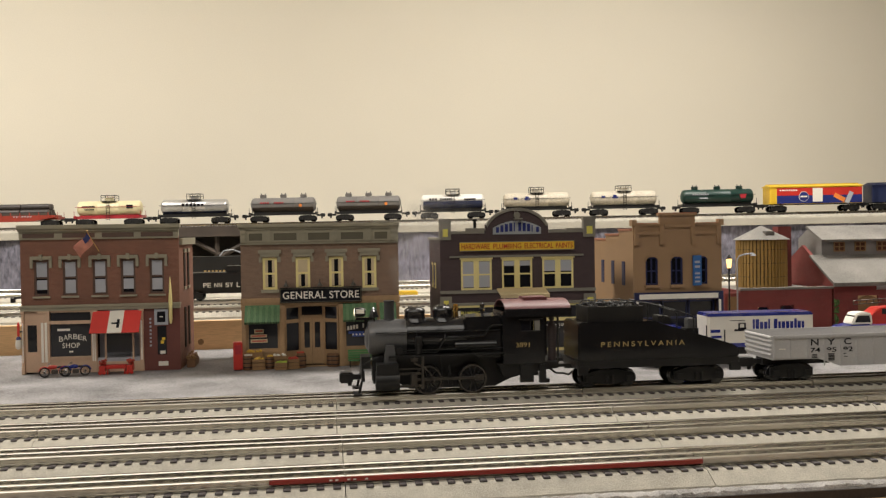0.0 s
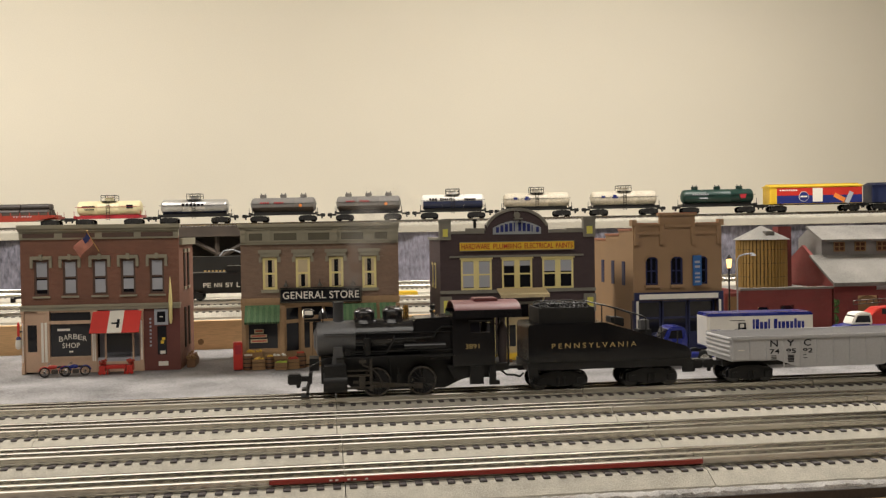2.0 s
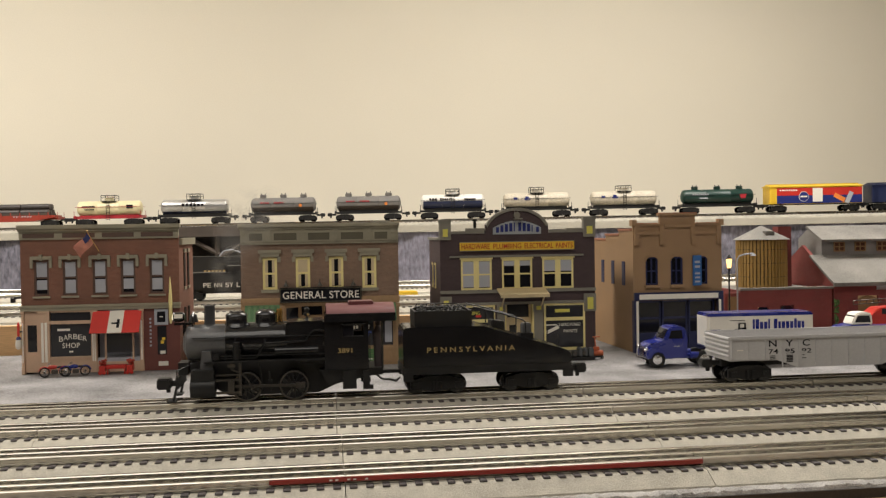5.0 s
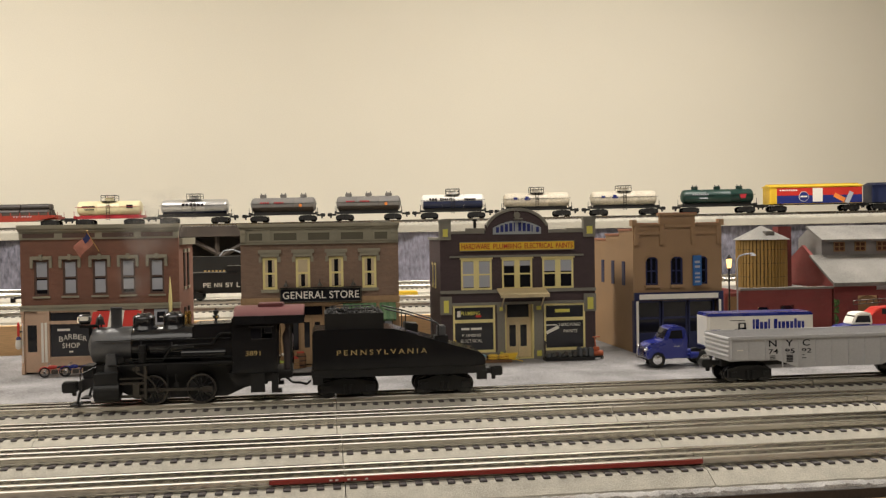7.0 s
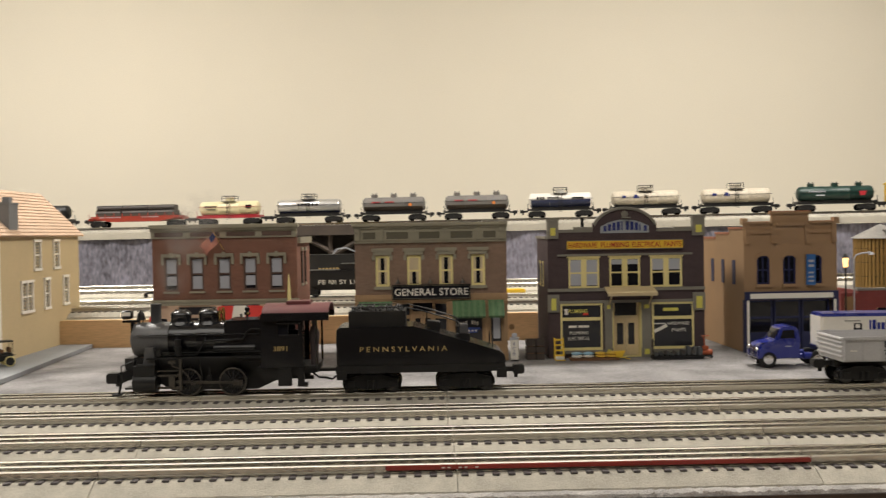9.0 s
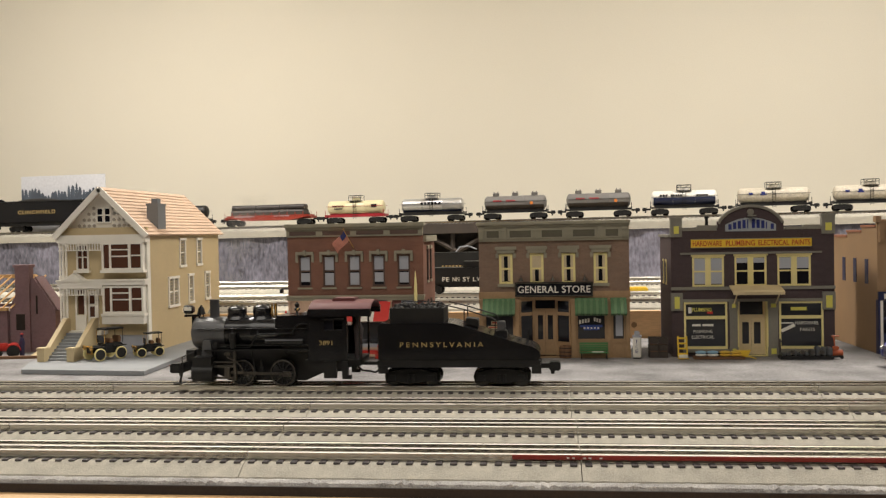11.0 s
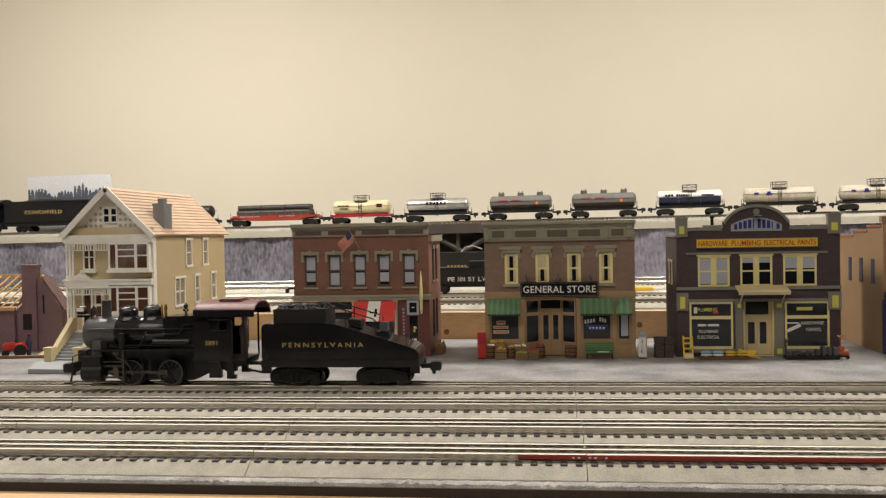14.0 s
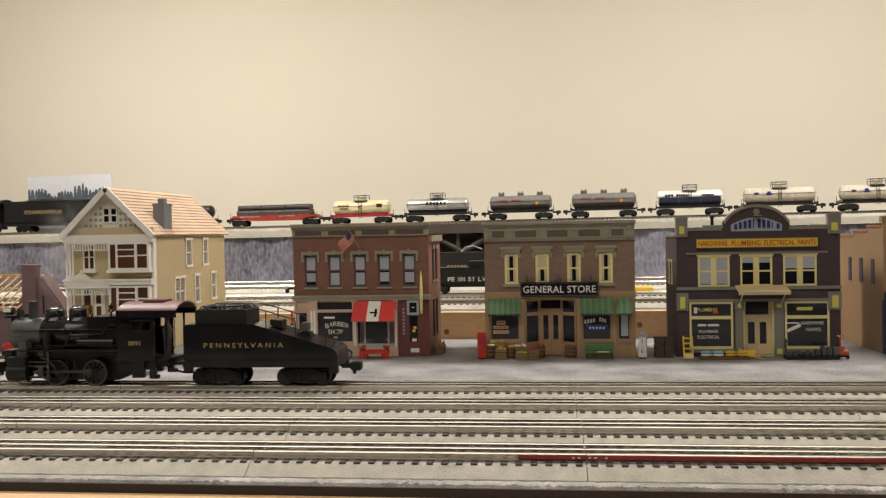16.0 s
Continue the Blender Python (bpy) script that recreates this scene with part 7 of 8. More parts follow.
def semi_truck():
    t = thing("delivery_truck", pose(0.4230, 1.178, 0, 0, 0, -3), "royal blue toy truck with a white and blue box trailer", "truck")
    w = 0.0185
    hood = prism(shape(), [(0.000, 0.010), (-0.001, 0.026), (0.003, 0.031), (0.020, 0.0335), (0.022, 0.036), (0.027, 0.049), (0.031, 0.0525), (0.046, 0.0530), (0.051, 0.0500), (0.053, 0.036), (0.053, 0.012)], -w, w)
    cabin = part("cab", hood, TRUCKBLUE, t, bevel=0.0022, smooth=True)
    for s in (-1, 1):
        y = s * (w + 0.0002)
        y0, y1 = sorted((y, y + s * 0.0005))
        part("side_window", prism(shape(), [(0.0275, 0.0375), (0.0310, 0.0480), (0.0450, 0.0485), (0.0465, 0.0375)], y0, y1), DARKGLASS, cabin)
        part("fender", prism(shape(), [(-0.002, 0.012), (-0.003, 0.020), (0.004, 0.0265), (0.016, 0.0270), (0.024, 0.020), (0.026, 0.012), (0.0225, 0.012), (0.019, 0.019), (0.012, 0.0215), (0.006, 0.019), (0.003, 0.012)], *sorted((s * (w - 0.002), s * (w + 0.0035)))), TRUCKBLUE, cabin, bevel=0.0006)
        part("headlight", ball(shape(), (-0.002, s * (w - 0.001), 0.0235), 0.0030, n=10), CHROME, cabin, smooth=True)
        part("door_print", box(shape(), 0.034, 0.042, y0, y1, 0.0270, 0.0280), BLIND, cabin)
        road_wheel(t, 0.0120, s * (w + 0.002), 0.0105)
        road_wheel(t, 0.0750, s * (w + 0.002), 0.0105)
        road_wheel(t, 0.1820, s * (w + 0.002), 0.0105)
        road_wheel(t, 0.2050, s * (w + 0.002), 0.0105)
        part("fuel_tank", tube(shape(), (0.058, s * 0.016, 0.0150), (0.068, s * 0.016, 0.0150), 0.0045, 12), TRUCKBLUE, t)
    part("windscreen", box(shape(), -0.0002, 0.0002, -w + 0.003, w - 0.003, 0, 0.0135, Matrix.Translation((0.0216, 0, 0.0370)) @ Matrix.Rotation(radians(22), 4, "Y")), DARKGLASS, cabin)
    gr = shape()
    for i in range(6):
        box(gr, -0.0034, -0.0008, -0.012, 0.012, 0.0120 + i * 0.0026, 0.0134 + i * 0.0026)
    part("grille", gr, CHROME, cabin, "chrome grille bars")
    part("bumper", box(shape(), -0.0060, -0.0034, -w - 0.002, w + 0.002, 0.0070, 0.0115), CHROME, t, bevel=0.0006)
    part("chassis", box(shape(), 0.045, 0.100, -0.007, 0.007, 0.0100, 0.0150), TRUCKBLUE, t)
    tr = part("trailer", box(shape(), 0.0790, 0.2230, -0.0205, 0.0205, 0.0240, 0.0675), WHITE, t, "white box trailer with blue bands", bevel=0.0025)
    part("roof_band", box(shape(), 0.0800, 0.2220, -0.0209, 0.0209, 0.0635, 0.0690), TRUCKBLUE, tr, bevel=0.0015)
    part("lower_band", box(shape(), 0.0800, 0.2220, -0.0209, 0.0209, 0.0245, 0.0300), TRUCKBLUE, tr)
    part("trailer_frame", box(shape(), 0.0950, 0.2200, -0.010, 0.010, 0.0140, 0.0219), SOFTBLACK, tr)
    x = 0.1400
    for i, wide in enumerate((2.6, 4.6, 4.2, 4.4, 2.2, 0, 4.8, 3.4, 4.4, 4.4, 4.2, 3.4, 4.2, 3.2)):
        if wide == 0:
            x += 0.0040
            continue
        bars(tr, TRUCKBLUE, [(x, x + wide * 0.001, 0.0475, 0.0605 if i in (0, 1, 4, 6, 11) else 0.0570)], -0.0206)
        x += wide * 0.001 + 0.0013
    bars(tr, INK, [(0.1150, 0.1330, 0.0455, 0.0480), (0.1200, 0.1310, 0.0480, 0.0500), (0.1205, 0.1225, 0.0500, 0.0550), (0.1285, 0.1305, 0.0500, 0.0550), (0.1205, 0.1305, 0.0550, 0.0562), (0.1090, 0.1290, 0.0590, 0.0597)], -0.0206, "small_emblem")
    bars(tr, TRUCKBLUE, [(0.0830, 0.0960, 0.0440, 0.0480), (0.0840, 0.0980, 0.0370, 0.0400)], -0.0206)


semi_truck()


def pickup(x, y, hood_m, roof_m, label):
    t = thing("toy_pickup", pose(x, y, 0, 0, 0, -4), label, "truck")
    t.scale = (0.88, 0.88, 0.88)
    w = 0.018
    body = prism(shape(), [(0, 0.008), (-0.001, 0.022), (0.004, 0.028), (0.022, 0.031), (0.058, 0.032), (0.060, 0.028), (0.105, 0.028), (0.105, 0.008)], -w, w)
    part("body", body, hood_m, t, bevel=0.002, smooth=True)
    part("cab_roof", prism(shape(), [(0.022, 0.0305), (0.030, 0.049), (0.036, 0.0525), (0.055, 0.0525), (0.060, 0.049), (0.062, 0.0305)], -w + 0.001, w - 0.001), roof_m, t, bevel=0.002, smooth=True)
    for s in (-1, 1):
        y0, y1 = sorted((s * (w - 0.001), s * (w - 0.0004)))
        part("side_window", prism(shape(), [(0.0285, 0.035), (0.034, 0.047), (0.055, 0.047), (0.057, 0.035)], y0, y1), DARKGLASS, t)
        for wx in (0.016, 0.086):
            road_wheel(t, wx, s * (w + 0.001), 0.0095)
    part("windscreen", box(shape(), -0.0003, 0.0003, -w + 0.003, w - 0.003, 0, 0.015, Matrix.Translation((0.0235, 0, 0.0330)) @ Matrix.Rotation(radians(23), 4, "Y")), DARKGLASS, t)
    part("bumper", box(shape(), -0.004, -0.001, -w, w, 0.007, 0.011), CHROME, t)
    bm = shape()
    for i in range(5):
        ball(bm, (0.003 + i * 0.004, -w, 0.0235 + 0.001 * i), 0.0012, n=6)
    part("trim", bm, CHROME, t)


pickup(0.8000, 1.36, TRUCKBLUE, WHITE, "blue toy pickup with a white cab roof")


def fire_engine():
    t = thing("fire_engine", pose(0.8900, 1.430, 0, 0, 0, -4), "red toy fire engine carrying a grey ladder", "truck")
    part("body", prism(shape(), [(0, 0.008), (0, 0.030), (0.010, 0.034), (0.020, 0.046), (0.060, 0.048), (0.062, 0.038), (0.170, 0.038), (0.170, 0.008)], -0.018, 0.018), RED, t, bevel=0.002, smooth=True)
    part("cab_window", box(shape(), 0.024, 0.056, -0.0187, -0.0182, 0.036, 0.045), DARKGLASS, t)
    for s in (-1, 1):
        for wx in (0.030, 0.140):
            road_wheel(t, wx, s * 0.019, 0.0095)
    lad = shape()
    for z in (0.0, 0.006):
        tube(lad, (-0.02, -0.010, 0.052 + z), (0.165, -0.010, 0.062 + z), 0.0008, 6)
    for i in range(16):
        f = i / 16
        tube(lad, (-0.02 + 0.185 * f, -0.010, 0.052 + 0.010 * f), (-0.02 + 0.185 * f, -0.010, 0.058 + 0.010 * f), 0.0006, 6)
    part("ladder", lad, STEEL, t)
    part("ladder_rest", box(shape(), 0.150, 0.154, -0.012, 0.012, 0.038, 0.061), STEEL, t)


fire_engine()


def street_lamps():
    t = thing("lantern_post", pose(0.668, 1.45, 0), "slim dark street lamp with a lit lantern", "street lamp")
    part("post", lathe(shape(), (0, 0, 0), (0, 0, 0.115), [(0, 0.004), (0.06, 0.004), (0.08, 0.0016), (0.95, 0.0012), (1, 0.0025)], 10), SOFTBLACK, t, smooth=True)
    part("lantern", lathe(shape(), (0, 0, 0.115), (0, 0, 0.130), [(0, 0.0028), (0.1, 0.0034), (0.9, 0.0044), (1, 0.004)], 10), WARMLAMP, t, "glowing warm lantern glass")
    part("cap", lathe(shape(), (0, 0, 0.130), (0, 0, 0.137), [(0, 0.0054), (0.3, 0.004), (1, 0.0008)], 10), SOFTBLACK, t)
    g = thing("gooseneck_lamp", pose(0.6585, 1.40, 0), "grey gooseneck street lamp with a bent arm", "street lamp")
    bm = rail_loop(shape(), [(0, 0, 0), (0, 0, 0.130), (0.003, 0, 0.1355), (0.010, 0, 0.1380), (0.026, 0, 0.1400)], 0.0012)
    part("pole", bm, BLIND, g)
    part("lamp_head", lathe(shape(), (0.027, 0, 0.1405), (0.027, 0, 0.1360), [(0, 0.001), (0.4, 0.0028), (1, 0.0046)], 12), BLIND, g, smooth=True)


WARMLAMP = mat("warm_lantern_glow", (1.0, 0.62, 0.22), 0.4, var=0, bump=0, emit=2.2)
street_lamps()


# ---- small things before the buildings ----
def barrel(x, y, h=0.017, r=0.0065, fill=None, group="barrels", label="small brown wooden barrel with dark hoops"):
    t = thing("barrel", pose(x, y, 0), label, "barrel", group)
    part("barrel_body", lathe(shape(), (0, 0, 0), (0, 0, h), [(0, r * 0.82), (0.3, r), (0.7, r), (1, r * 0.84)], 14), BARREL, t)
    for z in (0.2, 0.5, 0.8):
        part("hoop", lathe(shape(), (0, 0, h * z - 0.0006), (0, 0, h * z + 0.0006), [(0, r * 1.02), (1, r * 1.02)], 14), SOFTBLACK, t)
    if fill:
        bm = shape()
        rnd = random.Random(int(x * 1e4))
        for i in range(14):
            a = rnd.uniform(0, 6.28)
            q = rnd.uniform(0, r * 0.8)
            ball(bm, (q * math.cos(a), q * math.sin(a), h + 0.0005), 0.0015, n=6)
        tagged(part("produce", bm, fill, t), kind="stuff")
    return t


def crate(x, y, w, d, h, turn=0, fill=None, m=None, label="slatted wooden produce crate"):
    t = thing("crate", pose(x, y, 0, 0, 0, turn), label, "crate", "crates")
    n = 3
    for i in range(n):
        z0, z1 = h * i / n + 0.0002, h * (i + 0.86) / n
        for b in ((-w / 2, w / 2, -d / 2, -d / 2 + 0.001), (-w / 2, w / 2, d / 2 - 0.001, d / 2), (-w / 2, -w / 2 + 0.001, -d / 2 + 0.001, d / 2 - 0.001), (w / 2 - 0.001, w / 2, -d / 2 + 0.001, d / 2 - 0.001)):
            part("slat", box(shape(), *b, z0, z1), m or CRATE, t)
    part("crate_bottom", box(shape(), -w / 2 + 0.001, w / 2 - 0.001, -d / 2 + 0.001, d / 2 - 0.001, 0.0002, h * 0.6), BARREL, t)
    if fill:
        bm = shape()
        rnd = random.Random(int(abs(x) * 1e5))
        for i in range(26):
            ball(bm, (rnd.uniform(-w / 2 + 0.002, w / 2 - 0.002), rnd.uniform(-d / 2 + 0.002, d / 2 - 0.002), h * rnd.uniform(0.8, 1.05)), 0.0017, n=6)
        tagged(part("produce", bm, fill, t), kind="stuff")
    return t


APPLE = mat("red_produce", (0.42, 0.05, 0.03), 0.5, var=0.2)
LIME = mat("green_produce", (0.34, 0.42, 0.06), 0.5, var=0.2)
SQUASH = mat("yellow_produce", (0.66, 0.42, 0.06), 0.5, var=0.2)
FY = 1.268
barrel(-0.0985, FY, 0.019, 0.0072, WHITE)
barrel(-0.0690, FY, 0.017, 0.0062, SQUASH)
barrel(-0.0270, FY + 0.003, 0.020, 0.0068, APPLE)
barrel(0.0185, FY + 0.004, 0.018, 0.0062)
barrel(0.0130, FY + 0.006, 0.018, 0.0058)
crate(-0.0835, FY - 0.002, 0.017, 0.012, 0.015, 4, SQUASH)
crate(-0.0530, FY - 0.008, 0.017, 0.012, 0.010, -6, LIME)
crate(-0.0555, FY + 0.004, 0.020, 0.009, 0.018, 0, WHITE)
crate(-0.0380, FY - 0.004, 0.015, 0.012, 0.014, 14, APPLE)
crate(-0.0900, FY + 0.004, 0.024, 0.008, 0.024, 0, SQUASH)


def vending_box():
    t = thing("red_chest", pose(-0.1110, 1.268, 0, 0, 0, 8), "red metal drinks chest beside the store", "drinks machine")
    part("cabinet", box(shape(), -0.006, 0.006, -0.006, 0.006, 0.001, 0.038), RED, t, bevel=0.001)
    part("front_panel", box(shape(), -0.004, 0.004, -0.0066, -0.0060, 0.022, 0.034), TANKRED, t)
    part("base", box(shape(), -0.0055, 0.0055, -0.0055, 0.0055, 0, 0.001), SOFTBLACK, t)


def ice_box():
    t = thing("ice_box", pose(0.1165, 1.268, 0, 0, 0, -12), "white ice box with dark upright letters", "ice box")
    part("cabinet", box(shape(), -0.0055, 0.0055, -0.005, 0.005, 0.0015, 0.030), WHITE, t, bevel=0.0008)
    part("lid", box(shape(), -0.006, 0.006, -0.0055, 0.0055, 0.030, 0.0325), BLIND, t)
    part("base", box(shape(), -0.005, 0.005, -0.0045, 0.0045, 0, 0.0015), SOFTBLACK, t)
    for i, ch in enumerate("ICE"):
        lettering(ch, BLUE, t, -0.0018 if ch != "I" else -0.0006, 0.0018 if ch != "I" else 0.0006, 0.0215 - i * 0.0068, 0.0265 - i * 0.0068, -0.005)
    tp = thing("ice_tongs_pack", pose(0.1165, 1.2685, 0.0325), "small pale parcel on the ice box", "parcel")
    part("wrap", box(shape(), -0.0035, 0.0035, -0.003, 0.003, 0, 0.006), BLIND, tp, bevel=0.001)


def bench(x, y, w, m, label, back=True):
    t = thing("bench", pose(x, y, 0), label, "bench", "benches")
    for i in range(3):
        part("seat_slat", box(shape(), -w / 2, w / 2, -0.008 + i * 0.0035, -0.0052 + i * 0.0035, 0.0085, 0.0098), m, t)
    for i in range(4):
        part("back_slat", box(shape(), -w / 2, w / 2, 0.003, 0.0042, 0.0105 + i * 0.0032, 0.0131 + i * 0.0032), m, t)
    for sx in (-w / 2 + 0.002, w / 2 - 0.003):
        part("leg", box(shape(), sx, sx + 0.0012, -0.008, -0.0068, 0, 0.0085), SOFTBLACK, t)
        part("leg", box(shape(), sx, sx + 0.0012, 0.0030, 0.0042, 0, 0.0105), SOFTBLACK, t)
    return t


vending_box()
ice_box()
bench(0.0560, 1.264, 0.040, GREEN, "green slatted bench before the store")
np_ = thing("newspaper", pose(0.0610, 1.2600, 0.0098), "folded white newspaper lying on the green bench", "newspaper")
part("sheet", box(shape(), -0.008, 0.008, -0.003, 0.003, 0, 0.0008), WHITE, np_)


def flower_bench():
    t = thing("red_cart", pose(-0.2690, 1.274, 0), "red flower stand with two planters before the barber shop", "flower stand")
    part("tray", box(shape(), -0.013, 0.013, -0.007, 0.006, 0.007, 0.012), RED, t, bevel=0.0006)
    for s in (-1, 1):
        x = s * 0.0175
        p = part("planter", box(shape(), x - 0.004, x + 0.004, -0.007, 0.006, 0.004, 0.0115), RED, t, bevel=0.0006)
        for wx in (-0.0025, 0.0025):
            part("wheel", tube(shape(), (x + wx, -0.0080, 0.0026), (x + wx, -0.0070, 0.0026), 0.0026, 10), RED, t)
        bm = shape()
        rnd = random.Random(5 + s)
        for i in range(30):
            ball(bm, (x + rnd.uniform(-0.004, 0.004), rnd.uniform(-0.006, 0.005), 0.0125 + rnd.uniform(0, 0.006)), 0.0013, n=6)
        part("flowers", bm, APPLE, p)
    for x in (-0.011, 0.011):
        part("leg", box(shape(), x - 0.0007, x + 0.0007, -0.006, 0.004, 0, 0.007), RED, t)


flower_bench()


def motorcycle(x, y, m, turn, label):
    t = thing("motorcycle", pose(x, y, 0, 0, 0, turn), label, "motorcycle", "motorcycles")
    t.scale = (1.25, 1.25, 1.25)
    for wx in (-0.0095, 0.0095):
        w = part("wheel", ring(shape(), -0.0009, 0.0009, 0.0040, 0.0052, 20), TYRE, t)
        w.location = (wx, 0, 0.0052)
        part("hub", tube(shape(), (0, -0.0012, 0), (0, 0.0012, 0), 0.0010, 10), STEEL, w)
        sp = shape()
        for i in range(8):
            a = math.pi * i / 8
            tube(sp, (0.0042 * math.cos(a), 0, 0.0042 * math.sin(a)), (-0.0042 * math.cos(a), 0, -0.0042 * math.sin(a)), 0.00018, 4)
        part("spokes", sp, CHROME, w)
        part("mudguard", prism(shape(), [(wx + 0.0062 * math.cos(a), 0.0052 + 0.0062 * math.sin(a)) for a in np.linspace(0.2, 2.9, 8)] + [(wx + 0.0055 * math.cos(a), 0.0052 + 0.0055 * math.sin(a)) for a in np.linspace(2.9, 0.2, 8)], -0.0016, 0.0016), m, t)
    part("engine", box(shape(), -0.003, 0.0035, -0.0022, 0.0022, 0.003, 0.0075), STEEL, t, bevel=0.0006)
    part("tank", ball(shape(), (-0.0015, 0, 0.0102), 0.0050, 0.0022, 0.0022, 10), m, t, smooth=True)
    part("seat", ball(shape(), (0.0050, 0, 0.0100), 0.0038, 0.0020, 0.0012, 10), SOFTBLACK, t, smooth=True)
    bm = rail_loop(shape(), [(-0.0095, 0, 0.0052), (-0.0060, 0, 0.0135), (-0.0035, -0.0045, 0.0142)], 0.0006)
    rail_loop(bm, [(-0.0060, 0, 0.0135), (-0.0035, 0.0045, 0.0142)], 0.0006)
    part("fork", bm, CHROME, t)


motorcycle(-0.3450, 1.262, RED, 14, "small red toy motorcycle")
motorcycle(-0.3190, 1.264, TRUCKBLUE, 8, "small blue toy motorcycle")


def porch_box():
    t = thing("flower_box", pose(-0.1785, 1.330, 0), "low wooden planter box with dry brown plants", "planter")
    part("tub", box(shape(), -0.005, 0.006, -0.022, 0.022, 0, 0.011), BARREL, t, bevel=0.0006)
    bm = shape()
    rnd = random.Random(9)
    for i in range(40):
        ball(bm, (rnd.uniform(-0.005, 0.007), rnd.uniform(-0.021, 0.021), 0.011 + rnd.uniform(0, 0.006)), rnd.uniform(0.0010, 0.0022), n=6)
    part("plants", bm, CRATE, t)


porch_box()


def hardware_goods():
    y = 1.262
    for x in (0.1400, 0.1530):
        crate(x, y + 0.016, 0.012, 0.016, 0.030, 3, None, BRIDGE, "tall dark brown slatted crate")
    t = thing("hand_truck", pose(0.1785, y, 0), "yellow hand truck with a white parcel", "hand truck")
    for x in (-0.006, 0.006):
        part("rail", tube(shape(), (x, -0.002, 0.002), (x, 0.006, 0.031), 0.0011, 8), YELLOW, t)
    for i in range(4):
        part("rung", box(shape(), -0.006, 0.006, -0.0015 + i * 0.0019, 0.0005 + i * 0.0019, 0.006 + i * 0.007, 0.0082 + i * 0.007), YELLOW, t)
    part("toe_plate", box(shape(), -0.007, 0.007, -0.008, 0, 0.0005, 0.0015), YELLOW, t)
    part("parcel", box(shape(), -0.006, 0.006, -0.008, -0.001, 0.0016, 0.0060), WHITE, t, bevel=0.0006)
    p = thing("goods_pallet", pose(0.2270, y - 0.002, 0), "low pallet of blue, white and yellow sacks", "pallet")
    part("platform", box(shape(), -0.034, 0.034, -0.008, 0.008, 0.0002, 0.0035), BARREL, p)
    for i, (x, m) in enumerate(((-0.024, SACKBLUE), (-0.008, SACKBLUE), (0.009, SQUASH), (0.024, SQUASH))):
        for j in range(2):
            part("sack", ball(shape(), (x, 0.001 * j, 0.0055 + j * 0.0034), 0.0082, 0.0075, 0.0024, 10), WHITE if (m is SACKBLUE and j == 0) else m, p, smooth=True)
    w = thing("wheelbarrow", pose(0.2610, y, 0, 0, 0, -15), "small yellow wheelbarrow lying tipped", "wheelbarrow")
    part("tub", prism(shape(), [(-0.009, 0.004), (-0.011, 0.011), (0.010, 0.012), (0.006, 0.004)], -0.006, 0.006), YELLOW, w, bevel=0.0008)
    part("wheel", tube(shape(), (-0.012, -0.001, 0.0033), (-0.012, 0.001, 0.0033), 0.0033, 12), TYRE, w)
    part("handles", rail_loop(shape(), [(-0.010, -0.004, 0.004), (0.010, -0.005, 0.003), (0.017, -0.005, 0.001)], 0.0007), YELLOW, w)
    m = thing("engine_pallet", pose(0.3440, y - 0.003, 0), "dark pallet stacked with grey machine parts", "pallet")
    part("platform", box(shape(), -0.036, 0.034, -0.009, 0.009, 0.0002, 0.0045), SOFTBLACK, m)
    rnd = random.Random(3)
    for i in range(9):
        x, h, wd = -0.031 + i * 0.0076, rnd.uniform(0.0035, 0.0085), rnd.uniform(0.005, 0.0075)
        if i > 5:
            h += 0.005
        part("machine_part", box(shape(), x - wd / 2, x + wd / 2, -0.007, 0.006, 0.0046, 0.0046 + h), MACHINE, m, bevel=0.0012)
    for i in range(4):
        part("machine_knob", tube(shape(), (-0.020 + i * 0.013, -0.009, 0.010), (-0.020 + i * 0.013, -0.006, 0.010), 0.0028, 10), STEEL, m)
    pole = thing("upright_pump", pose(0.3110, y + 0.004, 0), "slim grey standing pump", "pump")
    part("column", lathe(shape(), (0, 0, 0), (0, 0, 0.027), [(0, 0.003), (0.1, 0.0012), (0.8, 0.0012), (0.85, 0.002), (1, 0.0008)], 10), STEEL, pole)
    r = thing("red_compressor", pose(0.3840, y - 0.002, 0), "orange-red toy compressor on a trolley", "compressor")
    part("tank", tube(shape(), (-0.008, 0, 0.008), (0.008, 0, 0.008), 0.0042, 12), RUSTRED, r, smooth=True)
    part("motor", box(shape(), -0.005, 0.003, -0.003, 0.003, 0.012, 0.017), RUSTRED, r, bevel=0.0008)
    part("handle", rail_loop(shape(), [(-0.002, 0, 0.017), (-0.003, 0, 0.029), (-0.006, 0, 0.031), (0.004, 0, 0.031)], 0.0009), RUSTRED, r)
    for x in (-0.006, 0.006):
        part("wheel", tube(shape(), (x, -0.0045, 0.0025), (x, -0.0035, 0.0025), 0.0025, 10), TYRE, r)
    part("axle_frame", box(shape(), -0.008, 0.008, -0.003, 0.003, 0.002, 0.0045), SOFTBLACK, r)


SACKBLUE = mat("pale_blue_sack", (0.28, 0.46, 0.60), 0.8, var=0.15)
MACHINE = mat("grey_machine_metal", (0.11, 0.115, 0.12), 0.5, 0.4, var=0.2)
RUSTRED = mat("orange_red_enamel", (0.42, 0.09, 0.03), 0.5, var=0.15)
hardware_goods()


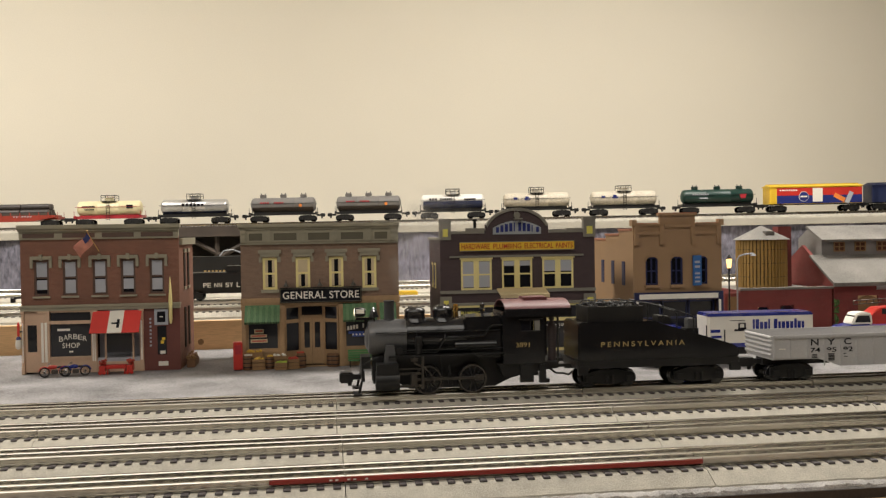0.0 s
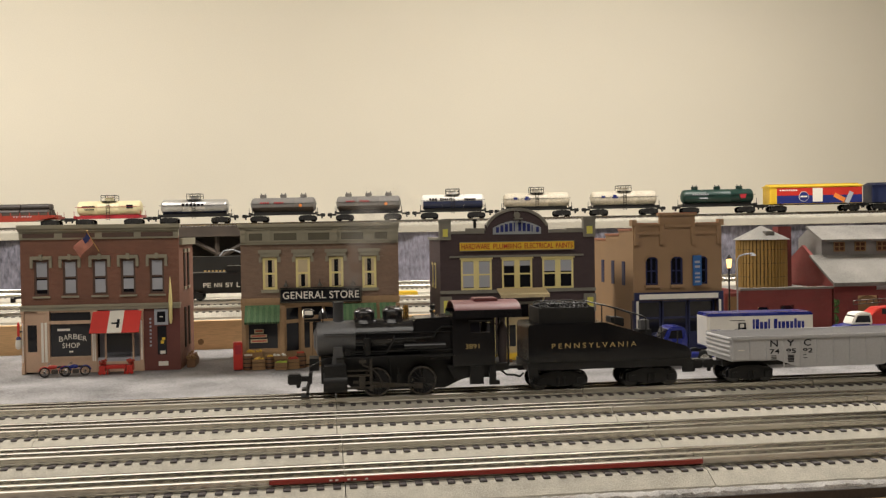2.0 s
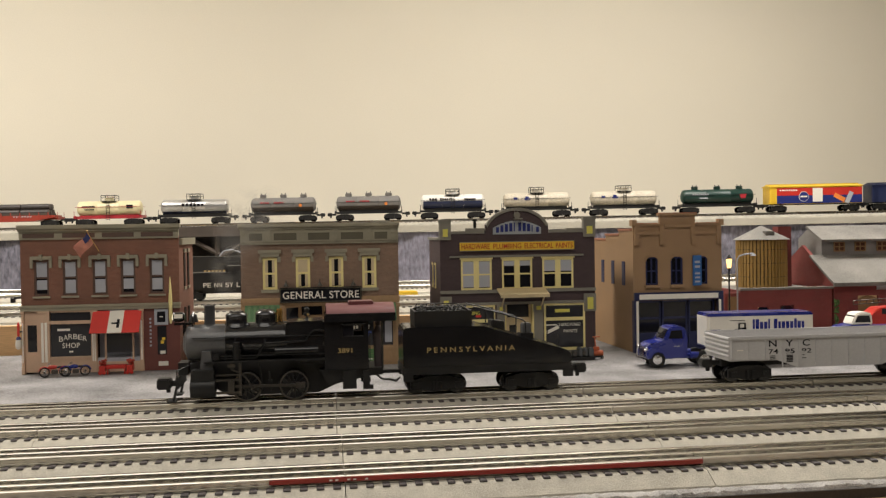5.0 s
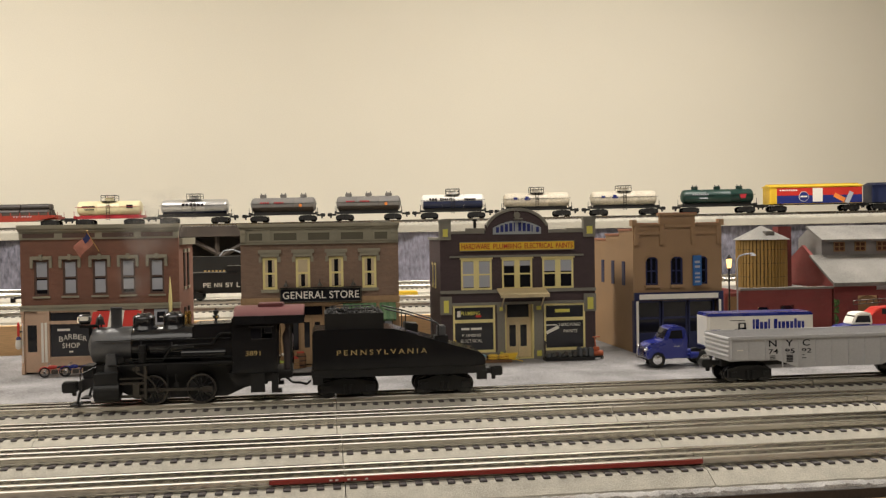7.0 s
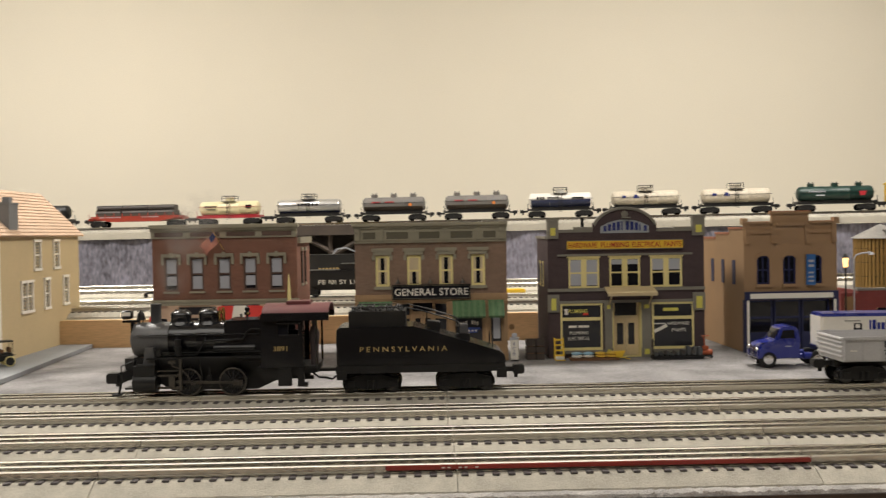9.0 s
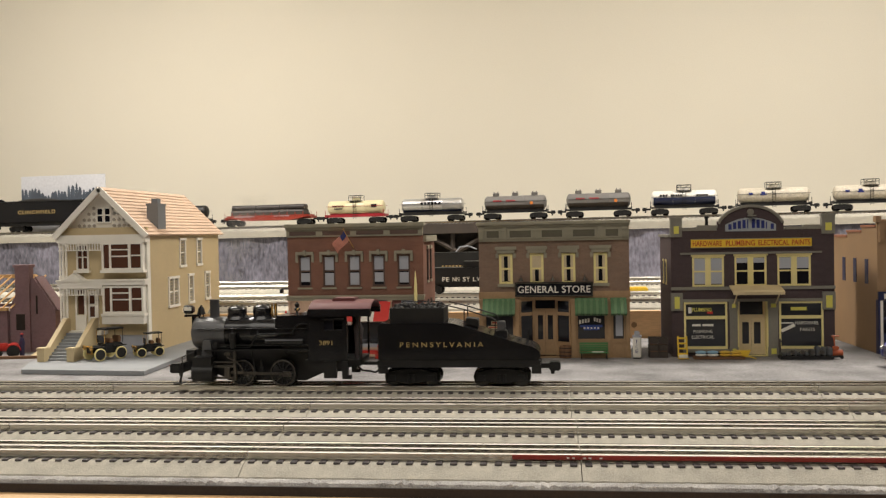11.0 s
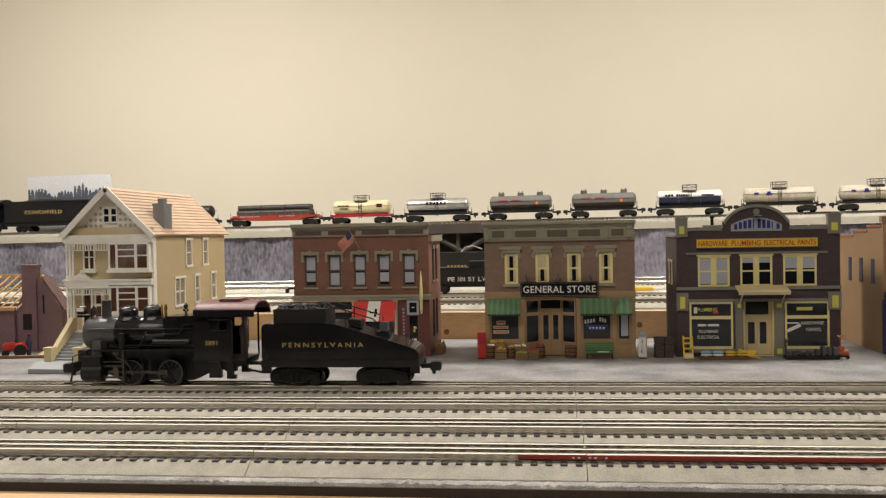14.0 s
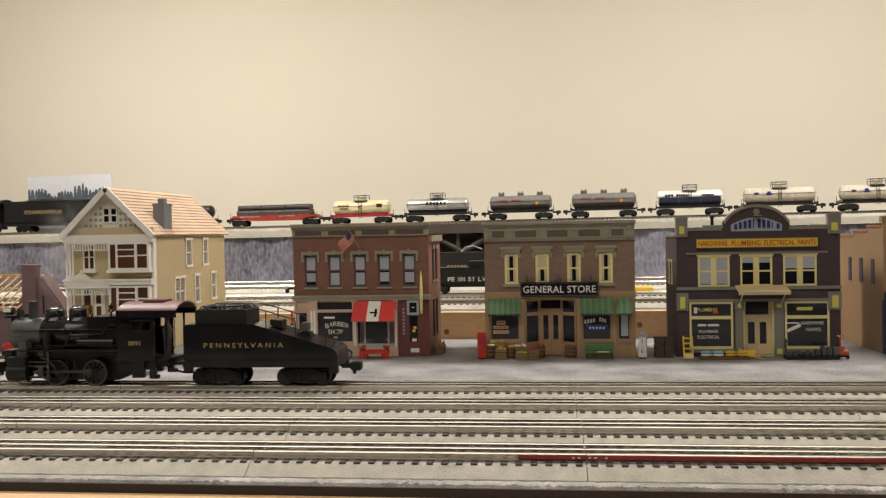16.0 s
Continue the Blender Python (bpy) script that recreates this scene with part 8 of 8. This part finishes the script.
def veteran_car(x, y, turn, scale, label):
    t = thing("veteran_car", pose(x, y, 0.0062, 0, 0, turn), label, "car", "veteran cars")
    k = kit(t, 0.001 * scale)
    k("hood", [(-9, 9, -36, -16, 14, 26)], SOFTBLACK, bevel=1.5)
    k("radiator", [(-8, 8, -39, -36, 12, 27)], BRASS, "brass radiator", bevel=0.8)
    k("radiator_core", [(-6, 6, -39.6, -39, 14, 24)], SOFTBLACK)
    k("body", [(-13, 13, -16, 22, 12, 30)], SOFTBLACK, bevel=2)
    k("seat", [(-11, 11, -4, 4, 30, 38), (-11, 11, 14, 20, 30, 42)], BARREL, bevel=1.5)
    k("roof", [(-14, 14, -16, 24, 54, 57)], SOFTBLACK, bevel=1)
    for sx in (-13, 12):
        k("roof_post", [(sx, sx + 1, -16, -15, 30, 54)], BRASS)
        k("roof_post", [(sx, sx + 1, 21, 22, 30, 54)], SOFTBLACK)
    k("windscreen", [(-12, 12, -15.6, -15.2, 31, 44)], DARKGLASS)
    for sx in (-1, 1):
        for wy in (-28, 14):
            w = part("wheel", lathe(shape(), (sx * 0.0165 * scale, wy * 0.001 * scale, 0.0115 * scale), (sx * 0.0195 * scale, wy * 0.001 * scale, 0.0115 * scale), [(0, 0.0108 * scale), (0.3, 0.0115 * scale), (0.8, 0.0115 * scale), (1, 0.0105 * scale)], 18), CREAM, t, "cream tyred wheel")
            part("spokes", tube(shape(), (sx * 0.0192 * scale, wy * 0.001 * scale, 0.0115 * scale), (sx * 0.0200 * scale, wy * 0.001 * scale, 0.0115 * scale), 0.0094 * scale, 14), SOFTBLACK, w)
            k("mudguard", [(sx * 14 - 4, sx * 14 + 4, wy - 14, wy + 12, 24, 25.5)], SOFTBLACK)
        part("headlamp", lathe(shape(), (sx * 0.011 * scale, -0.042 * scale, 0.024 * scale), (sx * 0.011 * scale, -0.037 * scale, 0.024 * scale), [(0, 0.0042 * scale), (0.2, 0.0045 * scale), (1, 0.002 * scale)], 12), BRASS, t, smooth=True)


veteran_car(-0.6480, 1.232, -32, 0.80, "black veteran toy car with cream wheels and brass lamps")
veteran_car(-0.5960, 1.262, -50, 0.62, "small open black veteran toy car")


def tractor():
    t = thing("red_tractor", pose(-0.8480, 1.300, 0, 0, 0, 30), "small red toy tractor", "tractor")
    part("hood", box(shape(), -0.016, 0.004, -0.006, 0.006, 0.010, 0.022), RED, t, bevel=0.0025)
    part("rear", box(shape(), 0.004, 0.014, -0.008, 0.008, 0.010, 0.020), RED, t, bevel=0.002)
    for s in (-1, 1):
        part("wheel", tube(shape(), (0.009, s * 0.009, 0.0095), (0.009, s * 0.013, 0.0095), 0.0095, 16), TYRE, t)
        part("wheel", tube(shape(), (-0.012, s * 0.007, 0.0055), (-0.012, s * 0.010, 0.0055), 0.0055, 14), TYRE, t)
        part("fender", prism(shape(), [(0.009 + 0.0115 * math.cos(a), 0.0095 + 0.0115 * math.sin(a)) for a in np.linspace(0.1, 3.0, 8)] + [(0.009 + 0.0103 * math.cos(a), 0.0095 + 0.0103 * math.sin(a)) for a in np.linspace(3.0, 0.1, 8)], *sorted((s * 0.008, s * 0.0135))), RED, t)
    f = thing("figurine", pose(-0.8300, 1.312, 0), "small painted figurine in dark clothes and a red cap", "figurine")
    bm = lathe(shape(), (0, 0, 0), (0, 0, 0.030), [(0, 0.0035), (0.45, 0.0036), (0.7, 0.0048), (0.92, 0.0030), (1, 0.001)], 10)
    ball(bm, (0, 0, 0.0325), 0.0026, n=10)
    ob = part("figurine_body", bm, INDIGO, f, smooth=True)
    cap = ball(shape(), (0, 0, 0.0345), 0.0027, 0.0027, 0.0016, 10)
    part("cap", cap, RED, f, smooth=True)
    s = thing("sand_heap", pose(-0.8050, 1.330, 0), "low heap of tan sand", "sand")
    part("heap", lathe(shape(), (0, 0, 0), (0, 0, 0.012), [(0, 0.018), (0.4, 0.011), (0.8, 0.004), (1, 0.001)], 16), CREAMWOOD, s, smooth=True)
    c = thing("dark_curb", pose(-0.8300, 1.280, 0, 0, 0, 8), "dark low edging round the building plot", "edging")
    part("edging", box(shape(), -0.10, 0.045, -0.004, 0.004, 0, 0.004), BARREL, c)


INDIGO = mat("indigo_cloth_paint", (0.04, 0.035, 0.09), 0.8, var=0.1)
tractor()


# ---- thin smoke that goes with the locomotive ----
def smoke():
    m = bpy.data.materials.new("thin_smoke")
    m.use_nodes = True
    n, l = m.node_tree.nodes, m.node_tree.links
    n.remove(n["Principled BSDF"])
    clear, white, mix, tex, tc, rng, ball_fade, mul = (n.new(k) for k in ("ShaderNodeBsdfTransparent", "ShaderNodeBsdfDiffuse", "ShaderNodeMixShader", "ShaderNodeTexNoise", "ShaderNodeTexCoord", "ShaderNodeMapRange", "ShaderNodeTexGradient", "ShaderNodeMath"))
    white.inputs[0].default_value = (0.80, 0.78, 0.75, 1)
    tex.inputs["Scale"].default_value, tex.inputs["Detail"].default_value = 1.6, 3
    ball_fade.gradient_type = "SPHERICAL"
    rng.inputs["From Min"].default_value, rng.inputs["From Max"].default_value, rng.inputs["To Max"].default_value = 0.35, 0.75, 0.40
    mul.operation = "MULTIPLY"
    l.new(tc.outputs["Object"], tex.inputs["Vector"]), l.new(tc.outputs["Object"], ball_fade.inputs["Vector"])
    l.new(tex.outputs["Fac"], rng.inputs["Value"]), l.new(rng.outputs[0], mul.inputs[0]), l.new(ball_fade.outputs["Fac"], mul.inputs[1])
    l.new(mul.outputs[0], mix.inputs[0]), l.new(clear.outputs[0], mix.inputs[1]), l.new(white.outputs[0], mix.inputs[2])
    l.new(mix.outputs[0], n["Material Output"].inputs[0])
    t = thing("smoke_wisp", pose(0.2844, TRAIN_Y, 0), "thin grey smoke wisp over the locomotive stack", "smoke")
    for x, y, z, sx, sz in ((-0.198, 0.004, 0.150, 0.020, 0.038), (-0.182, 0.010, 0.188, 0.034, 0.036), (-0.166, -0.004, 0.206, 0.040, 0.028)):
        bm = shape()
        rows = [[bm.verts.new((a, 0.25 * math.cos(1.5 * a) * math.cos(1.3 * c), c)) for a in np.linspace(-1, 1, 13)] for c in np.linspace(-1, 1, 13)]
        for p, q in zip(rows, rows[1:]):
            for i in range(12):
                bm.faces.new((p[i], p[i + 1], q[i + 1], q[i]))
        puff = part("puff", bm, m, t, smooth=True)
        puff.location, puff.scale = (x, y, z), (sx, 0.012, sz)
        puff.visible_shadow = False
    return t


smoke_wisp = smoke()


# ---- what moves ----
TENDER_X = [(0.0, 0.2844), (0.5, 0.2734), (1.0, 0.2616), (1.5, 0.2479), (2.0, 0.2326), (2.5, 0.2137), (3.0, 0.1932), (3.5, 0.1719), (4.0, 0.1499),
            (6.5, 0.0373), (7.0, 0.0153), (7.5, -0.0066), (8.0, -0.0288), (8.5, -0.0516), (9.0, -0.0744), (9.5, -0.0972), (10.0, -0.1203),
            (12.5, -0.2335), (13.0, -0.2562), (13.5, -0.2787), (14.0, -0.3013), (14.5, -0.3238), (15.0, -0.3462), (15.5, -0.3685), (16.0, -0.3903)]
GONDOLA_X = [(0, 0.45), (0.5, 0.4399), (1, 0.4277), (1.5, 0.4138), (2, 0.4045), (2.3, 0.4031), (3.0, 0.4031), (16.0, 0.4031)]


def along(rows, t):
    return float(np.interp(t, [r[0] for r in rows], [r[1] for r in rows]))


def motions():
    for ob in (loco, coal_tender, smoke_wisp):
        walk(ob, [(t, pose(x, TRAIN_Y, 0)) for t, x in TENDER_X])
    walk(gondola_car, [(t, pose(x + 0.0140, TRAIN_Y, 0)) for t, x in GONDOLA_X])
    r, crank, z = 0.0145, 0.0062, RAIL_TOP + 0.0145
    times = [i * 0.1 for i in range(161)]
    turns = {t: 1.28 + (along(TENDER_X, t) - along(TENDER_X, 0)) / r for t in times}
    for w in drivers:
        x, y = w.location.x, w.location.y
        walk(w, [(t, Matrix.Translation((x, y, z)) @ Matrix.Rotation(turns[t], 4, "Y")) for t in times])
    for rod in side_rods:
        walk(rod, [(t, Matrix.Translation((crank * math.sin(turns[t]), 0, z + crank * math.cos(turns[t])))) for t in times])
    for rod in main_rods:
        rows = []
        for t in times:
            px, pz = -0.1320 + crank * math.sin(turns[t]), z + crank * math.cos(turns[t])
            lean = math.asin((0.0330 - pz) / 0.0650)
            rows.append((t, Matrix.Translation((px, 0, pz)) @ Matrix.Rotation(lean, 4, "Y")))
        walk(rod, rows)


motions()
